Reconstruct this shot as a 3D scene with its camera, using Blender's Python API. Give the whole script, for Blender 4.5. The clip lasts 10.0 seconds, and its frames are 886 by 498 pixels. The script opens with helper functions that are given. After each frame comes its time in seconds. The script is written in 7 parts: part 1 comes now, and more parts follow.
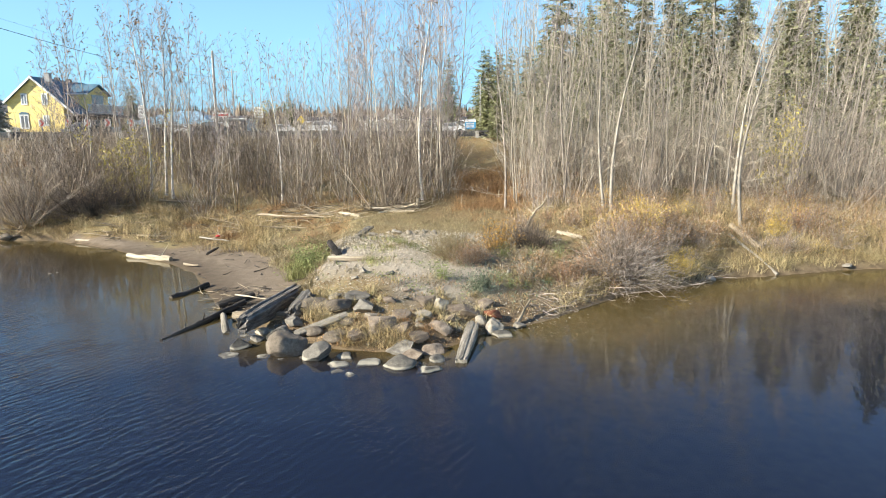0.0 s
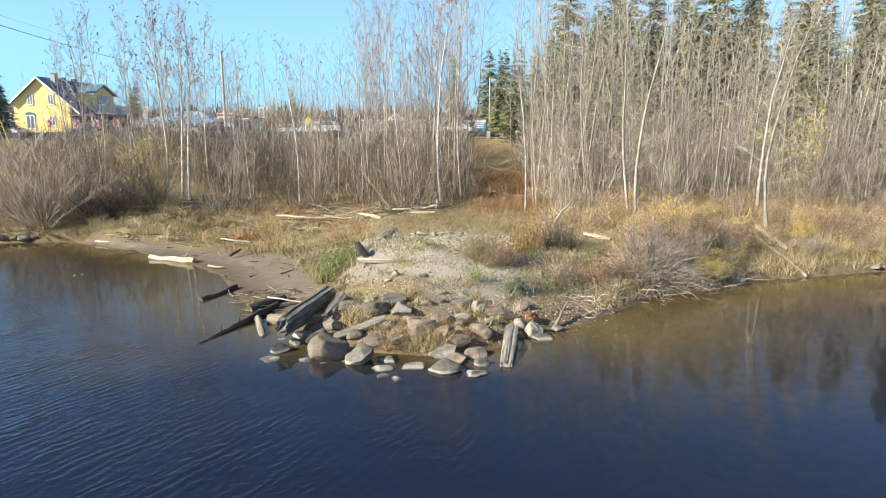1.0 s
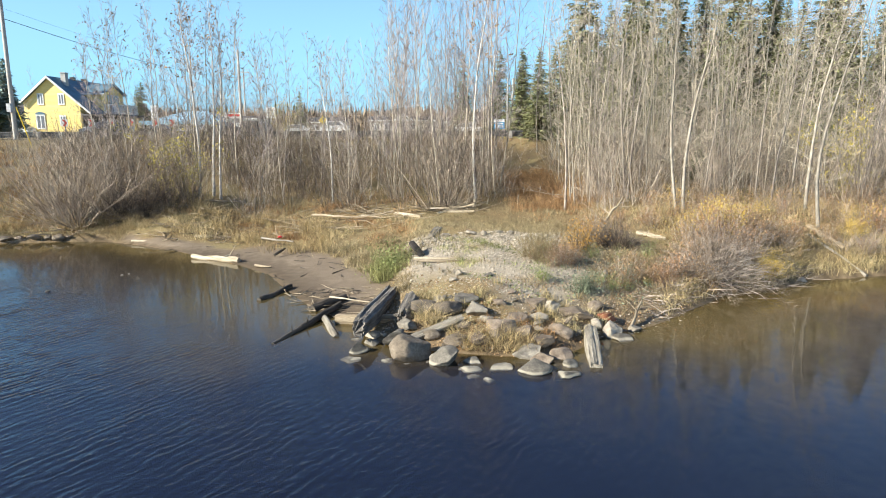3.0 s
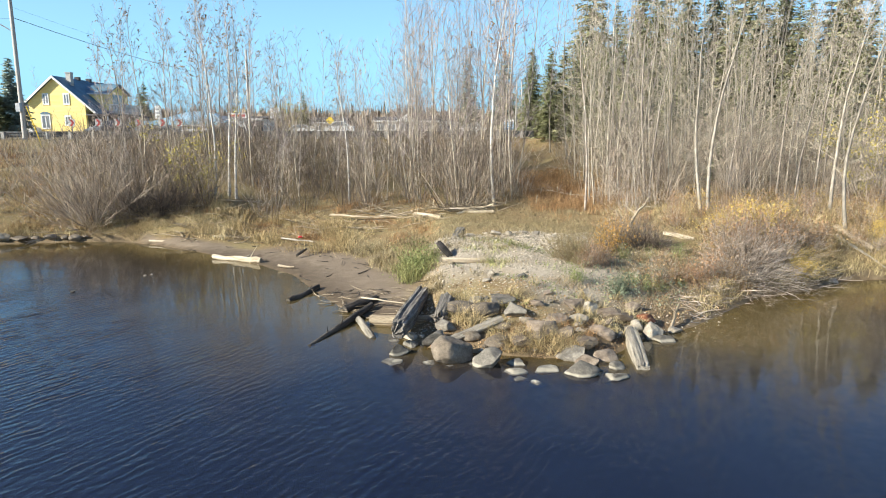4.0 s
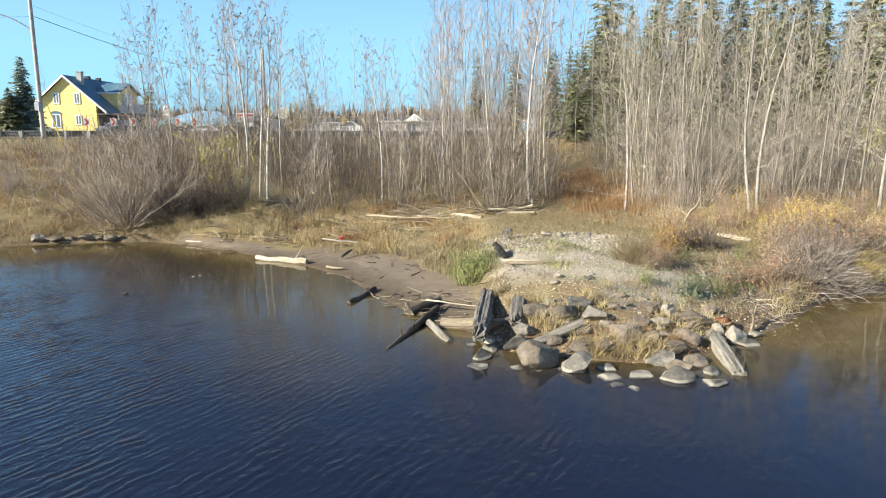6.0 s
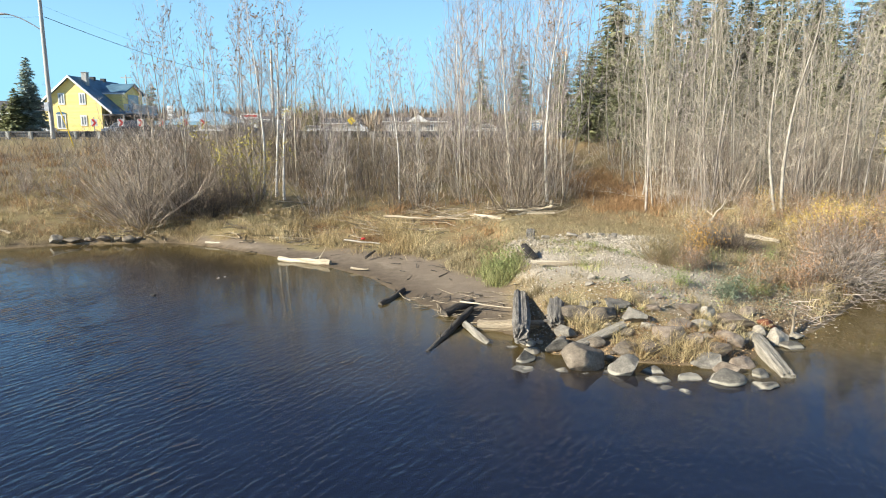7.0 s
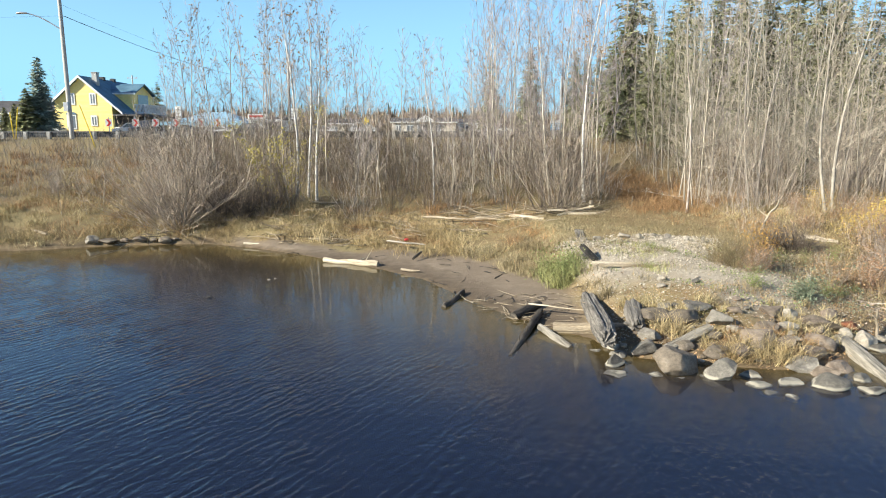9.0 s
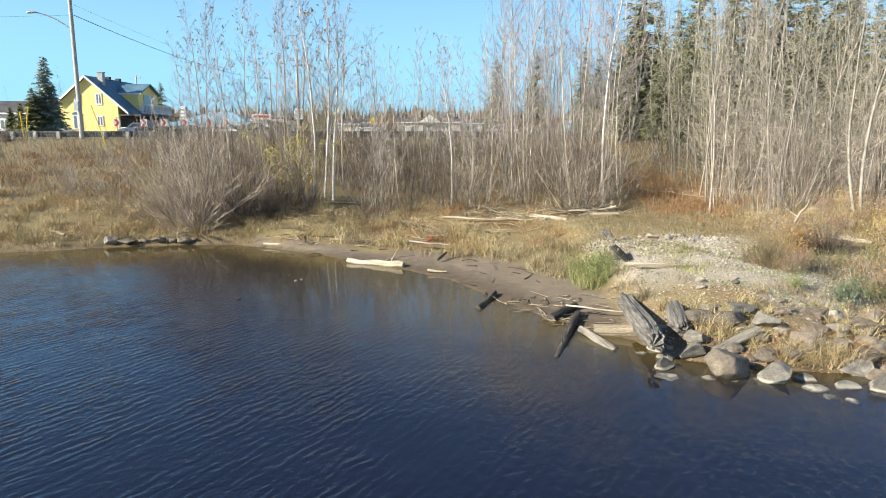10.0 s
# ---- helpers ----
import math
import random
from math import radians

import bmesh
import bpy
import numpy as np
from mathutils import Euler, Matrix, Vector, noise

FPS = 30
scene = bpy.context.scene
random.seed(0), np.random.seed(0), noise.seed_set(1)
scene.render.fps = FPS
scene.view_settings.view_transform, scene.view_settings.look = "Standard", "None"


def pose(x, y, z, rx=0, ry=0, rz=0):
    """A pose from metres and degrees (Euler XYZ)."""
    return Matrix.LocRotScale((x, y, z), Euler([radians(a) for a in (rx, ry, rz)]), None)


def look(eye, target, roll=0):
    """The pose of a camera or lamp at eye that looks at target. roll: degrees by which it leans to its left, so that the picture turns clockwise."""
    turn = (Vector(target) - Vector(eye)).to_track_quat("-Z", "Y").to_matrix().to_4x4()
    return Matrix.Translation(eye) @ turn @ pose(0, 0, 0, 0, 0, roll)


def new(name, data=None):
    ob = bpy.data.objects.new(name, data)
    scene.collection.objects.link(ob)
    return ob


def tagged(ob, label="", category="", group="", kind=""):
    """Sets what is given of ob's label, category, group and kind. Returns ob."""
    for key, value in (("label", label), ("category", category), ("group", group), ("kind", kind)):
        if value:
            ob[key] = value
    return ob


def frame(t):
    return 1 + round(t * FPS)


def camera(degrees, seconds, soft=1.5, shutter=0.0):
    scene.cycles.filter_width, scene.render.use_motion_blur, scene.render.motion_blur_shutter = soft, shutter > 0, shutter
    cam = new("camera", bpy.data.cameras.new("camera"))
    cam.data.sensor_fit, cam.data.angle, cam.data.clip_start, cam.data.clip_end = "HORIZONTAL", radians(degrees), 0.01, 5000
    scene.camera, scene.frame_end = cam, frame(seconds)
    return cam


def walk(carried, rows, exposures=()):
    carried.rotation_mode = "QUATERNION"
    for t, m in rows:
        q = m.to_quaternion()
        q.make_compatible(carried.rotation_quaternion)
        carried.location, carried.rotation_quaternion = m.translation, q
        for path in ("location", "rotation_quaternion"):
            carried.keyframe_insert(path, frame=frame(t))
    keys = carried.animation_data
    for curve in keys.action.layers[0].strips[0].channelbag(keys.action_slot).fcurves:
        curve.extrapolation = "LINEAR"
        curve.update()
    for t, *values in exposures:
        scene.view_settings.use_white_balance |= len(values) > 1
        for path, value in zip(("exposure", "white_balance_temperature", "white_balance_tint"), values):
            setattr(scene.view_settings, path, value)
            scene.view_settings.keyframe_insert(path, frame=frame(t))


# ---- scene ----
import collections

cam = camera(68.0, 10.0, soft=1.0)
PATH = [
    (0, (0.001, 0.009, 4.034), (-0.008, 1.978, 3.685), -0.2),
    (0.5, (-0.398, 0.062, 4.066), (-0.407, 2.031, 3.716), -0.2),
    (1, (-0.797, 0.117, 4.069), (-0.805, 2.086, 3.72), -0.2),
    (1.5, (-1.188, 0.168, 4.055), (-1.195, 2.138, 3.706), -0.2),
    (2, (-1.577, 0.224, 4.031), (-1.583, 2.194, 3.683), -0.2),
    (2.5, (-1.963, 0.296, 4.003), (-1.968, 2.265, 3.656), -0.2),
    (4, (-3.116, 0.556, 3.935), (-3.118, 2.526, 3.591), -0.1),
    (4.5, (-3.497, 0.643, 3.922), (-3.498, 2.614, 3.579), -0.1),
    (5, (-3.873, 0.721, 3.914), (-3.874, 2.691, 3.571), -0.1),
    (5.5, (-4.254, 0.79, 3.91), (-4.253, 2.76, 3.567), -0.0),
    (7, (-5.402, 0.968, 3.904), (-5.398, 2.938, 3.563), -0.0),
    (7.5, (-5.781, 1.036, 3.898), (-5.775, 3.006, 3.558), -0.0),
    (8, (-6.165, 1.105, 3.89), (-6.159, 3.076, 3.55), -0.0),
    (8.5, (-6.543, 1.182, 3.877), (-6.535, 3.153, 3.538), -0.0),
    (9, (-6.919, 1.263, 3.862), (-6.911, 3.234, 3.523), -0.0),
    (9.5, (-7.303, 1.369, 3.846), (-7.294, 3.341, 3.507), -0.0),
    (10, (-7.688, 1.481, 3.832), (-7.68, 3.452, 3.494), -0.0),
]
walk(cam, [(t, look(eye, target, roll)) for t, eye, target, roll in PATH], [(0.0, 1.24, 6550, 8), (10.0, 1.14, 6500, 7)])

# ---- light ----
SUN_AZ, SUN_EL = 246.0, 27.0  # degrees: compass-like from +y clockwise, and height over the horizon
world = bpy.data.worlds.new("sky")
scene.world = world
world.use_nodes = True
sky = world.node_tree.nodes.new("ShaderNodeTexSky")
sky.sky_type, sky.sun_disc = "NISHITA", False
sky.sun_elevation, sky.sun_rotation = radians(SUN_EL), radians(SUN_AZ)
sky.air_density, sky.dust_density, sky.ozone_density, sky.altitude = 0.8, 0.0, 2.4, 1500
clear_blue = world.node_tree.nodes.new("ShaderNodeMix")
clear_blue.data_type = "RGBA"
clear_blue.inputs[7].default_value = (1.65, 3.6, 4.95, 1)
up = world.node_tree.nodes.new("ShaderNodeSeparateXYZ")
world.node_tree.links.new(world.node_tree.nodes.new("ShaderNodeTexCoord").outputs["Generated"], up.inputs[0])
low = world.node_tree.nodes.new("ShaderNodeMapRange")
low.inputs[1].default_value, low.inputs[2].default_value, low.inputs[3].default_value, low.inputs[4].default_value = 0.06, 0.34, 0.88, 0.0
world.node_tree.links.new(up.outputs[2], low.inputs[0])
world.node_tree.links.new(low.outputs[0], clear_blue.inputs[0])
world.node_tree.links.new(sky.outputs[0], clear_blue.inputs[6])
world.node_tree.links.new(clear_blue.outputs[2], world.node_tree.nodes["Background"].inputs[0])
world.node_tree.nodes["Background"].inputs[1].default_value = 0.102
sun = new("sun", bpy.data.lights.new("sun", "SUN"))
sun.data.energy, sun.data.angle, sun.data.color = 4.9, radians(0.6), (1.0, 0.93, 0.81)
az, el = radians(SUN_AZ), radians(SUN_EL)
sun.matrix_world = look((0, 0, 40), Vector((0, 0, 40)) - Vector((math.sin(az) * math.cos(el), math.cos(az) * math.cos(el), math.sin(el))))


# ---- materials ----
def node(nt, kind, **given):
    """A node with its inputs set or linked, by input name (underscores for blanks)."""
    n = nt.nodes.new(kind)
    for key, value in given.items():
        socket = n.inputs[int(key[1:])] if key[0] == "_" else n.inputs[key.replace("_", " ")]
        if isinstance(value, bpy.types.NodeSocket):
            nt.links.new(value, socket)
        else:
            socket.default_value = value
    return n


def ramp(nt, fac, stops):
    n = node(nt, "ShaderNodeValToRGB", Fac=fac)
    el = n.color_ramp.elements
    while len(el) < len(stops):
        el.new(0.5)
    for e, (at, c) in zip(el, stops):
        e.position, e.color = at, (*c, 1) if len(c) == 3 else c
    return n.outputs[0]


def math_node(nt, op, a, b=0.0, clamp=False):
    n = node(nt, "ShaderNodeMath", _0=a, _1=b)
    n.operation, n.use_clamp = op, clamp
    return n.outputs[0]


def mixed(nt, fac, a, b, blend="MIX"):
    n = nt.nodes.new("ShaderNodeMix")
    n.data_type, n.blend_type = "RGBA", blend
    for socket, value in ((n.inputs[0], fac), (n.inputs[6], a), (n.inputs[7], b)):
        if isinstance(value, bpy.types.NodeSocket):
            nt.links.new(value, socket)
        else:
            socket.default_value = (*value, 1) if isinstance(value, tuple) and len(value) == 3 else value
    return n.outputs[2]


def blank(name):
    m = bpy.data.materials.new(name)
    m.use_nodes = True
    nt = m.node_tree
    return m, nt, nt.nodes["Principled BSDF"]


def surface(name, dark, mid, light, scale=4.0, fine=40.0, rough=0.85, bump=0.3, stretch=(1, 1, 1), vary=0.25, island=False, spec=0.3, metal=0.0, depth=0.01):
    """A worn natural surface: three tones laid out by broad noise, fine grain over it, and a shift from piece to piece."""
    m, nt, b = blank(name)
    co = node(nt, "ShaderNodeTexCoord")
    mp = node(nt, "ShaderNodeMapping", Vector=co.outputs["Object"], Scale=stretch)
    broad = node(nt, "ShaderNodeTexNoise", Vector=mp.outputs[0], Scale=scale, Detail=5.0, Roughness=0.6)
    grain = node(nt, "ShaderNodeTexNoise", Vector=mp.outputs[0], Scale=fine, Detail=4.0, Roughness=0.65)
    col = ramp(nt, broad.outputs[0], [(0.3, dark), (0.5, mid), (0.7, light)])
    g = node(nt, "ShaderNodeMapRange", Value=grain.outputs[0])
    g.inputs[1].default_value, g.inputs[2].default_value, g.inputs[3].default_value, g.inputs[4].default_value = 0.3, 0.7, 0.72, 1.22
    rnd = node(nt, "ShaderNodeNewGeometry").outputs["Random Per Island"] if island else node(nt, "ShaderNodeObjectInfo").outputs["Random"]
    v = node(nt, "ShaderNodeMapRange", Value=rnd)
    v.inputs[3].default_value, v.inputs[4].default_value = 1 - vary, 1 + vary
    val = math_node(nt, "MULTIPLY", g.outputs[0], v.outputs[0])
    hsv = node(nt, "ShaderNodeHueSaturation", Color=col, Value=val)
    nt.links.new(hsv.outputs[0], b.inputs["Base Color"])
    b.inputs["Roughness"].default_value, b.inputs["Metallic"].default_value = rough, metal
    b.inputs["Specular IOR Level"].default_value = spec
    if bump:
        tot = math_node(nt, "ADD", grain.outputs[0], broad.outputs[0])
        bp = node(nt, "ShaderNodeBump", Height=tot, Strength=bump, Distance=depth)
        nt.links.new(bp.outputs[0], b.inputs["Normal"])
    return m


BARK_PALE = surface("aspen_bark", (0.18, 0.15, 0.115), (0.39, 0.345, 0.27), (0.58, 0.53, 0.43), 3, 25, stretch=(1, 1, 0.6), vary=0.42)
BARK_WHITE = surface("white_birch_bark", (0.20, 0.18, 0.155), (0.52, 0.49, 0.44), (0.70, 0.67, 0.62), 3, 18, stretch=(1, 1, 2.2), vary=0.12)
BARK_GREY = surface("grey_bark", (0.16, 0.13, 0.11), (0.30, 0.26, 0.22), (0.42, 0.38, 0.32), 4, 25, stretch=(1, 1, 0.5), vary=0.25)
BARK_DULL = surface("dull_grey_bark", (0.16, 0.14, 0.11), (0.27, 0.24, 0.195), (0.38, 0.345, 0.285), 4, 25, stretch=(1, 1, 0.5), vary=0.2)
TWIG_PALE = surface("pale_twigs", (0.20, 0.168, 0.125), (0.36, 0.315, 0.24), (0.53, 0.475, 0.375), 2, 15, bump=0, vary=0.4, island=True)
TWIG_TIPS = surface("mauve_twigs", (0.21, 0.172, 0.16), (0.33, 0.28, 0.262), (0.46, 0.405, 0.38), 2, 15, bump=0, vary=0.4, island=True)
BRUSH = surface("brush_stems", (0.155, 0.122, 0.09), (0.375, 0.31, 0.24), (0.61, 0.535, 0.43), 0.8, 8, bump=0, vary=0.6, island=True)
# Dark alder stems; their colour also carries the shade of gaps in the brush.
BRUSH_DARK = surface("dark_alder_stems_and_gap_shade", (0.07, 0.053, 0.04), (0.15, 0.118, 0.09), (0.32, 0.26, 0.205), 0.8, 8, bump=0, vary=0.5, island=True)
TANGLE = surface("grey_drooping_stems", (0.17, 0.135, 0.11), (0.32, 0.265, 0.215), (0.50, 0.43, 0.36), 1.5, 8, bump=0, vary=0.45, island=True)
LEAF_LIME = surface("yellow_green_leaves", (0.27, 0.22, 0.05), (0.43, 0.36, 0.09), (0.54, 0.47, 0.16), 2, 9, bump=0, vary=0.35, island=True)
WILLOW = surface("willow_stems", (0.20, 0.16, 0.12), (0.35, 0.285, 0.22), (0.49, 0.42, 0.335), 1.5, 8, bump=0, vary=0.35, island=True)
NEEDLES = surface("spruce_needles", (0.135, 0.145, 0.065), (0.235, 0.243, 0.118), (0.355, 0.352, 0.18), 0.7, 6, bump=0, vary=0.4, island=True, rough=0.7)
NEEDLES_BLUE = surface("blue_spruce_needles", (0.20, 0.24, 0.19), (0.32, 0.37, 0.305), (0.44, 0.49, 0.42), 0.7, 6, bump=0, vary=0.35, island=True, rough=0.7)
LEAF_RUST = surface("withered_leaves", (0.16, 0.095, 0.05), (0.31, 0.195, 0.10), (0.46, 0.325, 0.18), 2, 9, bump=0, vary=0.4, island=True)
LEAF_GOLD = surface("golden_leaves", (0.38, 0.25, 0.05), (0.54, 0.38, 0.09), (0.62, 0.49, 0.15), 2, 9, bump=0, vary=0.35, island=True)
LEAF_GREEN = surface("green_leaves", (0.12, 0.14, 0.05), (0.215, 0.24, 0.09), (0.33, 0.35, 0.15), 2, 9, bump=0, vary=0.35, island=True)
LEAF_SAGE = surface("grey_green_leaves", (0.09, 0.11, 0.068), (0.165, 0.19, 0.122), (0.265, 0.29, 0.195), 2, 9, bump=0, vary=0.35, island=True)
LEAF_AMBER = surface("amber_leaves", (0.30, 0.155, 0.04), (0.46, 0.27, 0.07), (0.58, 0.40, 0.13), 2, 9, bump=0, vary=0.4, island=True)
GRASS_DRY = surface("dry_grass", (0.23, 0.172, 0.082), (0.39, 0.312, 0.162), (0.54, 0.452, 0.262), 0.6, 6, bump=0, vary=0.4, island=True)
GRASS_RUST = surface("rusty_grass", (0.20, 0.11, 0.05), (0.32, 0.19, 0.09), (0.44, 0.30, 0.15), 0.6, 6, bump=0, vary=0.4, island=True)
GRASS_OLIVE = surface("olive_grass", (0.15, 0.118, 0.062), (0.265, 0.212, 0.118), (0.385, 0.32, 0.19), 0.6, 6, bump=0, vary=0.4, island=True)
STONE_GREY = surface("grey_stone", (0.10, 0.09, 0.073), (0.165, 0.149, 0.123), (0.25, 0.228, 0.188), 2.0, 14, bump=0.6, vary=0.25, depth=0.03)
STONE_BROWN = surface("brown_stone", (0.09, 0.072, 0.053), (0.15, 0.123, 0.092), (0.225, 0.19, 0.145), 2.0, 14, bump=0.6, vary=0.25, depth=0.03)
STONE_PALE = surface("pale_stone", (0.20, 0.177, 0.139), (0.31, 0.275, 0.22), (0.42, 0.379, 0.31), 2.0, 14, bump=0.6, vary=0.25, depth=0.03)
STONE_PINK = surface("pinkish_stone", (0.14, 0.106, 0.078), (0.225, 0.179, 0.135), (0.315, 0.26, 0.20), 2.0, 14, bump=0.6, vary=0.25, depth=0.03)
GRAVEL = surface("gravel_stones", (0.32, 0.275, 0.21), (0.40, 0.35, 0.275), (0.49, 0.435, 0.345), 9, 60, bump=0.3, vary=0.32, island=True)
GRAVEL_ONE = surface("gravel_stone", (0.28, 0.235, 0.175), (0.39, 0.34, 0.265), (0.51, 0.455, 0.365), 9, 60, bump=0.3, vary=0.22)
WOOD_GREY = surface("weathered_timber", (0.045, 0.040, 0.034), (0.16, 0.145, 0.125), (0.33, 0.30, 0.255), 3.0, 16, bump=0.9, stretch=(6, 6, 0.55), vary=0.15, depth=0.03)
WOOD_DARK = surface("sodden_wood", (0.02, 0.017, 0.013), (0.055, 0.046, 0.036), (0.13, 0.11, 0.085), 3, 18, bump=0.8, stretch=(5, 5, 0.6), vary=0.2, depth=0.02, rough=0.6)
WOOD_PALE = surface("bleached_driftwood", (0.22, 0.178, 0.12), (0.40, 0.337, 0.24), (0.54, 0.472, 0.357), 2.5, 20, bump=0.5, stretch=(4, 4, 0.6), vary=0.15, depth=0.01)
WOOD_TAN = surface("tan_wood", (0.15, 0.115, 0.075), (0.29, 0.235, 0.16), (0.42, 0.35, 0.255), 2.5, 20, bump=0.5, stretch=(4, 4, 0.6), vary=0.2, depth=0.01)
CHAR = surface("charred_wood", (0.012, 0.011, 0.010), (0.03, 0.027, 0.024), (0.07, 0.06, 0.055), 5, 30, bump=0.9, vary=0.1, depth=0.02)
YELLOW = surface("yellow_siding", (0.86, 0.66, 0.22), (0.91, 0.71, 0.26), (0.93, 0.75, 0.32), 0.6, 8, rough=0.6, bump=0.1, stretch=(0.3, 0.3, 6), vary=0.02)
WHITE = surface("white_paint", (0.66, 0.66, 0.64), (0.78, 0.78, 0.76), (0.84, 0.84, 0.82), 1, 12, rough=0.5, bump=0.05, vary=0.05)
BEIGE = surface("beige_wall", (0.50, 0.45, 0.38), (0.62, 0.56, 0.48), (0.70, 0.65, 0.57), 0.5, 8, bump=0.1, vary=0.05)
ROOF_BLUE = surface("blue_grey_shingles", (0.05, 0.11, 0.16), (0.08, 0.165, 0.225), (0.12, 0.215, 0.275), 0.8, 14, bump=0.4, vary=0.05, spec=0.5, rough=0.6)
ROOF_SKY = surface("light_blue_metal_roof", (0.20, 0.36, 0.48), (0.28, 0.47, 0.60), (0.36, 0.55, 0.68), 0.4, 8, bump=0.1, vary=0.03, rough=0.45, spec=0.5)
ROOF_DARK = surface("dark_shingles", (0.05, 0.05, 0.055), (0.085, 0.08, 0.08), (0.13, 0.125, 0.12), 0.8, 14, bump=0.3, vary=0.1)
CONCRETE = surface("concrete", (0.30, 0.29, 0.27), (0.42, 0.41, 0.38), (0.52, 0.51, 0.47), 2, 20, bump=0.3, vary=0.1)
POLE_WOOD = surface("utility_pole_wood", (0.34, 0.32, 0.29), (0.46, 0.44, 0.40), (0.56, 0.54, 0.50), 3, 20, bump=0.4, stretch=(4, 4, 0.4), vary=0.05)
STEEL = surface("galvanised_steel", (0.28, 0.29, 0.30), (0.38, 0.39, 0.40), (0.48, 0.49, 0.50), 1.5, 18, rough=0.5, bump=0.1, vary=0.05, metal=0.5)
RAIL_STEEL = surface("weathered_guard_rail", (0.05, 0.055, 0.06), (0.09, 0.095, 0.10), (0.14, 0.145, 0.15), 1.5, 12, rough=0.55, bump=0.2, vary=0.05, metal=0.2)
BLACK = surface("black_rubber", (0.012, 0.012, 0.012), (0.02, 0.02, 0.02), (0.03, 0.03, 0.03), 4, 30, bump=0.1, vary=0.05)
RED = surface("red_paint", (0.45, 0.03, 0.03), (0.58, 0.05, 0.045), (0.66, 0.08, 0.06), 2, 14, rough=0.5, bump=0.05, vary=0.05)
BLUE = surface("blue_sign_paint", (0.03, 0.20, 0.42), (0.04, 0.27, 0.52), (0.06, 0.33, 0.58), 2, 14, rough=0.5, bump=0, vary=0.03)
YELLOW_SIGN = surface("yellow_marker_paint", (0.60, 0.42, 0.02), (0.72, 0.52, 0.03), (0.78, 0.60, 0.06), 2, 14, rough=0.5, bump=0, vary=0.03)
CAR_WHITE = surface("white_car_paint", (0.66, 0.66, 0.66), (0.74, 0.74, 0.74), (0.80, 0.80, 0.80), 0.5, 5, rough=0.25, bump=0, vary=0.03, spec=0.6)
CAR_DARK = surface("dark_car_paint", (0.03, 0.035, 0.045), (0.045, 0.05, 0.06), (0.06, 0.065, 0.08), 0.5, 5, rough=0.25, bump=0, vary=0.1, spec=0.6)
ORANGE = surface("orange_plastic", (0.14, 0.05, 0.025), (0.24, 0.09, 0.045), (0.32, 0.14, 0.07), 5, 40, bump=0.2, vary=0.1)

GRASS_GOLD = surface("golden_straw", (0.23, 0.165, 0.078), (0.38, 0.29, 0.148), (0.53, 0.425, 0.24), 0.6, 6, bump=0, vary=0.4, island=True)
WOOD_SILVER = surface("silver_grey_wood", (0.13, 0.115, 0.09), (0.28, 0.25, 0.20), (0.42, 0.38, 0.31), 3.0, 16, bump=0.9, stretch=(6, 6, 0.55), vary=0.15, depth=0.03)
GRASS_GREEN = surface("green_grass", (0.19, 0.19, 0.075), (0.30, 0.295, 0.125), (0.42, 0.40, 0.19), 0.9, 6, bump=0, vary=0.4, island=True)
LEAF_RED = surface("red_brown_leaves", (0.19, 0.105, 0.06), (0.33, 0.195, 0.11), (0.46, 0.30, 0.18), 2, 9, bump=0, vary=0.4, island=True)


def tidemark_stone():
    """Grey stone at the waterline: wet and dark at the water, a pale dried rim just over it, grey above."""
    m = surface("waterline_stone", (0.085, 0.077, 0.065), (0.135, 0.123, 0.102), (0.20, 0.182, 0.15), 2.0, 14, bump=0.6, vary=0.25, depth=0.03)
    nt = m.node_tree
    b = nt.nodes["Principled BSDF"]
    base = b.inputs["Base Color"].links[0].from_socket
    pos = node(nt, "ShaderNodeNewGeometry").outputs["Position"]
    wob = node(nt, "ShaderNodeTexNoise", Vector=pos, Scale=9.0, Detail=3.0).outputs[0]
    z = math_node(nt, "ADD", node(nt, "ShaderNodeSeparateXYZ", Vector=pos).outputs[2], math_node(nt, "MULTIPLY", math_node(nt, "SUBTRACT", wob, 0.5), 0.03))
    rim = ramp(nt, math_node(nt, "MULTIPLY", z, 10.0, True), [(0.10, (0, 0, 0)), (0.18, (1, 1, 1)), (0.42, (1, 1, 1)), (0.62, (0, 0, 0))])
    col = mixed(nt, math_node(nt, "MULTIPLY", rim, 0.6), base, (0.42, 0.385, 0.30))
    nt.links.new(col, b.inputs["Base Color"])
    return m


STONE_RIM = tidemark_stone()
PANE, nt, b = blank("window_glass")
b.inputs["Base Color"].default_value = (0.16, 0.18, 0.20, 1)
b.inputs["Roughness"].default_value, b.inputs["Specular IOR Level"].default_value = 0.06, 0.8


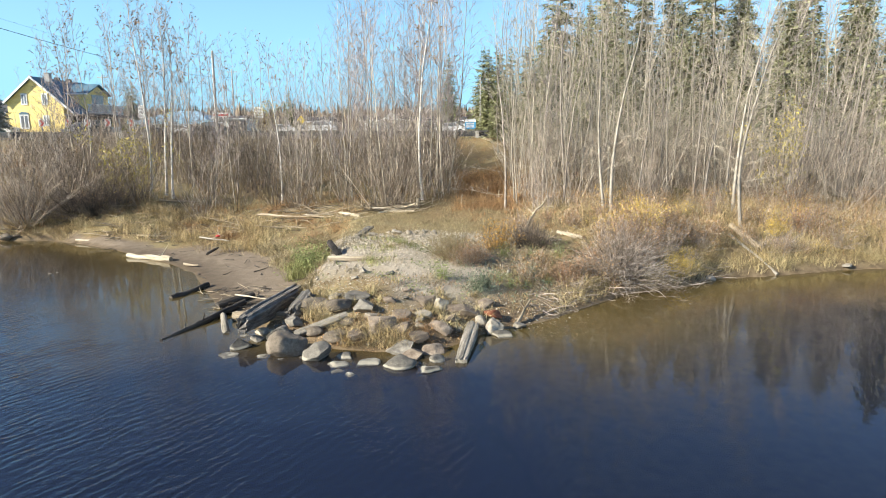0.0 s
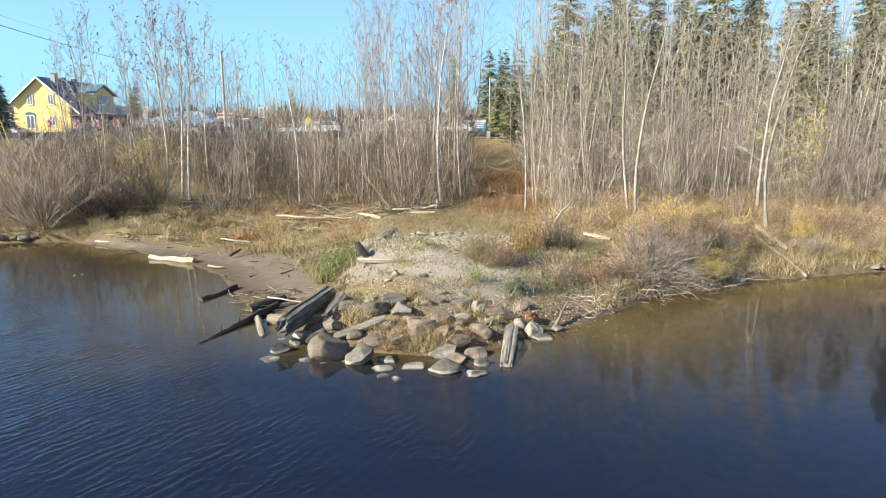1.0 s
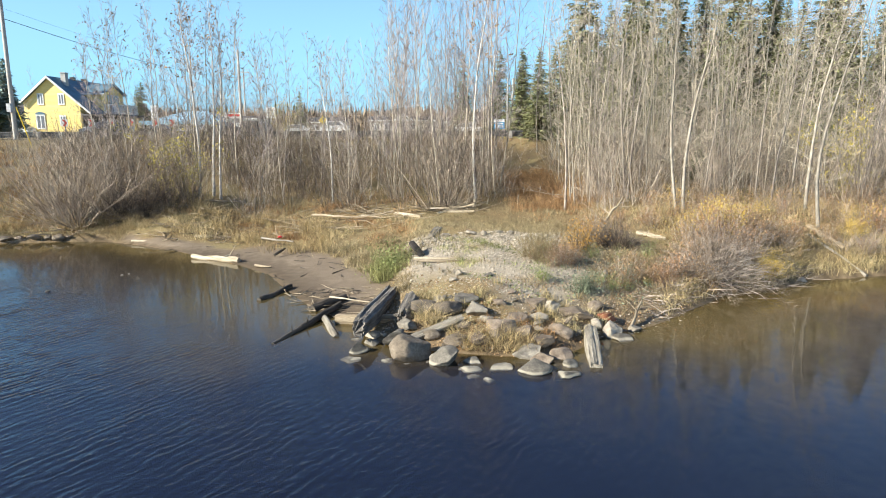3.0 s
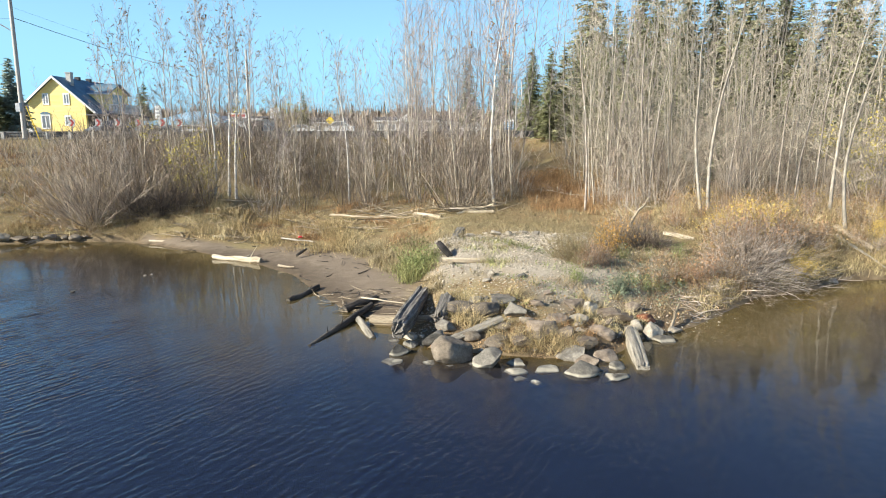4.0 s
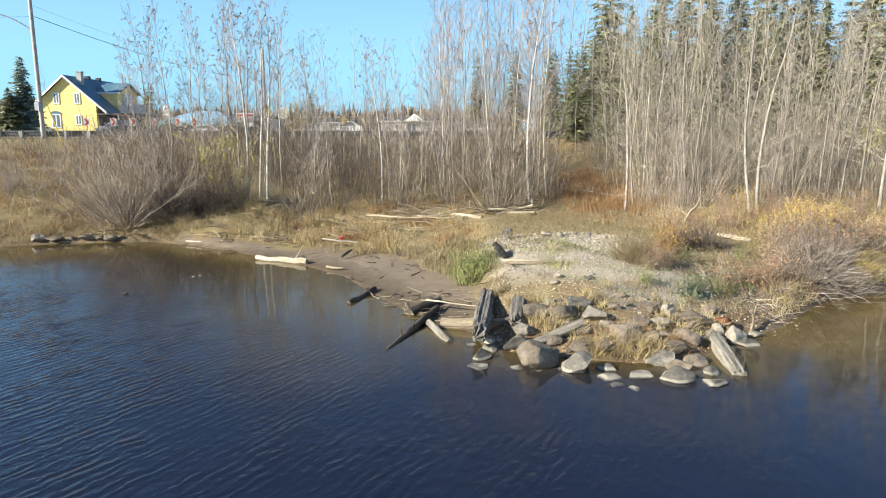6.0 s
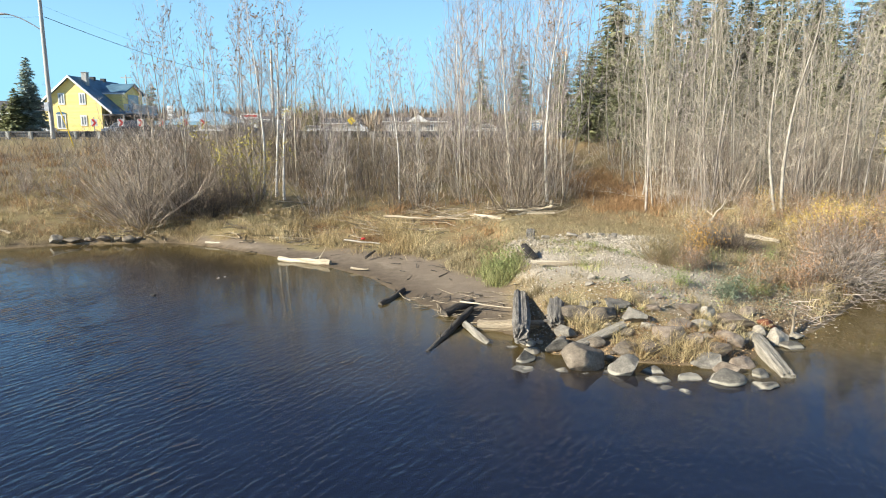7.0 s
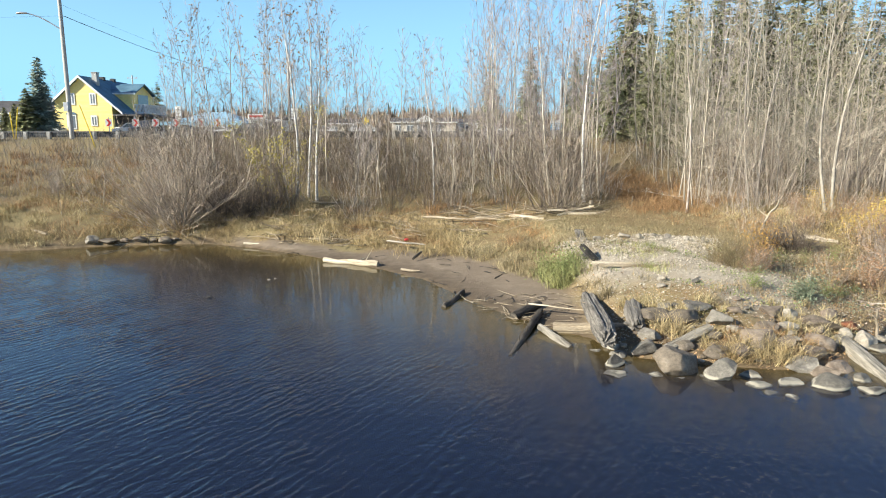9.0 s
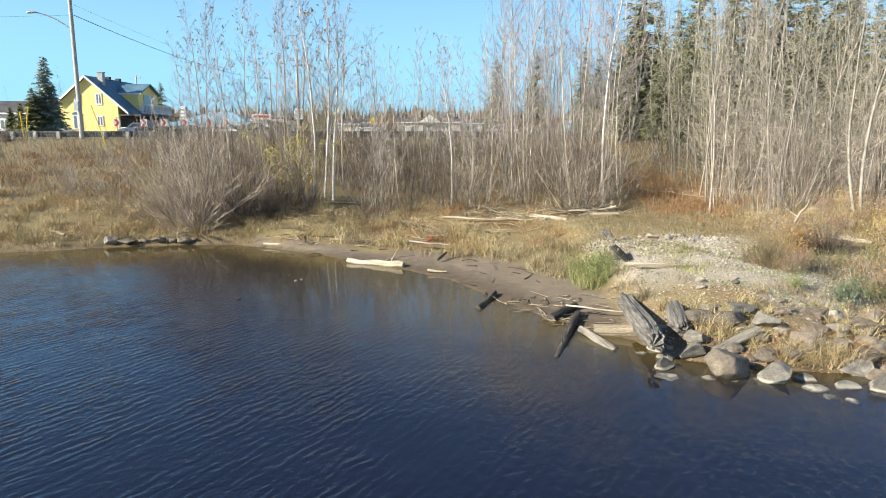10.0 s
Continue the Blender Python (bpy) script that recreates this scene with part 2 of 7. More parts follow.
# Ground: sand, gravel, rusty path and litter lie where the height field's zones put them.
def ground_material():
    m, nt, b = blank("river_bank_ground")
    pos = node(nt, "ShaderNodeNewGeometry").outputs["Position"]
    zone = node(nt, "ShaderNodeAttribute")
    zone.attribute_name = "zone"
    sep = node(nt, "ShaderNodeSeparateColor", Color=zone.outputs["Color"])
    big = node(nt, "ShaderNodeTexNoise", Vector=pos, Scale=0.55, Detail=5.0, Roughness=0.6).outputs[0]
    mid = node(nt, "ShaderNodeTexNoise", Vector=pos, Scale=4.0, Detail=6.0, Roughness=0.65).outputs[0]
    fine = node(nt, "ShaderNodeTexNoise", Vector=pos, Scale=38.0, Detail=4.0, Roughness=0.7).outputs[0]
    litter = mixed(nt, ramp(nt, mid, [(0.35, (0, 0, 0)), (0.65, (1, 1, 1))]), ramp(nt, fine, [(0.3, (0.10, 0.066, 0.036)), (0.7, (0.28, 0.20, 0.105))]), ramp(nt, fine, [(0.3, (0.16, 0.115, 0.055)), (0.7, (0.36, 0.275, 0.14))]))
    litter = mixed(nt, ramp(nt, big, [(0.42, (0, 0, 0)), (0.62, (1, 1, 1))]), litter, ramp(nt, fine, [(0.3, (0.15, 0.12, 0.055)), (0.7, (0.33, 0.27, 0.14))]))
    sand = mixed(nt, ramp(nt, big, [(0.35, (0, 0, 0)), (0.65, (1, 1, 1))]), ramp(nt, fine, [(0.3, (0.14, 0.108, 0.076)), (0.7, (0.22, 0.172, 0.125))]), ramp(nt, mid, [(0.3, (0.165, 0.13, 0.092)), (0.7, (0.265, 0.212, 0.155))]))
    cells = node(nt, "ShaderNodeTexVoronoi", Vector=pos, Scale=15.0)
    gravel = mixed(nt, ramp(nt, mid, [(0.35, (0, 0, 0)), (0.6, (1, 1, 1))]), ramp(nt, cells.outputs[0], [(0.0, (0.50, 0.445, 0.355)), (0.6, (0.34, 0.29, 0.22))]), ramp(nt, fine, [(0.3, (0.33, 0.28, 0.21)), (0.7, (0.49, 0.43, 0.34))]))
    rust = ramp(nt, mid, [(0.3, (0.17, 0.10, 0.05)), (0.7, (0.34, 0.22, 0.11))])
    mud = ramp(nt, mid, [(0.3, (0.14, 0.102, 0.046)), (0.7, (0.26, 0.195, 0.092))])
    # Bed colour fades to dark blue with depth, painting the water's light loss.
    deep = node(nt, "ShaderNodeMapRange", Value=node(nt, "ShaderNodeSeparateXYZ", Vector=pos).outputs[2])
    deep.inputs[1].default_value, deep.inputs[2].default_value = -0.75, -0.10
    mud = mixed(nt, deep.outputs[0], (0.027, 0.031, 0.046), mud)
    soil = ramp(nt, mid, [(0.3, (0.09, 0.064, 0.038)), (0.7, (0.25, 0.185, 0.112))])
    dry = node(nt, "ShaderNodeMapRange", Value=node(nt, "ShaderNodeSeparateXYZ", Vector=pos).outputs[2])
    dry.inputs[1].default_value, dry.inputs[2].default_value = -0.03, 0.01
    mud = mixed(nt, dry.outputs[0], mud, soil)
    wet = node(nt, "ShaderNodeMapRange", Value=math_node(nt, "ADD", node(nt, "ShaderNodeSeparateXYZ", Vector=pos).outputs[2], math_node(nt, "MULTIPLY", math_node(nt, "SUBTRACT", mid, 0.5), 0.08)))
    wet.inputs[1].default_value, wet.inputs[2].default_value, wet.inputs[3].default_value, wet.inputs[4].default_value = 0.02, 0.10, 0.8, 0.0
    sand = mixed(nt, wet.outputs[0], sand, (0.085, 0.064, 0.043))
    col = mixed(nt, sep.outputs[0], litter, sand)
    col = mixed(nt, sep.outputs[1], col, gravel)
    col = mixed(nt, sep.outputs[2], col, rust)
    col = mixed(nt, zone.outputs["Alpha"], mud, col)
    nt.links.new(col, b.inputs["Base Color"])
    b.inputs["Roughness"].default_value, b.inputs["Specular IOR Level"].default_value = 0.9, 0.2
    bp = node(nt, "ShaderNodeBump", Height=math_node(nt, "ADD", mid, fine), Strength=0.6, Distance=0.03)
    nt.links.new(bp.outputs[0], b.inputs["Normal"])
    return m


def water_material():
    """Tea-brown clear water: a mirror by Fresnel over a tinted clear body; wind ripples on the open side, calm in the lee of the bank."""
    m, nt, b = blank("river_water")
    nt.nodes.remove(b)
    out = nt.nodes["Material Output"]
    pos = node(nt, "ShaderNodeNewGeometry").outputs["Position"]
    xyz = node(nt, "ShaderNodeSeparateXYZ", Vector=pos)
    wob = node(nt, "ShaderNodeTexNoise", Vector=pos, Scale=0.35, Detail=3.0)
    turned = node(nt, "ShaderNodeMapping", Vector=pos, Rotation=(0, 0, radians(-60)))
    turned = node(nt, "ShaderNodeMapping", Vector=turned.outputs[0], Scale=(1.5, 2.5, 1))
    crest = nt.nodes.new("ShaderNodeTexWave")
    crest.wave_type, crest.bands_direction, crest.wave_profile = "BANDS", "Y", "SIN"
    nt.links.new(turned.outputs[0], crest.inputs["Vector"])
    crest.inputs["Scale"].default_value, crest.inputs["Distortion"].default_value = 0.74, 6.0
    crest.inputs["Detail"].default_value, crest.inputs["Detail Scale"].default_value, crest.inputs["Detail Roughness"].default_value = 2.0, 1.8, 0.5
    fleck = node(nt, "ShaderNodeTexNoise", Vector=turned.outputs[0], Scale=3.6, Detail=2.0, Roughness=0.45, Distortion=0.5)
    patch = ramp(nt, node(nt, "ShaderNodeTexNoise", Vector=turned.outputs[0], Scale=0.7, Detail=2.0).outputs[0], [(0.35, (0.15, 0.15, 0.15)), (0.65, (1, 1, 1))])
    rip = math_node(nt, "ADD", math_node(nt, "MULTIPLY", math_node(nt, "MULTIPLY", crest.outputs[1], 0.36), patch), math_node(nt, "MULTIPLY", fleck.outputs[0], 0.75))
    long = node(nt, "ShaderNodeTexNoise", Vector=turned.outputs[0], Scale=0.8, Detail=2.0)
    edge = math_node(nt, "ADD", xyz.outputs[1], math_node(nt, "MULTIPLY", xyz.outputs[0], 0.74))
    edge = math_node(nt, "ADD", edge, math_node(nt, "MULTIPLY", wob.outputs[0], 5.0))
    lee = node(nt, "ShaderNodeMapRange", Value=edge)
    lee.inputs[1].default_value, lee.inputs[2].default_value, lee.inputs[3].default_value, lee.inputs[4].default_value = 7.0, 11.5, 1.0, 0.06
    gust = ramp(nt, node(nt, "ShaderNodeTexNoise", Vector=pos, Scale=0.45, Detail=2.0).outputs[0], [(0.36, (0.4, 0.4, 0.4)), (0.62, (1, 1, 1))])
    high = math_node(nt, "MULTIPLY", math_node(nt, "ADD", rip, math_node(nt, "MULTIPLY", long.outputs[0], 0.5)), math_node(nt, "MULTIPLY", lee.outputs[0], gust))
    bp = node(nt, "ShaderNodeBump", Height=high, Strength=0.65, Distance=0.04)
    fres = node(nt, "ShaderNodeFresnel", IOR=1.33, Normal=bp.outputs[0])
    gloss = node(nt, "ShaderNodeBsdfGlossy", Color=(1, 1, 1, 1), Roughness=0.03, Normal=bp.outputs[0])
    clear = node(nt, "ShaderNodeBsdfTransparent", Color=(0.95, 0.84, 0.60, 1))
    near = node(nt, "ShaderNodeAttribute")
    near.attribute_name = "shallows"
    tint = mixed(nt, near.outputs["Fac"], (0.019, 0.027, 0.059), (0.115, 0.083, 0.028))
    silt = node(nt, "ShaderNodeBsdfDiffuse", Color=tint)
    murk = math_node(nt, "ADD", math_node(nt, "MULTIPLY", near.outputs["Fac"], 0.3), 0.35)
    body = node(nt, "ShaderNodeMixShader", Fac=murk, _1=clear.outputs[0], _2=silt.outputs[0])
    mix = node(nt, "ShaderNodeMixShader", Fac=fres.outputs[0], _1=body.outputs[0], _2=gloss.outputs[0])
    nt.links.new(mix.outputs[0], out.inputs[0])
    return m


GROUND, WATER = ground_material(), water_material()
ASPHALT = surface("asphalt", (0.035, 0.035, 0.037), (0.05, 0.05, 0.052), (0.07, 0.07, 0.07), 0.5, 30, bump=0.3, vary=0.0)


# ---- mesh tools ----
class Geo:
    """Collects the corners and faces of one mesh."""

    def __init__(self):
        self.v, self.f, self.n = [], [], 0

    def add(self, verts, faces):
        verts = np.asarray(verts, float).reshape(-1, 3)
        self.v.append(verts)
        self.f.append((np.asarray(faces, int) + self.n))
        self.n += len(verts)

    def tube(self, path, radii, sides=6, cap=True, squash=1.0, rough=0.0, rng=None):
        path, radii = np.asarray(path, float), np.asarray(radii, float)
        n = len(path)
        tan = np.gradient(path, axis=0)
        tan /= np.linalg.norm(tan, axis=1)[:, None] + 1e-9
        ref = np.array([0.0, 0.0, 1.0]) if abs(tan.mean(0)[2]) < 0.8 else np.array([1.0, 0.0, 0.0])
        u = np.cross(tan, ref)
        u /= np.linalg.norm(u, axis=1)[:, None] + 1e-9
        w = np.cross(u, tan)
        a = np.arange(sides) * 2 * math.pi / sides
        r = radii[:, None] * np.ones(sides)
        if rough:
            r = r * (1 + rough * rng.uniform(-1, 1, (1, sides))) * (1 + 0.5 * rough * rng.uniform(-1, 1, (n, sides)))
        ring = path[:, None] + (u[:, None] * np.cos(a)[:, None] + w[:, None] * np.sin(a)[:, None] * squash) * r[..., None]
        i, j = np.meshgrid(np.arange(n - 1), np.arange(sides), indexing="ij")
        k = (j + 1) % sides
        self.add(ring, np.stack([i * sides + j, i * sides + k, (i + 1) * sides + k, (i + 1) * sides + j], -1).reshape(-1, 4))
        if cap:
            for row, turn in ((0, -1), (n - 1, 1)):
                at = self.n
                self.add(np.vstack([ring[row], path[row]]), [[at * 0 + sides, s, (s + 1) % sides][::turn] for s in range(sides)])

    def spikes(self, base, tip, radius):
        """Many thin twigs at once, each a three-sided cone from its base to its tip."""
        base, tip = np.asarray(base, float).reshape(-1, 3), np.asarray(tip, float).reshape(-1, 3)
        n = len(base)
        if not n:
            return
        way = tip - base
        way /= np.linalg.norm(way, axis=1)[:, None] + 1e-9
        u = np.cross(way, [0.31, 0.57, 0.76])
        u /= np.linalg.norm(u, axis=1)[:, None] + 1e-9
        w = np.cross(way, u)
        r = (np.ones(n) * radius)[:, None]
        v = np.stack([base + u * r, base + (-0.5 * u + 0.866 * w) * r, base + (-0.5 * u - 0.866 * w) * r, tip], 1)
        f = np.array([[0, 1, 3], [1, 2, 3], [2, 0, 3]])
        self.add(v, (np.arange(n)[:, None, None] * 4 + f[None]).reshape(-1, 3))

    def box(self, lo, hi, m=None):
        lo, hi = np.minimum(lo, hi), np.maximum(lo, hi)
        c = np.array([[x, y, z] for x in (lo[0], hi[0]) for y in (lo[1], hi[1]) for z in (lo[2], hi[2])], float)
        if m is not None:
            c = np.array([(m @ Vector(p))[:] for p in c])
        self.add(c, [[0, 1, 3, 2], [4, 6, 7, 5], [0, 4, 5, 1], [2, 3, 7, 6], [0, 2, 6, 4], [1, 5, 7, 3]])
        return self

    def prism(self, outline, along, m=None):
        """An outline of points, pushed by the vector along."""
        o = np.asarray(outline, float)
        n = len(o)
        c = np.vstack([o, o + np.asarray(along, float)])
        if m is not None:
            c = np.array([(m @ Vector(p))[:] for p in c])
        at = self.n
        self.add(c, [[i, (i + 1) % n, n + (i + 1) % n, n + i] for i in range(n)])
        self.f.append([[at + i for i in range(n)][::-1]])
        self.f.append([[at + n + i for i in range(n)]])
        return self

    def mesh(self, name, material, smooth=False):
        me = bpy.data.meshes.new(name)
        faces = [f for block in self.f for f in (block.tolist() if isinstance(block, np.ndarray) else block)]
        me.from_pydata(np.vstack(self.v).tolist(), [], faces)
        if smooth:
            me.polygons.foreach_set("use_smooth", [True] * len(me.polygons))
        me.materials.append(material)
        me.update()
        return me


def part(name, geo, material, parent=None, label="", smooth=False):
    ob = new(name, geo.mesh(name, material, smooth) if isinstance(geo, Geo) else geo)
    if parent is not None:
        ob.parent = parent
    if label:
        tagged(ob, label)
    return ob


def thing(name, label, category, group="", at=None):
    ob = new(name)
    ob.empty_display_size = 0.2
    if at is not None:
        ob.matrix_basis = at
    return tagged(ob, label, category, group)


# ---- lie of the land ----
SHORE = np.array([(-400, 10), (-60, 20.5), (-30, 22.3), (-22.4, 23.2), (-20.8, 23.6), (-19.2, 24.3), (-17.4, 24.7), (-15.4, 24.9), (-13.8, 24.2), (-11.8, 22.9),
                  (-10.1, 21.4), (-8.7, 20.2), (-7.4, 18.8), (-6.4, 16.8), (-5.5, 15.2), (-4.6, 14.1), (-4.0, 13.4), (-3.8, 12.75), (-3.4, 12.35), (-2.7, 12.1),
                  (-2.0, 11.9), (-1.2, 11.75), (-0.4, 11.75), (0.1, 12.05), (0.5, 12.6), (0.95, 13.0), (1.4, 13.3), (2.3, 13.9), (3.6, 15.2), (4.8, 16.4), (6.4, 17.0),
                  (7.5, 17.9), (9.3, 18.3), (11.5, 19.0), (13.1, 19.3), (20, 20.2), (60, 24), (400, 40)], float)
ROAD_Z, ROAD_Y = 3.65, 44.2


def ease(a, b, v):
    u = np.clip((v - a) / (b - a), 0, 1)
    return u * u * (3 - 2 * u)


def shore_distance(x, y):
    """Metres from the waterline, positive on land."""
    p, a, b = np.stack([x, y], -1)[..., None, :], SHORE[:-1], SHORE[1:] - SHORE[:-1]
    u = np.clip(((p - a) * b).sum(-1) / (b * b).sum(-1), 0, 1)
    d = np.sqrt((((p - a) - u[..., None] * b) ** 2).sum(-1)).min(-1)
    return np.where(y > np.interp(x, SHORE[:, 0], SHORE[:, 1]), d, -d)


def lumps(x, y, s):
    """Cheap rolling unevenness between -1 and 1."""
    return (np.sin(x * s + 1.7 * np.sin(y * s * 0.7)) * np.cos(y * s * 1.1 + 1.3 * np.sin(x * s * 0.6)) + 0.5 * np.sin(x * s * 2.3 + y * s * 1.9)) / 1.5


def height(x, y):
    x, y = np.asarray(x, float), np.asarray(y, float)
    d = shore_distance(x, y)
    beach = np.interp(d, [0, 2.3, 4, 6.5, 12], [0, 0.18, 0.45, 0.78, 1.15])
    bank = np.interp(d, [0, 0.15, 0.5, 1, 2, 3.5, 5.5, 12], [0, 0.12, 0.24, 0.36, 0.66, 1.1, 1.22, 1.4])
    spit = np.interp(d, [0, 0.5, 1.3, 2.6, 5, 9, 14], [0, 0.2, 0.36, 0.68, 0.88, 1.0, 1.15])
    right = np.interp(d, [0, 0.15, 0.8, 2, 4, 7, 14], [0, 0.14, 0.42, 0.84, 1.3, 1.5, 1.7])
    wl, wb, wr = 1 - ease(-3.9, -3.0, x), 1 - ease(-13.5, -10, x), ease(2, 5, x)
    z = spit * (1 - wl) * (1 - wr) + right * wr + wl * (beach * (1 - wb) + bank * wb)
    z = z + (0.05 * lumps(x, y, 0.9) + 0.02 * lumps(x, y, 3.1)) * ease(1.5, 4, d) * (1 - ease(38, 43, y))
    z = z + 0.09 * np.maximum(lumps(x, y, 3.4), 0) * ease(17.2, 18.4, y) * (1 - ease(20.2, 21.0, y)) * ease(-3.2, -2.6, x) * (1 - ease(0.6, 1.4, x))
    z = np.minimum(z + 2.4 * np.clip((y - 27) / 16.5, 0, 1) ** 1.4, ROAD_Z)
    z = np.where(y > 43.5, ROAD_Z, z) + np.clip((y - 60) / 20, 0, 1) * 0.25
    bed = -np.minimum(-d * (0.16 + 0.22 * ease(-4.6, -3.6, x) * (1 - ease(0.6, 1.6, x)) - 0.10 * ease(0.6, 1.8, x)), 1.6)
    z = np.where(d > 0, z, bed)
    return np.where(y < -140, np.clip((-140 - y) * 0.2 - 1.6, -1.6, 2.5), z)


def lie(x, y):
    return float(height(np.array([x]), np.array([y]))[0])


def axis(fine_lo, fine_hi, step, lo, hi):
    """Grid lines: even between fine_lo and fine_hi, then ever wider out to lo and hi."""
    a = list(np.arange(fine_lo, fine_hi, step))
    s, v = step, fine_hi
    while v < hi:
        a.append(v)
        s *= 1.25
        v += s
    a.append(hi)
    s, v = step * 1.25, fine_lo - step
    while v > lo:
        a.insert(0, v)
        s *= 1.25
        v -= s
    a.insert(0, lo)
    return np.array(a)


def make_ground():
    xs, ys = axis(-25, 15, 0.18, -2500, 2500), axis(10, 46, 0.18, -2500, 3000)
    gx, gy = np.meshgrid(xs, ys, indexing="ij")
    z = height(gx, gy)
    d = shore_distance(gx, gy)
    nx, ny = gx.shape
    i, j = np.meshgrid(np.arange(nx - 1), np.arange(ny - 1), indexing="ij")
    g = Geo()
    g.add(np.stack([gx, gy, z], -1), np.stack([i * ny + j, (i + 1) * ny + j, (i + 1) * ny + j + 1, i * ny + j + 1], -1).reshape(-1, 4))
    me = g.mesh("ground", GROUND, True)
    wob = 0.5 * lumps(gx, gy, 1.3) + 0.3 * lumps(gx, gy, 3.7)
    sand = (1 - ease(0.75, 1.0, (d + 0.6 * wob) / np.interp(gx, [-15, -13, -10.5, -9, -6], [0.4, 0.6, 1.2, 2.0, 2.9]))) * (1 - ease(-4.2, -3.4, gx)) * ease(-15.8, -13.8, gx + wob)
    gravel = ease(-3.6, -3.1, gx + wob * 0.3) * (1 - 0.55 * ease(0.6, 1.4, gx + wob - (gy - 17) * 0.12) - 0.45 * ease(2.0, 4.2, gx + wob)) * ease(14.4 - 1.8 * ease(-1.8, -0.8, gx), 17.0 - 2.4 * ease(-1.8, -0.8, gx), gy + 0.5 * wob) * (1 - ease(19.8, 21.2, gy + wob))
    rust = np.exp(-(((gx - 2.6 + wob) / 2.2) ** 2 + ((gy - 29 + wob) / 5) ** 2))
    wet = ease(-0.02, 0.03, z) * (1 - 0.9 * ease(-4.0, -3.6, gx) * (1 - ease(0.6, 1.6, d + 0.5 * wob)) * (1 - ease(1.5, 3, gx)))
    # Low edge of both banks: darker soil stands in for the undercut's shade.
    lip = np.maximum(ease(2.2, 3.2, gx), 1 - ease(-15.5, -14.5, gx))
    wet = wet * (1 - 0.85 * lip * (1 - ease(0.10, 0.3, z + 0.08 * wob)))
    me.color_attributes.new("zone", "FLOAT_COLOR", "POINT").data.foreach_set("color", np.stack([sand, gravel, rust, wet], -1).ravel())
    return tagged(new("ground", me), "autumn river bank of sand, gravel, leaf litter and dry grass", "ground", kind="structure")


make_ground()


def make_water():
    xs, ys = axis(-30, 25, 0.5, -2500, 2500), axis(2, 26, 0.5, -160, 45)
    gx, gy = np.meshgrid(xs, ys, indexing="ij")
    nx, ny = gx.shape
    i, j = np.meshgrid(np.arange(nx - 1), np.arange(ny - 1), indexing="ij")
    g = Geo()
    g.add(np.stack([gx, gy, gx * 0], -1), np.stack([i * ny + j, (i + 1) * ny + j, (i + 1) * ny + j + 1, i * ny + j + 1], -1).reshape(-1, 4))
    me = g.mesh("water", WATER)
    off = -shore_distance(gx, gy) + 0.5 * lumps(gx, gy, 0.8)
    wide = 1.6 + 3.5 * ease(0.5, 3.5, gx) + 4.2 * (1 - ease(-8, -4, gx))
    brown = (1 - ease(0.1, 1.0, off / wide)) * (1 - 0.1 * (1 - ease(-8, -4, gx)))
    me.attributes.new("shallows", "FLOAT", "POINT").data.foreach_set("value", brown.ravel())
    return new("water", me)


tagged(make_water(), "dark tea-brown river water, rippled by wind offshore", "water", kind="structure")
g = Geo()
g.box((-400, ROAD_Y + 1.4, ROAD_Z - 0.3), (400, ROAD_Y + 9.0, ROAD_Z + 0.02))
tagged(part("road", g, ASPHALT), "two-lane asphalt road on an embankment", "road", kind="structure")
g = Geo()
g.box((-400, ROAD_Y + 5.1, ROAD_Z), (400, ROAD_Y + 5.22, ROAD_Z + 0.026))
tagged(part("road_line", g, YELLOW_SIGN), "yellow painted centre line of the road", "road marking", kind="structure")


# ---- plants ----
def unit(w):
    return w / (np.linalg.norm(w, axis=-1, keepdims=True) + 1e-9)


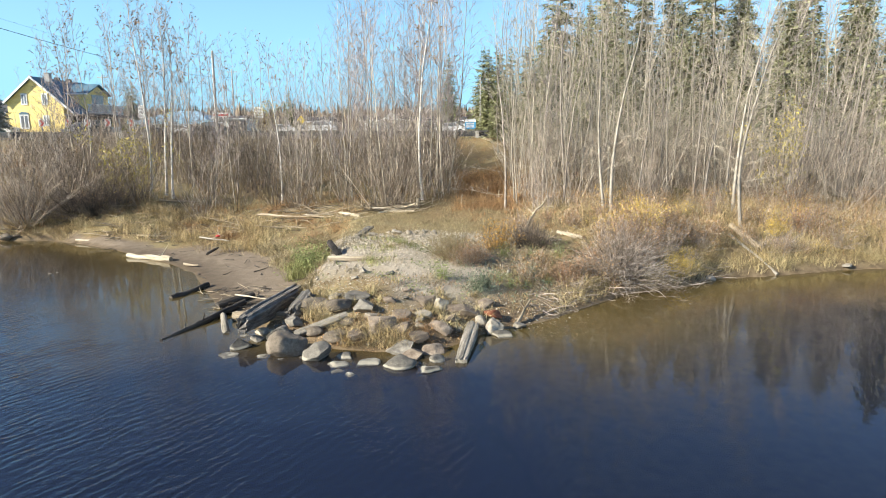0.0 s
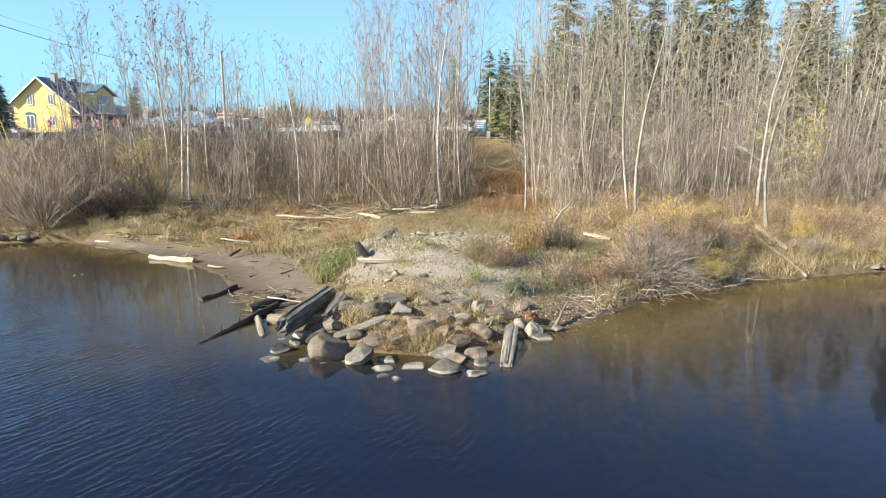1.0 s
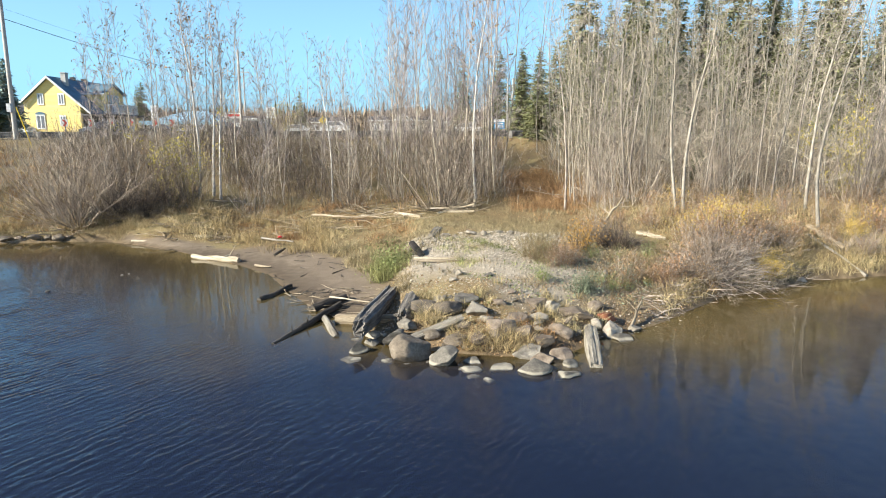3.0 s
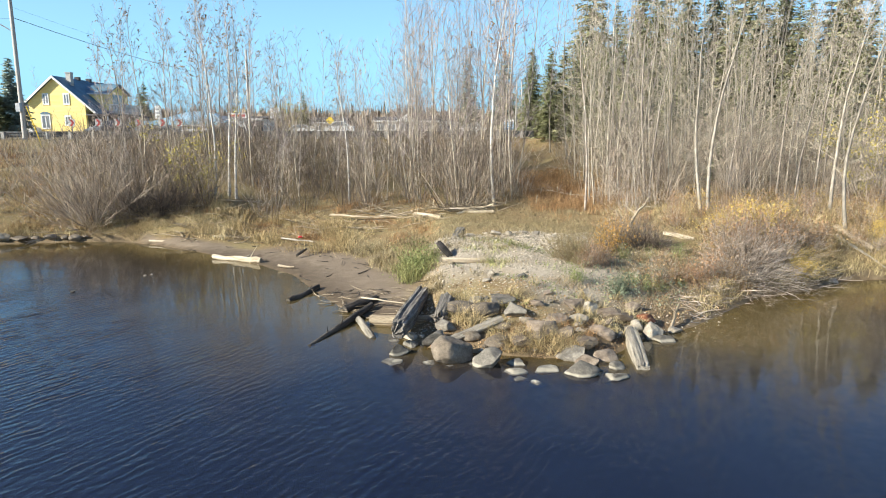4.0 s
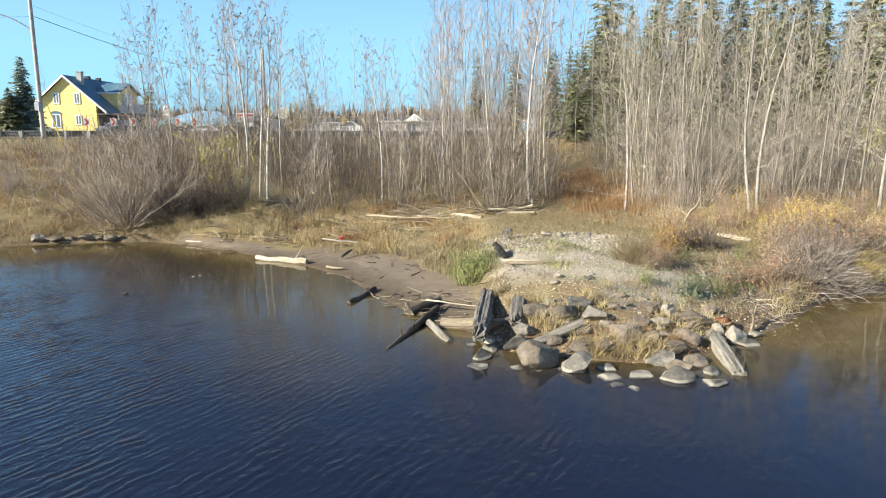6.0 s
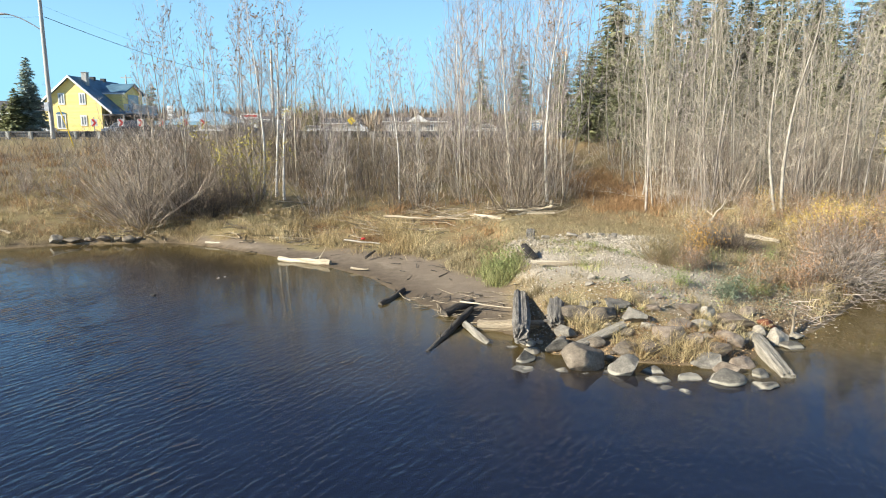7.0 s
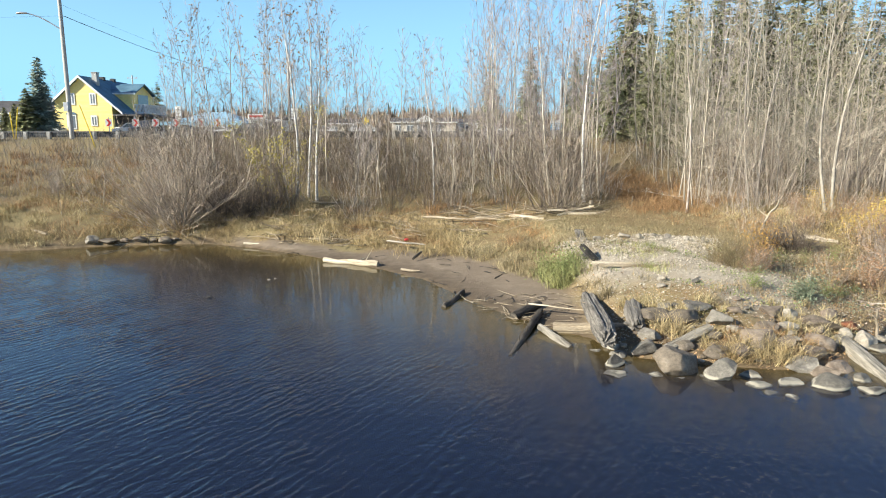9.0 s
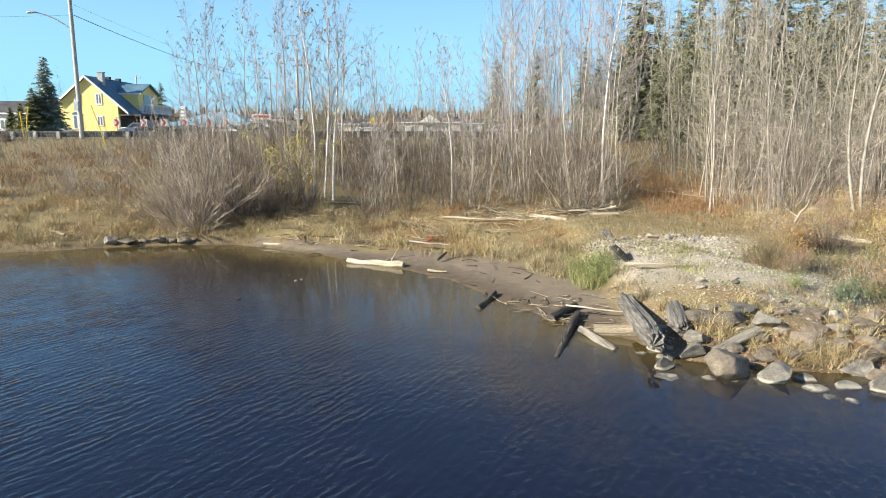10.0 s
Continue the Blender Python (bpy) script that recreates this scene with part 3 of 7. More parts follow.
def bare_tree(seed, tall, r0, first, limbs, reach, rise, bow=0.25, twigs=6, whips=4, fork=0.0, lift=0.22, fine=0.0052):
    """Trunk and crown of a leafless tree, foot at the origin. first: where limbs begin; reach: limb length to tree height; rise: their angle over the level."""
    rng = np.random.default_rng(seed)
    trunk, crown, tips = Geo(), Geo(), []
    n = 11
    f = np.linspace(0, 1, n)
    ang, ang2 = rng.uniform(0, 6.28, 2)
    sway = np.cumsum(rng.normal(0, 0.0055 * tall, (n, 2)), axis=0) * f[:, None]
    sway += np.outer(np.sin(f * 3.1), [math.cos(ang), math.sin(ang)]) * bow * tall * 0.045
    sway += np.outer(np.sin(f * 6.2), [math.cos(ang2), math.sin(ang2)]) * bow * tall * 0.014
    path = np.column_stack([sway, f * tall])
    rad = r0 * ((1 - f) ** 0.85 * 0.95 + 0.05)
    rad[0] *= 1.25
    trunk.tube(path, rad, 7)

    def along(p, u):
        k = len(p) - 1
        return np.stack([np.interp(np.asarray(u) * k, range(k + 1), p[:, c]) for c in range(3)], -1)

    def limb(base, way, length, r, count):
        """One limb with its twigs and their whips."""
        s = np.linspace(0, 1, 4)
        kink = rng.normal(0, 0.045 * length, (4, 3)) * s[:, None]
        p = base + np.outer(s, way * length) + np.outer(s ** 2, [0, 0, length * lift]) + kink
        crown.tube(p, r * (1 - 0.8 * s), 3, cap=False)
        u = rng.uniform(0.18, 1.0, count)
        a = along(p, u)
        w = way + rng.normal(0, 0.36, (count, 3))
        w[:, 2] = np.abs(w[:, 2]) * 0.85 + 0.12
        w = unit(w)
        l = length * rng.uniform(0.25, 0.62, count) * (1.2 - 0.5 * u)
        b = a + w * l[:, None]
        crown.spikes(a, b, max(fine * 1.15, r * 0.45))
        m = np.repeat(np.arange(count), whips)
        c = a[m] + (b - a)[m] * rng.uniform(0.15, 0.95, (len(m), 1))
        w2 = w[m] + rng.normal(0, 0.45, (len(m), 3))
        w2[:, 2] = np.abs(w2[:, 2]) * 0.8 + 0.1
        d = c + unit(w2) * (length * rng.uniform(0.1, 0.26, len(m)))[:, None]
        crown.spikes(c, d, fine)
        tips.append(np.vstack([b, d]))

    for i in range(limbs):
        h = first + (0.97 - first) * ((i + rng.uniform(0.1, 0.9)) / limbs)
        a = i * 2.4 + rng.uniform(-0.5, 0.5)
        tilt = radians(rise + rng.uniform(-12, 14) + 18 * h)
        length = tall * reach * (1.15 - 0.85 * h) * rng.uniform(0.6, 1.2)
        way = np.array([math.cos(a) * math.cos(tilt), math.sin(a) * math.cos(tilt), math.sin(tilt)])
        limb(along(path, h), way, length, max(fine * 1.3, r0 * 0.13 * (1 - h) + fine * 0.8), max(2, int(twigs * (1.25 - 0.75 * h) + 0.5)))
    if fork:
        a = rng.uniform(0, 6.28)
        s = np.linspace(0, 1, 8)
        top = np.array([math.cos(a) * tall * 0.10, math.sin(a) * tall * 0.10, tall * (0.96 - fork)])
        p = along(path, fork) + np.outer(s, top) + np.outer(np.sin(s * 3.14), [math.cos(a) * tall * 0.02, math.sin(a) * tall * 0.02, 0])
        crown.tube(p, r0 * 0.6 * (1 - 0.9 * s), 5, cap=False)
        for _ in range(limbs // 3):
            w = rng.normal(0, 1, 3)
            w[2] = abs(w[2]) + 0.6
            limb(p[rng.integers(2, 8)], unit(w), tall * reach * 0.5 * rng.uniform(0.5, 1), 0.01, twigs)
    return trunk, crown, np.vstack(tips)


def leaf_cards(spots, size, seed, spread=0.05, curl=1.0):
    """Small leaves, each two bent triangles, at the given places."""
    rng = np.random.default_rng(seed)
    n = len(spots)
    c = np.asarray(spots) + rng.normal(0, spread, (n, 3))
    a, b = rng.normal(0, 1, (n, 3)), rng.normal(0, 1, (n, 3))
    a /= np.linalg.norm(a, axis=1)[:, None]
    b -= a * (a * b).sum(1)[:, None]
    b /= np.linalg.norm(b, axis=1)[:, None]
    s = size * rng.uniform(0.6, 1.3, (n, 1))
    up = np.cross(a, b) * s * 0.25 * curl
    v = np.stack([c - a * s, c - b * s * 0.55 + up, c + a * s, c + b * s * 0.55 + up], 1)
    g = Geo()
    i = np.arange(n)[:, None] * 4
    g.add(v, np.vstack([i + [0, 1, 2], i + [0, 2, 3]]))
    return g


BANK_OF_TREES = {}


def tree_kind(kind, label, bark, twig_mat, leaf=None, leaf_share=0.0, leaf_size=0.05, **shape):
    """Registers a kind of bare tree; it is built where it is first planted."""
    trunk, crown, tips = bare_tree(**shape)
    meshes = [("trunk", trunk.mesh("trunk", bark, True)), ("crown", crown.mesh("crown", twig_mat))]
    if leaf:
        rng = np.random.default_rng(shape["seed"] + 50)
        high = tips[tips[:, 2] > shape["tall"] * 0.62]
        pick = high[rng.uniform(size=len(high)) < leaf_share]
        meshes.append(("leaves", leaf_cards(np.repeat(pick, 2, axis=0), leaf_size, shape["seed"]).mesh("leaves", leaf)))
    BANK_OF_TREES[kind] = (label, meshes, shape["tall"])


def plant(kind, x, y, tall, turn=0.0, lean=0.0, lean_to=0.0, name="tree", category="tree", group="bare trees on the river bank", sink=0.05):
    label, meshes, base = BANK_OF_TREES[kind]
    s = tall / base
    m = Matrix.Translation((x, y, lie(x, y) - sink)) @ Matrix.Rotation(radians(lean_to), 4, "Z") @ Matrix.Rotation(radians(lean), 4, "Y") @ Matrix.Rotation(radians(turn - lean_to), 4, "Z") @ Matrix.Scale(s, 4)
    ob = thing(name, label, category, group, m)
    for part_name, me in meshes:
        part(part_name, me, None, ob)
    return ob


STANDS = collections.defaultdict(list)


def stand(name, kind, x, y, tall, turn=0.0, lean=0.0, lean_to=0.0):
    """Notes one tree of a stand too thick to count; the stand is joined at the end."""
    base = BANK_OF_TREES[kind][2]
    m = Matrix.Translation((x, y, lie(x, y) - 0.05)) @ Matrix.Rotation(radians(lean_to), 4, "Z") @ Matrix.Rotation(radians(lean), 4, "Y") @ Matrix.Rotation(radians(turn - lean_to), 4, "Z") @ Matrix.Scale(tall / base, 4)
    STANDS[name].append((kind, np.array(m)))


def join_stand(name, label):
    """One mesh for each material of a noted stand."""
    by_mat = collections.defaultdict(list)
    for kind, m in STANDS[name]:
        for _, me in BANK_OF_TREES[kind][1]:
            co, loops, starts = np.zeros(len(me.vertices) * 3), np.zeros(len(me.loops), int), np.zeros(len(me.polygons), int)
            me.vertices.foreach_get("co", co)
            me.loops.foreach_get("vertex_index", loops)
            me.polygons.foreach_get("loop_start", starts)
            by_mat[me.materials[0]].append((co.reshape(-1, 3) @ m[:3, :3].T + m[:3, 3], loops, starts))
    for mat, bits in by_mat.items():
        vn, ln = np.cumsum([0] + [len(b[0]) for b in bits]), np.cumsum([0] + [len(b[1]) for b in bits])
        me = bpy.data.meshes.new(name)
        me.vertices.add(int(vn[-1]))
        me.vertices.foreach_set("co", np.vstack([b[0] for b in bits]).ravel())
        me.loops.add(int(ln[-1]))
        me.loops.foreach_set("vertex_index", np.concatenate([b[1] + o for b, o in zip(bits, vn)]))
        starts = np.concatenate([b[2] + o for b, o in zip(bits, ln)])
        me.polygons.add(len(starts))
        me.polygons.foreach_set("loop_start", starts)
        me.materials.append(mat)
        me.update(calc_edges=True)
        tagged(new(name, me), label, "woods", kind="stuff")


for k in range(4):
    tree_kind(f"leafy{k}", "slender young aspen with a few withered leaves at its tips", BARK_PALE, TWIG_TIPS, LEAF_RUST, 0.13, 0.055,
              seed=10 + k, tall=9.0, r0=0.038, first=0.24, limbs=30, reach=0.21, rise=46, twigs=6, whips=3, bow=0.6, fine=0.0066)
for k in range(3):
    tree_kind(f"birch{k}", "white-barked young birch with fine twigs and a few leaves", BARK_WHITE, TWIG_TIPS, LEAF_RUST, 0.16, 0.055,
              seed=15 + k, tall=9.0, r0=0.062, first=0.30, limbs=30, reach=0.20, rise=46, twigs=6, whips=3, bow=0.5, fine=0.0066)
for k in range(3):
    tree_kind(f"slim{k}", "slim pale sapling, nearly bare", BARK_PALE, TWIG_TIPS, LEAF_RUST, 0.04, 0.05,
              seed=20 + k, tall=8.0, r0=0.023, first=0.22, limbs=18, reach=0.18, rise=42, twigs=5, whips=2, bow=0.8, fine=0.0064)
for k in range(3):
    tree_kind(f"dull_slim{k}", "slim dull grey sapling in the wood, bare", BARK_DULL, TWIG_PALE,
              seed=25 + k, tall=8.0, r0=0.030, first=0.18, limbs=18, reach=0.19, rise=36, twigs=5, whips=2, bow=0.9, fine=0.0058)
for k in range(4):
    tree_kind(f"aspen{k}", "tall bare aspen with pale bark and fine upright twigs", BARK_PALE, TWIG_TIPS,
              seed=30 + k, tall=11.5, r0=0.035, first=0.18, limbs=30, reach=0.19, rise=44, twigs=5, whips=3, fine=0.0066, bow=0.5, fork=0.35 if k % 2 else 0.0)
for k in range(4):
    tree_kind(f"wood{k}", ("bare poplar with cream bark and many side branches", "bare poplar with dull grey bark and many side branches")[k > 0], BARK_PALE if k < 1 else BARK_DULL, TWIG_PALE,
              seed=40 + k, tall=12.0, r0=0.047, first=0.14, limbs=32, reach=0.20, rise=30, twigs=5, whips=2, bow=0.9, fork=0.45 if k % 2 else 0.0, lift=0.12, fine=0.0052)
for k in range(2):
    tree_kind(f"old{k}", "grey bare poplar with slender side branches", BARK_DULL, TWIG_PALE,
              seed=55 + k, tall=11.0, r0=0.082, first=0.16, limbs=36, reach=0.16, rise=26, twigs=6, whips=3, bow=1.2, lift=0.08, fine=0.005)
for k in range(2):
    tree_kind(f"grey{k}", "grey bare tree with long crooked side branches", BARK_GREY, TWIG_PALE,
              seed=60 + k, tall=9.0, r0=0.055, first=0.08, limbs=28, reach=0.26, rise=6, twigs=5, whips=2, bow=0.9, lift=-0.04, fine=0.0052)


def spruce_meshes(seed, tall, wide, whorls, sprays, needles=None, full=1.0):
    """A spruce: trunk, and drooping boughs hung with flat needle sprays."""
    rng = np.random.default_rng(seed)
    trunk, boughs = Geo(), Geo()
    trunk.tube([(0, 0, -0.2), (0, 0, tall * 0.5), (0, 0, tall)], [tall * 0.014, tall * 0.008, 0.01], 7)
    quads = []
    for w in range(whorls):
        h = 0.07 + 0.93 * (w / whorls) ** 0.92
        r = wide * (1 - h) ** 0.82 * rng.uniform(0.85, 1.12) + 0.08
        for k in range(max(5, int((12 * (1 - h) + 5) * full))):
            a = rng.uniform(0, 6.28)
            reach = r * rng.uniform(0.55, 1.1)
            droop = rng.uniform(0.22, 0.5) * (1 - h) + 0.03
            out, side = np.array([math.cos(a), math.sin(a), 0]), np.array([-math.sin(a), math.cos(a), 0])
            base = np.array([0, 0, h * tall + rng.uniform(-0.45, 0.45)])
            for s in np.linspace(0.12, 1.0, max(3, int(sprays * reach / wide) + 2)):
                p = base + out * reach * s + np.array([0, 0, -droop * reach * s * s + 0.12 * reach * s])
                for hand in (-1, 1):
                    length = (0.30 + 0.24 * reach * (1 - 0.7 * s)) * rng.uniform(0.7, 1.25)
                    way = out * rng.uniform(0.45, 0.9) + side * hand * rng.uniform(0.4, 1.0) + np.array([0, 0, rng.uniform(-0.55, 0.05)])
                    way /= np.linalg.norm(way)
                    flat = np.cross(way, [0, 0, 1.0]) + rng.normal(0, 0.25, 3)
                    flat *= length * 0.24 / np.linalg.norm(flat)
                    quads.append([p - flat * 0.4, p + way * length * 0.5 - flat, p + way * length, p + way * length * 0.5 + flat])
    for _ in range(14):
        p = np.array([0, 0, tall * rng.uniform(0.93, 1.0)])
        a = rng.uniform(0, 6.28)
        way = np.array([math.cos(a) * 0.22, math.sin(a) * 0.22, 0.25])
        flat = np.array([-math.sin(a), math.cos(a), 0]) * 0.05
        quads.append([p - flat, p + way * 0.5 - flat, p + way, p + way * 0.5 + flat])
    q = np.array(quads)
    i = np.arange(len(q))[:, None] * 4
    boughs.add(q, i + [0, 1, 2, 3])
    return [("trunk", trunk.mesh("trunk", BARK_GREY, True)), ("crown", boughs.mesh("crown", needles or NEEDLES))], tall


for k, (tall, wide, whorls, sprays) in enumerate([(13, 2.9, 42, 8), (14, 2.7, 44, 8), (11, 2.7, 40, 8)]):
    BANK_OF_TREES[f"spruce{k}"] = ("tall dark green spruce with drooping boughs", *spruce_meshes(70 + k, tall, wide, whorls, sprays))

BANK_OF_TREES["yard_spruce"] = ("full-grown dense spruce beside the house", *spruce_meshes(75, 8.0, 2.0, 44, 12, NEEDLES_BLUE, 1.25))
BANK_OF_TREES["cedar"] = ("dense dark green clipped cedar", *spruce_meshes(76, 4.0, 1.1, 26, 9, NEEDLES, 1.3))


def shrub_meshes(seed, stems, tall, spread, thick, material, sub=4, leaf=None, leaf_n=0, leaf_size=0.03, droop=0.0):
    """A many-stemmed bush: stems fan out of one foot, each with side twigs."""
    rng = np.random.default_rng(seed)
    g, spots = Geo(), []
    for _ in range(stems):
        a, lean = rng.uniform(0, 6.28), abs(rng.normal(0, spread))
        length = tall * rng.uniform(0.55, 1.05)
        s = np.linspace(0, 1, 5)
        out = np.array([math.cos(a), math.sin(a), 0])
        foot = out * rng.uniform(0, 0.13) * tall + np.array([0, 0, -0.08])
        p = foot + np.outer(s, (out * math.sin(lean) + np.array([0, 0, math.cos(lean)])) * length) + np.outer(s ** 2, out * length * rng.uniform(-0.05, 0.12)) + rng.normal(0, 0.025 * length, (5, 3)) * s[:, None] - np.outer(s ** 2, [0, 0, droop * length])
        r = thick * rng.uniform(0.6, 1.3)
        g.tube(p, r * (1 - 0.75 * s), 3, cap=False)
        k = rng.integers(1, 5, sub)
        w = unit(p[k] - p[k - 1]) + rng.normal(0, 0.45, (sub, 3))
        w[:, 2] = np.abs(w[:, 2])
        a = p[k] + (p[k - 1] - p[k]) * rng.uniform(0, 1, (sub, 1))
        b = a + unit(w) * (length * rng.uniform(0.12, 0.34, sub))[:, None]
        g.spikes(a, b, 0.55 * r)
        m = np.repeat(np.arange(sub), 2)
        c = a[m] + (b - a)[m] * rng.uniform(0.2, 0.9, (len(m), 1))
        w = unit(b - a)[m] + rng.normal(0, 0.5, (len(m), 3))
        d = c + unit(w) * (length * rng.uniform(0.06, 0.16, len(m)))[:, None]
        g.spikes(c, d, 0.4 * r)
        spots += list(a * 0.5 + b * 0.5) + list(b) + list(d)
    meshes = [("branchwork", g.mesh("branchwork", material))]
    if leaf:
        spots = np.array(spots)
        meshes.append(("leaves", leaf_cards(spots[rng.integers(0, len(spots), leaf_n)], leaf_size, seed, 0.10).mesh("leaves", leaf)))
    return meshes, tall


for k in range(4):
    BANK_OF_TREES[f"shrub{k}"] = (("leafless grey-brown alder shrub with many stems", "leafless dark brown alder shrub with many stems")[k // 2], *shrub_meshes(80 + k, 18, 3.0, 0.42, 0.0098, BRUSH if k < 2 else BRUSH_DARK, 7))
for k in range(2):
    BANK_OF_TREES[f"willow{k}"] = ("wide leafless willow bush with arching grey stems", *shrub_meshes(90 + k, 90, 3.2, 0.82, 0.012, WILLOW, 7))
for k in range(2):
    BANK_OF_TREES[f"low{k}"] = ("low tangle of bare grey twigs at the water's edge", *shrub_meshes(95 + k, 90, 1.3, 0.9, 0.007, TANGLE, 5, droop=0.25))
BANK_OF_TREES["tangle"] = ("wide tangle of bare grey stems drooping to the water", *shrub_meshes(97, 130, 1.5, 0.85, 0.0058, TANGLE, 6, droop=0.5))
# Shade of the hollow under this bush is put into its stem colour.
BANK_OF_TREES["hollow"] = ("leafless shrub, its stems coloured dark as shade of a hollow", *shrub_meshes(98, 110, 1.3, 0.85, 0.008, BRUSH_DARK, 6, droop=0.2))
BANK_OF_TREES["gold"] = ("bush with golden-yellow autumn leaves", *shrub_meshes(101, 40, 1.3, 0.52, 0.008, BRUSH, 5, LEAF_GOLD, 2400, 0.032))
BANK_OF_TREES["rust"] = ("bush with sparse rust-brown leaves", *shrub_meshes(102, 34, 1.2, 0.7, 0.008, TANGLE, 4, LEAF_RUST, 700, 0.028))
BANK_OF_TREES["green"] = ("green leafy weed clump", *shrub_meshes(103, 26, 0.75, 0.5, 0.005, LEAF_GREEN, 4, LEAF_GREEN, 420, 0.030))
BANK_OF_TREES["sage"] = ("grey-green leafy weed clump", *shrub_meshes(104, 34, 0.7, 0.38, 0.006, LEAF_SAGE, 5, LEAF_SAGE, 600, 0.03))
BANK_OF_TREES["dead"] = ("clump of dead brown weed stalks", *shrub_meshes(107, 44, 0.7, 0.6, 0.005, BRUSH, 5, LEAF_RUST, 420, 0.024))
BANK_OF_TREES["red"] = ("clump of red-brown withered weeds", *shrub_meshes(108, 34, 0.6, 0.6, 0.005, TANGLE, 4, LEAF_RED, 600, 0.025))
BANK_OF_TREES["haze"] = ("rounded bush of fine olive-grey twigs", *shrub_meshes(109, 90, 0.9, 0.6, 0.0045, GRASS_OLIVE, 6, GRASS_OLIVE, 500, 0.018))
BANK_OF_TREES["orange"] = ("small bush with orange and yellow leaves", *shrub_meshes(105, 22, 0.95, 0.5, 0.008, BRUSH_DARK, 5, LEAF_AMBER, 800, 0.026))
BANK_OF_TREES["larch"] = ("young tree with yellowing leaves", *shrub_meshes(106, 12, 3.6, 0.3, 0.012, BRUSH, 8, LEAF_LIME, 1500, 0.05))


def scatter(seed, n, x0, x1, y0, y1, keep=None, gap=0.0):
    """Up to n random places in a box that keep() allows, none nearer than gap to another."""
    rng, got = np.random.default_rng(seed), []
    for _ in range(n * 30):
        if len(got) == n:
            break
        x, y = rng.uniform(x0, x1), rng.uniform(y0, y1)
        if (keep is None or keep(x, y)) and all((x - a) ** 2 + (y - b) ** 2 > gap * gap for a, b, _ in got):
            got.append((x, y, rng.uniform()))
    return got


def in_path(x, y):
    """The trodden gap that leads from the spit to the road."""
    return abs(x - (1.55 + (y - 28) * 0.03)) < 1.2 and y < 46


# Young aspens with leaves at their tips, towards the road.
for x, y, tall, kind, lean in [(-12.95, 28.8, 8.8, 0, -1), (-12.6, 29.6, 8.6, 1, 2), (-12.2, 29.3, 8.4, 2, 1), (-7.2, 28.9, 6.8, 1, -4), (-1.0, 28.3, 9.6, 0, 2)]:
    plant(f"birch{kind}", x, y, tall, x * 77, lean)
for x, y, tall, kind, lean in [(-19.4, 34.5, 8.0, 1, -4), (-18.0, 33.5, 8.4, 3, -5), (-17.2, 35.0, 8.4, 0, -3),
                               (-16.0, 33.0, 8.0, 2, -4), (-14.9, 34.0, 8.6, 3, -2), (-14.2, 32.0, 8.0, 1, -3), (-20.6, 35.5, 6.6, 2, -5)]:
    plant(f"leafy{kind}", x, y, tall, x * 77, lean)
for x, y, u in scatter(5, 14, -21, -11.5, 31, 39, gap=0.9):
    plant(f"leafy{int(u * 4)}", x, y, 6.0 + 2.6 * u, u * 360, -9 + 13 * u, u * 977 % 140 - 70)
for x, y, tall, kind, lean in [(-9.4, 29.2, 6.8, 0, -3), (-6.5, 28.5, 6.6, 2, -2), (-5.6, 29.3, 7.0, 0, -2), (-7.0, 29.8, 6.8, 1, -3), (-10.6, 31.0, 7.2, 2, -2), (-8.3, 31.5, 7.4, 0, -2)]:
    plant(f"slim{kind}", x, y, tall, x * 77, lean)
for x, y, u in scatter(6, 22, -11.5, -4.5, 29.5, 39, gap=0.7):
    plant(f"slim{int(u * 3)}", x, y, 5.0 + 2.8 * u, u * 360, -10 + 14 * u, u * 977 % 140 - 70)
# The tall clump by the path.
for x, y, tall, kind, lean in [(-4.6, 28.6, 7.4, 0, -3), (-4.2, 29.4, 8.0, 1, -2), (-2.5, 27.6, 9.6, 2, -5), (-0.75, 29.6, 11.0, 0, -3), (-0.4, 29.9, 11.5, 2, -1), (-0.1, 29.5, 11.0, 3, 1), (0.1, 30.0, 11.4, 1, 3)]:
    plant(f"aspen{kind}", x, y, tall, x * 131, lean)
for x, y, u in scatter(7, 22, -4.8, 0.4, 30, 38, gap=0.6):
    plant(f"aspen{int(u * 4)}", x, y, 7.6 + 3.6 * u, u * 360, -8 + 14 * u, u * 977 % 140 - 70)
# The wood beyond the path; its edge leans out over the river, the more the farther along it.
def wood_tall(y, u):
    """The wood grows taller from the river's edge inwards."""
    return (0.19 * y + 2.3) * (0.88 + 0.26 * u)


def river_lean(x, u):
    return -6 + 11 * u + min(10.0, 1.5 * max(0.0, x - 9.5))


for x, y, tall, kind, lean in [(3.4, 31.0, 9.4, 0, 2), (3.2, 29.0, 9.2, 1, 3), (8.1, 29.4, 9.8, 3, 5), (4.4, 27.0, 9.4, 2, 3), (2.9, 27.6, 8.6, 1, -1), (3.7, 28.2, 9.0, 0, 1)]:
    plant(f"wood{kind}", x, y, tall, x * 97, lean)
for x, y, tall, kind, lean in [(5.3, 21.9, 7.4, 0, -2), (5.55, 22.0, 8.0, 1, 5), (9.45, 20.9, 7.8, 0, 8), (9.9, 22.6, 8.0, 1, 9)]:
    plant(f"old{kind}", x, y, tall, x * 97, lean)
for x, y, u in scatter(58, 26, 4.0, 26, 34, 43, gap=1.2):
    stand("deep_wood", f"wood{int(u * 4)}", x, y, wood_tall(y, u), u * 360, river_lean(x * 0.75, u), u * 977 % 80 - 40)
for x, y, tall, lean in [(-21.4, 26.3, 2.3, -9), (-20.6, 26.6, 2.0, -8), (-21.0, 27.0, 1.3, -4)]:
    plant("slim1", x, y, tall, x * 77, lean)
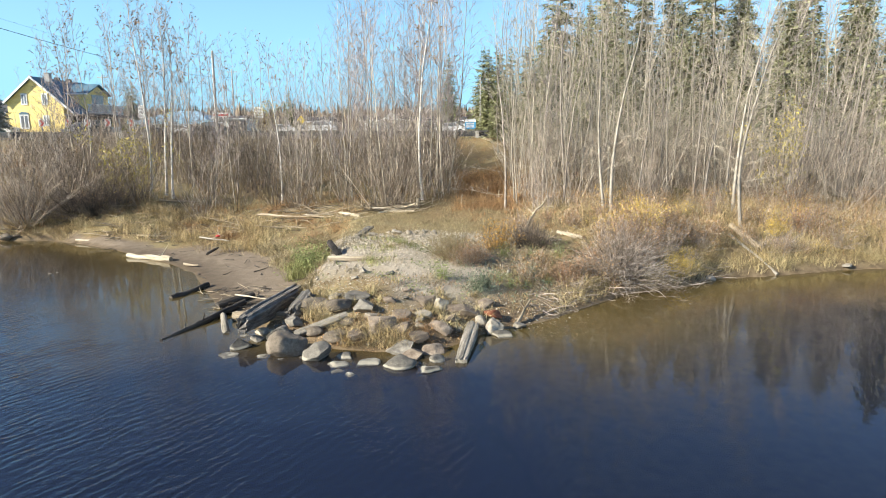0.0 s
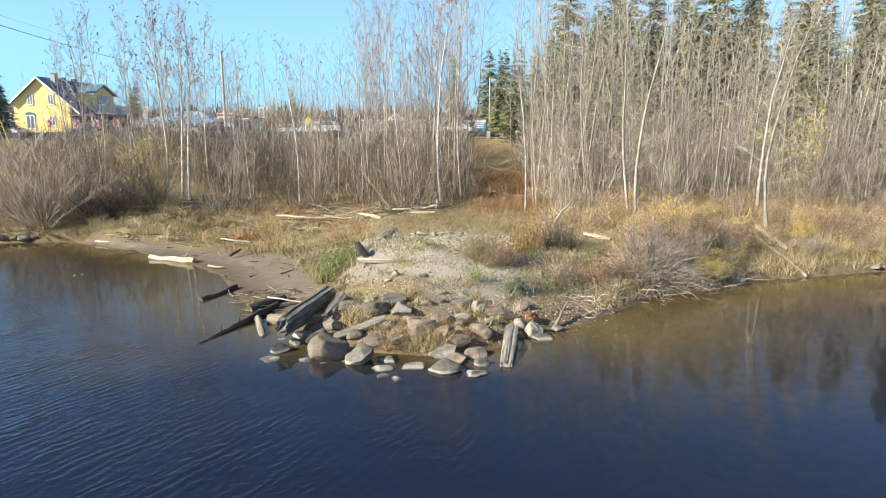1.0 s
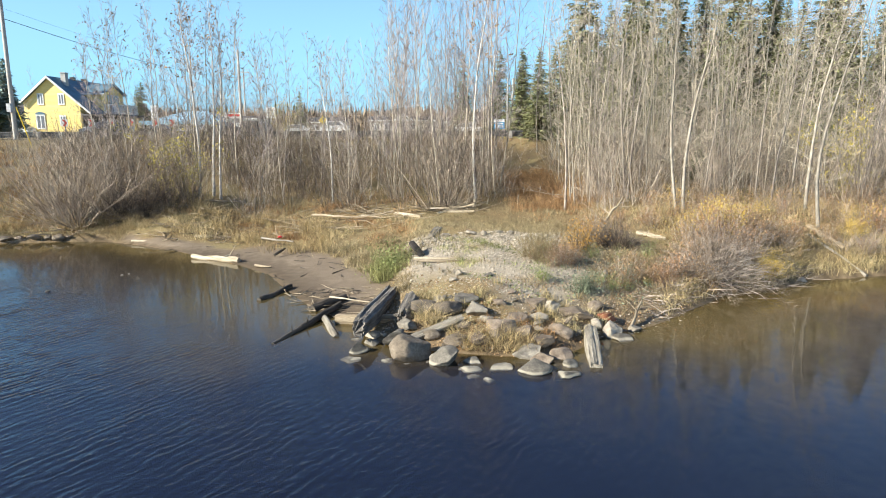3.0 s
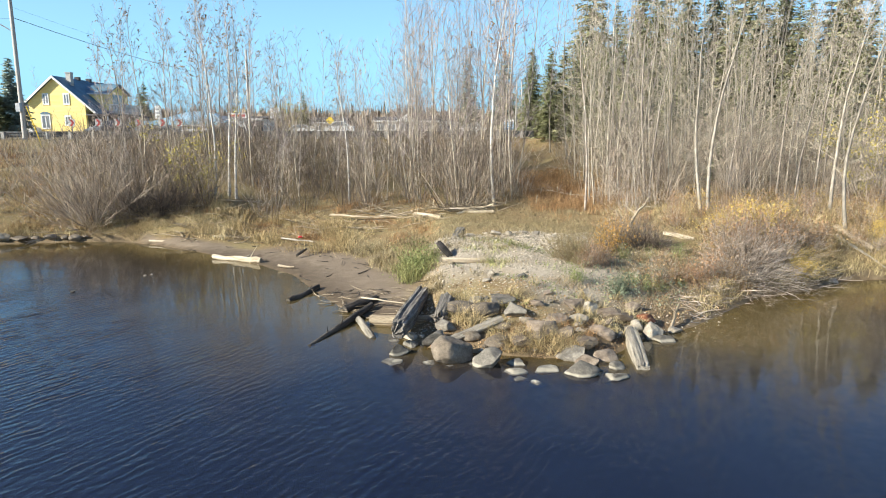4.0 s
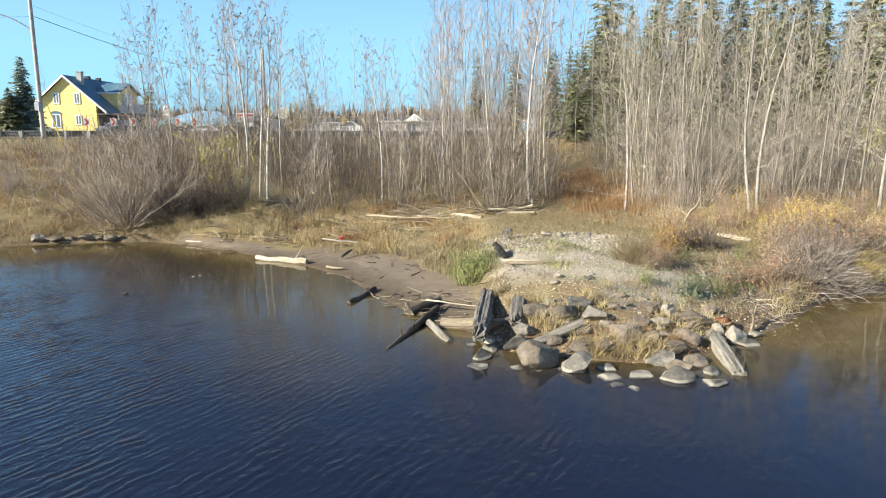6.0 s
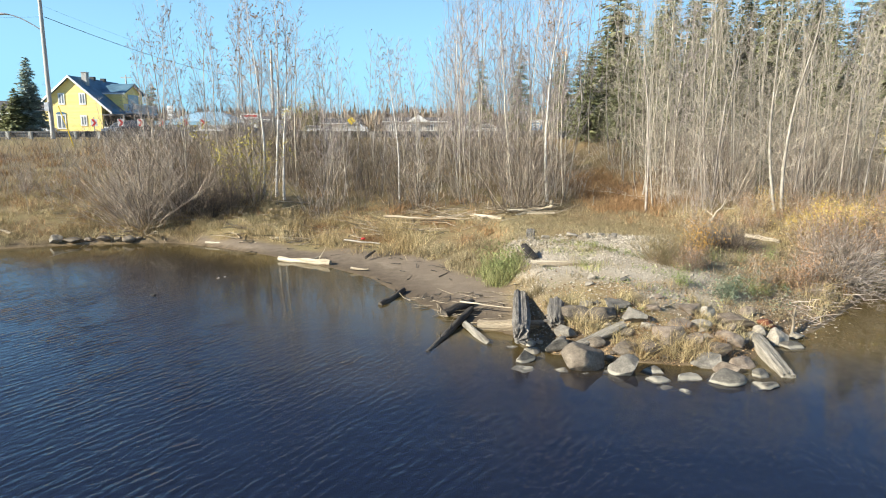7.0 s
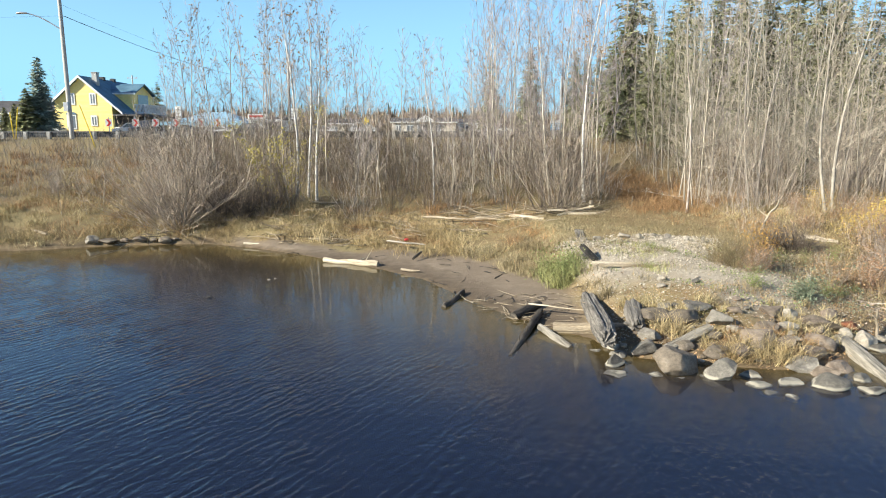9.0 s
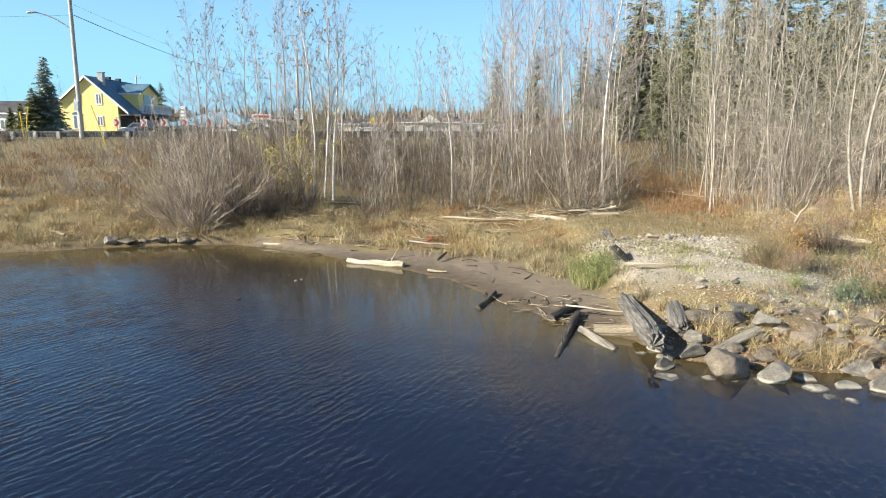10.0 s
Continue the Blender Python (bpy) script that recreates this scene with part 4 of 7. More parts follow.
plant("grey0", 4.75, 26.2, 8.4, 40, 1)
plant("grey1", 2.35, 25.8, 7.5, 130, -3)
for x, y, u in scatter(8, 44, 2.6, 21, 24.5, 37, keep=lambda x, y: not in_path(x, y) and y > 22.5 + 0.1 * x, gap=0.9):
    plant(f"wood{int(u * 4)}", x, y, wood_tall(y, u), u * 360, river_lean(x, u), u * 977 % 120 - 60)
for x, y, u in scatter(9, 16, 3.0, 22, 26, 42, keep=lambda x, y: not in_path(x, y), gap=0.9):
    plant(f"aspen{int(u * 4)}", x, y, wood_tall(y, u), u * 360, river_lean(x, u), u * 977 % 120 - 60)
for x, y, u in scatter(18, 60, 2.8, 21, 23.5, 36, keep=lambda x, y: not in_path(x, y), gap=0.5):
    plant(f"dull_slim{int(u * 3)}", x, y, wood_tall(y, u) * 0.85, u * 360, river_lean(x, u) * 1.2, u * 977 % 80 - 40)
for x, y, u in scatter(19, 20, -5, 0.3, 28.5, 36, gap=0.5):
    plant(f"slim{int(u * 3)}", x, y, 6.0 + 3.0 * u, u * 360, -9 + 16 * u, u * 977 % 140 - 70)
for x, y, u in scatter(16, 40, 3.2, 20, 23.5, 33, keep=lambda x, y: not in_path(x, y), gap=0.9):
    stand("deep_wood", f"grey{int(u * 2)}", x, y, 3.5 + 4.0 * u, u * 360, -8 + 16 * u)
BANK_OF_TREES["grey_brush"] = ("leafless grey brush of fine crooked twigs", *shrub_meshes(126, 15, 3.4, 0.5, 0.0075, TANGLE, 10))
for x, y, u in scatter(28, 26, 2.9, 17, 23.0, 28.5, keep=lambda x, y: not in_path(x, y) and abs(x - 5.4) > 0.5, gap=0.55):
    stand("grey_brushwood", "grey_brush", x, y, 2.2 + 2.2 * u, u * 360, -8 + 16 * u)
for x, y, u in scatter(17, 16, -10, 0.5, 29, 37, gap=0.9):
    stand("thin_brushwood", f"grey{int(u * 2)}", x, y, 3.0 + 3.0 * u, u * 360, -10 + 16 * u)
for x, y, u in scatter(27, 30, -19, 0.2, 27.6, 33, keep=lambda x, y: not in_path(x, y) and y > 28 - 1.1 * (x < -8.5) + 0.8 * math.sin(x * 1.3), gap=0.5):
    plant(f"slim{int(u * 3)}", x, y, 2.4 + 3.4 * u, u * 360, -10 + 16 * u, u * 977 % 140 - 70)
# Spruces stand behind the bare trees.
for x, y, tall, kind in [(7.4, 47, 7.0, 2), (11.2, 42.0, 7.6, 0), (15.4, 44.5, 8.6, 2), (19.2, 43.5, 8.6, 1), (24.0, 40, 9, 0), (5.2, 92, 11.4, 2), (0.5, 100, 11.5, 0), (8.6, 60, 8.8, 0), (6.6, 55, 7.2, 2), (10.0, 50, 8.8, 1), (12.9, 56, 14.0, 1), (14.6, 50, 10.0, 2), (17.4, 52, 11.4, 0), (20.5, 48, 11.2, 1), (23.6, 46, 11.0, 2), (21.0, 39, 8.4, 1), (25.5, 43, 10.5, 2), (28.5, 47, 11.5, 0),
                         (27.0, 54, 12.0, 0), (32.0, 52, 12.0, 1), (23.4, 34.5, 9.5, 0), (28.5, 38, 11.0, 2), (9.4, 44.5, 8.4, 1),
                         (3.7, 54, 5.8, 1), (5.0, 52, 6.8, 0), (4.4, 58, 7.4, 2), (13.6, 47.5, 11.5, 0), (16.0, 48.5, 12.0, 1), (19.0, 51.0, 12.5, 2), (22.2, 51.5, 13.0, 0), (11.6, 46.0, 10.4, 2), (18.2, 46.5, 11.6, 0), (26.0, 49.5, 13.0, 1), (30.0, 44.0, 12.5, 2), (33.0, 47.0, 13.0, 0), (5.6, 38.0, 4.6, 2), (10.4, 44.0, 9.6, 1), (12.8, 36.4, 6.2, 1), (17.6, 35.0, 7.4, 2), (6.8, 41.5, 5.6, 1), (4.9, 33.6, 2.4, 0), (9.2, 30.6, 2.2, 2), (3.5, 42, 5.4, 0), (5.2, 40.5, 5.0, 2), (3.0, 47, 6.0, 1)]:
    plant(f"spruce{kind}", x, y, tall, x * 61, name="spruce", group="spruces behind the bare trees")
for x, y, u in scatter(11, 9, 9, 60, 58, 90, gap=3.0):
    plant(f"spruce{int(u * 3)}", x, y, 11 + 5 * u, u * 360, name="spruce", group="spruces behind the bare trees")

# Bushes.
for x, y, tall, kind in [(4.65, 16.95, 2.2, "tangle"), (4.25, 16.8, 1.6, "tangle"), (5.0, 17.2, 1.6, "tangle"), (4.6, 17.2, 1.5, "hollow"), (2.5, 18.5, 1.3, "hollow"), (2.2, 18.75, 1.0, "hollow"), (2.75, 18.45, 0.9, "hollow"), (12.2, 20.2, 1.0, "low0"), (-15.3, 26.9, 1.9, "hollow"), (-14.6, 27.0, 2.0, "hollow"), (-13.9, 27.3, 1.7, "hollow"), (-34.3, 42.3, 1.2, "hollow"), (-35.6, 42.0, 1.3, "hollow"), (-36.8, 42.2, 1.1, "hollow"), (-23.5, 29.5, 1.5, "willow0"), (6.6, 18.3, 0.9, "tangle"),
                         (3.2, 15.6, 0.55, "low0"), (10.2, 19.6, 1.0, "low1"), (9.4, 19.4, 0.8, "low0"), (2.75, 18.8, 0.6, "low0"), (7.6, 19.2, 0.8, "low1")]:
    plant(kind, x, y, tall, x * 53, name="bush", category="bush", group="bushes on the bank")
for x, y, tall, kind, lean in [(-16.9, 26.0, 4.0, "willow0", -24), (-17.9, 26.6, 3.2, "willow1", -28), (-16.0, 27.0, 2.9, "willow1", -12)]:
    plant(kind, x, y, tall, x * 53, lean, name="bush", category="bush", group="bushes on the bank")
for x, y, tall, kind in [(5.9, 19.6, 1.05, "gold"), (6.6, 19.2, 1.2, "rust"), (5.2, 19.9, 0.7, "gold"), (6.6, 18.1, 0.55, "gold"), (10.4, 20.6, 0.6, "gold"), (5.1, 18.6, 1.3, "rust"), (7.0, 19.9, 1.1, "rust"),
                         (0.75, 16.6, 0.6, "rust"), (11.9, 21.4, 1.2, "rust")]:
    plant(kind, x, y, tall, x * 53, name="bush", category="bush", group="bushes on the bank")
for x, y, tall, kind in [(-3.7, 17.4, 0.85, "green"), (-3.95, 17.8, 0.8, "green"), (-4.2, 18.4, 0.6, "green"), (-3.6, 18.1, 0.7, "green"), (-0.1, 15.2, 0.5, "green"), (0.25, 17.5, 0.4, "green"), (0.72, 14.75, 0.62, "sage"), (0.95, 15.0, 0.5, "sage"), (1.25, 15.5, 0.3, "green"),
                         (1.5, 15.2, 0.42, "green"), (1.9, 15.3, 0.28, "green"), (2.5, 15.8, 0.25, "green"), (2.2, 16.4, 0.35, "sage"), (2.8, 16.9, 0.25, "green"), (1.5, 17.4, 0.4, "green"), (2.3, 17.6, 0.35, "green"), (0.0, 17.0, 0.45, "dead"), (0.45, 16.9, 0.6, "dead"), (0.7, 17.3, 0.55, "dead"), (1.32, 18.2, 0.95, "orange"), (2.0, 17.2, 0.5, "haze"), (2.6, 17.0, 0.55, "haze"), (3.1, 17.7, 0.5, "green"), (3.5, 18.2, 0.25, "haze"), (3.3, 17.0, 0.4, "sage"), (2.7, 16.3, 0.5, "haze"), (-1.9, 16.6, 0.25, "green"), (-1.3, 18.4, 0.25, "green")]:
    plant(kind, x, y, tall, x * 53, name="weed_clump" if kind in ("green", "sage", "dead") else "bush", category="plant", group="weeds on the spit")
def from_shore(x, y):
    return float(shore_distance(np.array(x), np.array(y)))


BANK_OF_TREES["thicket0"] = ("dense waist-high thicket of red-brown twigs with withered leaves", *shrub_meshes(121, 42, 1.2, 0.62, 0.006, TANGLE, 5, LEAF_RED, 900, 0.024))
BANK_OF_TREES["thicket1"] = ("dense waist-high thicket with rust-orange leaves", *shrub_meshes(122, 42, 1.2, 0.62, 0.006, BRUSH, 5, LEAF_RUST, 1000, 0.026))
BANK_OF_TREES["thicket2"] = ("straw-yellow bush with thin pale stems", *shrub_meshes(123, 48, 1.0, 0.55, 0.0055, GRASS_GOLD, 5, GRASS_GOLD, 500, 0.022))
BANK_OF_TREES["thicket3"] = ("rounded bare grey bush of fine twigs", *shrub_meshes(124, 60, 1.3, 0.7, 0.006, TANGLE, 6))
BANK_OF_TREES["thicket4"] = ("low bush with small yellow leaves", *shrub_meshes(125, 46, 0.9, 0.6, 0.006, BRUSH, 5, LEAF_GOLD, 700, 0.024))
for x, y, u in scatter(25, 62, 2.4, 17, 15.2, 25.5, keep=lambda x, y: 0.5 < from_shore(x, y) < 6.5 and x > 4.3, gap=0.55):
    v = u * 7.3 % 1
    plant("thicket" + "0112134124"[int(v * 10)], x, y, (0.5 + 0.55 * u) * min(1.0, 0.55 + 0.2 * from_shore(x, y)), u * 360, name="bush", category="bush", group="bushes on the bank")
for x, y, tall, kind in [(4.9, 17.6, 1.25, 3), (5.6, 17.8, 1.35, 0), (5.2, 18.4, 1.45, 0), (6.2, 18.2, 1.2, 3), (5.9, 18.9, 1.4, 1), (4.6, 18.3, 1.15, 3), (11.3, 20.9, 1.15, 0), (11.9, 20.6, 1.0, 1), (10.8, 21.3, 1.0, 4),
                         (12.6, 20.2, 0.95, 2), (13.2, 20.5, 1.0, 2), (13.8, 20.3, 0.9, 2), (12.9, 21.2, 1.0, 2), (8.2, 19.4, 0.7, 2), (8.0, 20.2, 0.8, 2), (7.6, 18.7, 0.6, 2), (10.3, 19.6, 0.7, 3), (14.6, 21.2, 1.0, 1)]:
    plant(f"thicket{kind}", x, y, tall, x * 71, name="bush", category="bush", group="bushes on the bank")
for x, y, u in scatter(26, 26, 1.6, 14, 14, 24, keep=lambda x, y: 0.4 < from_shore(x, y) < 6 and not (2.9 < x < 4.4 and 17.6 < y < 20), gap=0.6):
    plant("dead", x, y, 0.5 + 0.5 * u, u * 360, name="weed_clump", category="plant", group="weeds on the bank")
for x, y, tall, kind in [(3.4, 16.5, 0.7, "red"), (3.0, 16.0, 0.55, "red"), (3.9, 17.3, 0.6, "red"), (2.9, 16.2, 0.6, "red"), (0.32, 17.0, 1.1, "haze"), (-0.05, 17.2, 1.0, "haze"), (0.15, 16.75, 0.9, "haze"), (0.55, 16.4, 0.75, "thicket0"), (0.3, 16.25, 0.5, "thicket1"), (0.8, 16.6, 0.6, "thicket1"), (0.75, 16.8, 0.6, "red"), (6.9, 20.6, 0.8, "red"), (8.2, 20.0, 0.7, "red"),
                         (11.4, 21.2, 0.9, "red"), (4.0, 20.6, 0.6, "red"), (4.9, 20.8, 0.6, "red"), (3.4, 21.6, 0.5, "red")]:
    plant(kind, x, y, tall, x * 53, name="weed_clump", category="plant", group="weeds on the bank")
for x, y, tall, kind in [(6.0, 19.9, 1.2, "gold"), (6.15, 17.3, 0.6, "gold"), (6.5, 17.5, 0.5, "gold"), (5.5, 19.7, 1.15, "rust"), (1.6, 18.4, 0.9, "orange")]:
    plant(kind, x, y, tall, x * 91, name="bush", category="bush", group="bushes on the bank")
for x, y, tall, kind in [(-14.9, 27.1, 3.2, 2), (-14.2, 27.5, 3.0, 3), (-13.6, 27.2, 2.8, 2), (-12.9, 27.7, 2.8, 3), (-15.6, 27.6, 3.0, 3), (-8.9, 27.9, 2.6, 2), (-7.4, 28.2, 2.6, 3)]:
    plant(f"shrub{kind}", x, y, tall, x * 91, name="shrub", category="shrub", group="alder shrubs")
for x, y, tall, kind in [(-2.5, 26.5, 4.3, 0), (-2.1, 26.8, 4.0, 1), (-2.9, 26.9, 3.6, 2), (-2.3, 27.1, 3.8, 3), (-1.7, 27.2, 3.0, 0), (-6.2, 27.6, 3.2, 1), (-10.2, 27.4, 3.0, 0), (-4.2, 27.9, 3.2, 2)]:
    plant(f"shrub{kind}", x, y, tall, x * 91, name="shrub", category="shrub", group="alder shrubs")
plant("larch", -13.5, 28.3, 3.6, 30, name="young_tree", category="tree")
plant("larch", 13.2, 25.8, 3.9, 80, name="young_tree", category="tree")
for x, y, u in scatter(12, 125, -22, 0.4, 27.6, 41, keep=lambda x, y: not in_path(x, y) and y > 28 - 1.1 * (x < -8.5) + 0.8 * math.sin(x * 1.3) and not (x < -19.5 and y < 33), gap=0.55):
    plant(f"shrub{(0, 1, 2, 0, 1, 3)[int(u * 6)]}", x, y, 1.9 + 1.9 * u, u * 360, name="shrub", category="shrub", group="alder shrubs")
for x, y, u in scatter(13, 80, 2.8, 21, 23.2, 36, keep=lambda x, y: not in_path(x, y), gap=0.6):
    plant(f"shrub{int(u * 97) % 5 * 3 // 5}", x, y, 1.6 + 2.2 * u, u * 360, name="shrub", category="shrub", group="alder shrubs")


def stems_stuff(seed, n, x0, x1, y0, y1, lo, hi, r, keep):
    """Uncountable thin upright stems, three-sided, in one mesh."""
    rng = np.random.default_rng(seed)
    x, y = rng.uniform(x0, x1, n * 2), rng.uniform(y0, y1, n * 2)
    ok = keep(x, y)
    x, y = x[ok][:n], y[ok][:n]
    n = len(x)
    z = height(x, y) - 0.05
    tall = rng.uniform(lo, hi, n) * rng.uniform(0.5, 1, n)
    lean = rng.normal(0, 0.42, (n, 2)) * tall[:, None]
    bend = rng.normal(0, 0.05, (n, 2)) * tall[:, None]
    rad = r * rng.uniform(0.5, 1.4, n)
    a = np.arange(3) * 2.0944
    rings = []
    for s, w in ((0, 1.0), (0.5, 0.7), (1.0, 0.2)):
        c = np.stack([x + lean[:, 0] * s + bend[:, 0] * math.sin(s * 3.14), y + lean[:, 1] * s + bend[:, 1] * math.sin(s * 3.14), z + tall * s], -1)
        rings.append(c[:, None] + np.stack([np.cos(a), np.sin(a), 0 * a], -1)[None] * (rad * w)[:, None, None])
    v = np.stack(rings, 1)
    faces = np.array([[k * 3 + j, k * 3 + (j + 1) % 3, k * 3 + 3 + (j + 1) % 3, k * 3 + 3 + j] for k in range(2) for j in range(3)])
    g = Geo()
    g.add(v, (np.arange(n)[:, None, None] * 9 + faces[None]).reshape(-1, 4))
    return g


def off_path(x, y):
    return np.abs(x - (1.55 + (y - 28) * 0.03)) > 1.15


tagged(part("undergrowth", stems_stuff(21, 3600, -26, 1, 28, 43.5, 0.4, 2.2, 0.009, lambda x, y: off_path(x, y) & (y > 28.3 - 1.2 * (x < -8.5) + 0.8 * np.sin(x * 1.3)) & ~((x < -19) & (y < 35))), BRUSH), "dense leafless undergrowth below the road", "undergrowth", kind="stuff")
tagged(part("undergrowth", stems_stuff(22, 4000, 2.8, 24, 23.5, 43.5, 0.5, 2.8, 0.008, lambda x, y: off_path(x, y)), BRUSH), "dense leafless undergrowth in the wood", "undergrowth", kind="stuff")
tagged(part("undergrowth", stems_stuff(23, 5500, -40, -16, 27.5, 43.6, 0.4, 1.3, 0.009, lambda x, y: y > 28), BRUSH), "low brown brush on the embankment", "undergrowth", kind="stuff")


def grass_stuff(seed, n, x0, x1, y0, y1, lo, hi, keep, clump=0.13, per=22, width=0.0045, flop=0.8):
    """Tufts of bent blades, each three triangles, in one mesh."""
    rng = np.random.default_rng(seed)
    m = n // per
    cx, cy = rng.uniform(x0, x1, m * 3), rng.uniform(y0, y1, m * 3)
    ok = keep(cx, cy)
    cx, cy = cx[ok][:m], cy[ok][:m]
    m = len(cx)
    size = rng.uniform(0.55, 1.2, m)
    x = (cx[:, None] + rng.normal(0, clump, (m, per))).ravel()
    y = (cy[:, None] + rng.normal(0, clump, (m, per))).ravel()
    tall = (rng.uniform(lo, hi, (m, per)) * size[:, None]).ravel()
    ok = shore_distance(x, y) > 0.05
    x, y, tall = x[ok], y[ok], tall[ok]
    k = len(x)
    z = height(x, y) - 0.02
    a = rng.uniform(0, 6.28, k)
    out = np.stack([np.cos(a), np.sin(a), 0 * a], -1) * (tall * rng.uniform(0, flop, k) * 2)[:, None]
    b = rng.uniform(0, 6.28, k)
    side = np.stack([np.cos(b), np.sin(b), 0 * b], -1) * (width * rng.uniform(0.6, 1.5, k))[:, None]
    foot = np.stack([x, y, z], -1)
    mid = foot + out * 0.35 + np.stack([0 * x, 0 * x, tall * 0.6], -1)
    tip = foot + out + np.stack([0 * x, 0 * x, tall * 0.95], -1)
    v = np.stack([foot - side, foot + side, mid + side * 0.8, mid - side * 0.8, tip], 1)
    i = np.arange(k)[:, None] * 5
    g = Geo()
    g.add(v, i + [0, 1, 2, 3])
    g.add(np.zeros((0, 3)), np.zeros((0, 3), int)) if k == 0 else g.f.append(i + [3, 2, 4])
    return g


def on_bank(x, y):
    d = shore_distance(x, y)
    n = lumps(x, y, 1.1)
    return np.where(x < -3.8, (d > np.interp(x, [-15.5, -13, -10.5, -9, -6], [0.15, 0.5, 1.05, 1.6, 2.4]) + 0.45 * n) & (d < 6.2 + n), False)


tagged(part("grass", grass_stuff(31, 11000, -24, -3.6, 17.5, 30.5, 0.08, 0.28, lambda x, y: on_bank(x, y) & (lumps(x, y, 1.6) + 0.6 * lumps(x, y, 4.1) > -0.15), 0.14, 40, 0.0055, 1.0), GRASS_DRY), "tall dry straw-coloured grass along the bank", "grass", kind="stuff")
tagged(part("grass", grass_stuff(32, 20000, -36, -15.5, 21, 34, 0.14, 0.42, lambda x, y: shore_distance(x, y) > 0.1, 0.16, 36, 0.006, 1.0), GRASS_DRY), "dry grass on the slope below the road", "grass", kind="stuff")
tagged(part("grass", grass_stuff(33, 16000, 3.0, 15, 13.8, 25, 0.08, 0.28, lambda x, y: (shore_distance(x, y) > 0.08) & ((lumps(x, y, 1.3) > 0.1) | (shore_distance(x, y) < 0.8) | (x > 8.5)), 0.14, 34, 0.0045, 1.0), GRASS_DRY), "dry grass under the bushes by the water", "grass", kind="stuff")
tagged(part("grass", grass_stuff(34, 3500, 1.0, 14, 13.5, 25, 0.10, 0.30, lambda x, y: (shore_distance(x, y) > 0.2) & (lumps(x, y, 1.3) < -0.15), 0.12, 30, 0.007, 0.6), GRASS_RUST), "rust-brown grass and dead stalks", "grass", kind="stuff")
tagged(part("grass", grass_stuff(65, 9000, 1.2, 8.5, 14.5, 25, 0.08, 0.26, lambda x, y: (shore_distance(x, y) > 0.6) & (lumps(x + 1, y, 0.9) > -0.2), 0.14, 36, 0.0055, 1.0), GRASS_OLIVE), "olive-brown withered grass on the side of the spit", "grass", kind="stuff")
tagged(part("grass", grass_stuff(35, 14000, -4.2, 5.5, 20.2, 27.5, 0.06, 0.20, lambda x, y: y > 20.4 + 0.5 * lumps(x, y, 1.5)), GRASS_OLIVE), "short olive-brown grass on the flat behind the gravel", "grass", kind="stuff")
tagged(part("grass", grass_stuff(36, 9000, 0.3, 5.2, 25, 35, 0.2, 0.5, lambda x, y: ~off_path(x, y) | (lumps(x, y, 1.2) > 0.3)), GRASS_RUST), "rust-brown grass on the path to the road", "grass", kind="stuff")
tagged(part("grass", grass_stuff(37, 3200, -3.0, 0.6, 11.6, 13.2, 0.16, 0.50, lambda x, y: (((x + 1.42) / 0.56) ** 2 + ((y - 12.08) / 0.34) ** 2 < 1) | ((x + 0.75) ** 2 / 0.03 + (y - 12.0) ** 2 / 0.03 < 1) | ((x + 2.7) ** 2 / 0.05 + (y - 12.9) ** 2 / 0.05 < 1), 0.06, 40, 0.0036, 1.1), GRASS_GOLD), "golden straw tussocks between the boulders", "grass", kind="stuff")
tagged(part("grass", grass_stuff(38, 5000, -3.2, 1.8, 13, 20.5, 0.06, 0.2, lambda x, y: lumps(x, y, 2.1) > 0.25), GRASS_OLIVE), "sparse low weeds in the gravel", "grass", kind="stuff")
tagged(part("grass", grass_stuff(39, 10000, -24, 24, 27, 44, 0.2, 0.5, lambda x, y: shore_distance(x, y) > 3), GRASS_RUST), "withered ground cover under the shrubs", "grass", kind="stuff")


def speckle(seed, n, x0, x1, y0, y1, high, keep, size=0.017):
    """Small leaves and seed heads of low weeds, at random heights over the ground."""
    rng = np.random.default_rng(seed)
    x, y = rng.uniform(x0, x1, n * 3), rng.uniform(y0, y1, n * 3)
    ok = keep(x, y)
    x, y = x[ok][:n], y[ok][:n]
    top = high * (0.35 + 0.65 * np.clip(lumps(x, y, 1.9) * 0.5 + 0.5, 0, 1))
    return leaf_cards(np.stack([x, y, height(x, y) + rng.uniform(0, 1, len(x)) * top], -1), size, seed, 0.02)


def right_bank(x, y):
    return (shore_distance(x, y) > 0.15) & (shore_distance(x, y) < 7.5) & (x > 1.4)


tagged(part("weeds", speckle(41, 4200, 1.4, 15, 13.6, 26, 0.4, lambda x, y: right_bank(x, y) & (lumps(x, y, 1.3) < -0.05), 0.020), LEAF_RUST), "rust-brown withered weeds on the bank", "weeds", kind="stuff")
tagged(part("weeds", speckle(42, 1500, 1.4, 15, 13.6, 26, 0.45, lambda x, y: right_bank(x, y) & (lumps(x, y, 1.1) > -0.2)), GRASS_DRY), "straw-coloured weeds on the bank", "weeds", kind="stuff")
tagged(part("weeds", speckle(43, 9000, 1.0, 13, 13.4, 25, 0.35, lambda x, y: right_bank(x, y) & (lumps(x, y, 1.9) > 0.25), 0.024), GRASS_OLIVE), "olive weeds on the bank", "weeds", kind="stuff")
tagged(part("weeds", speckle(44, 500, 4.6, 7.4, 18.6, 20.4, 0.9, lambda x, y: (lumps(x, y, 2.2) > 0.15) & (np.abs(x - 6) < 1.3), 0.024), LEAF_GOLD), "golden leaves over the bank bushes", "weeds", kind="stuff")
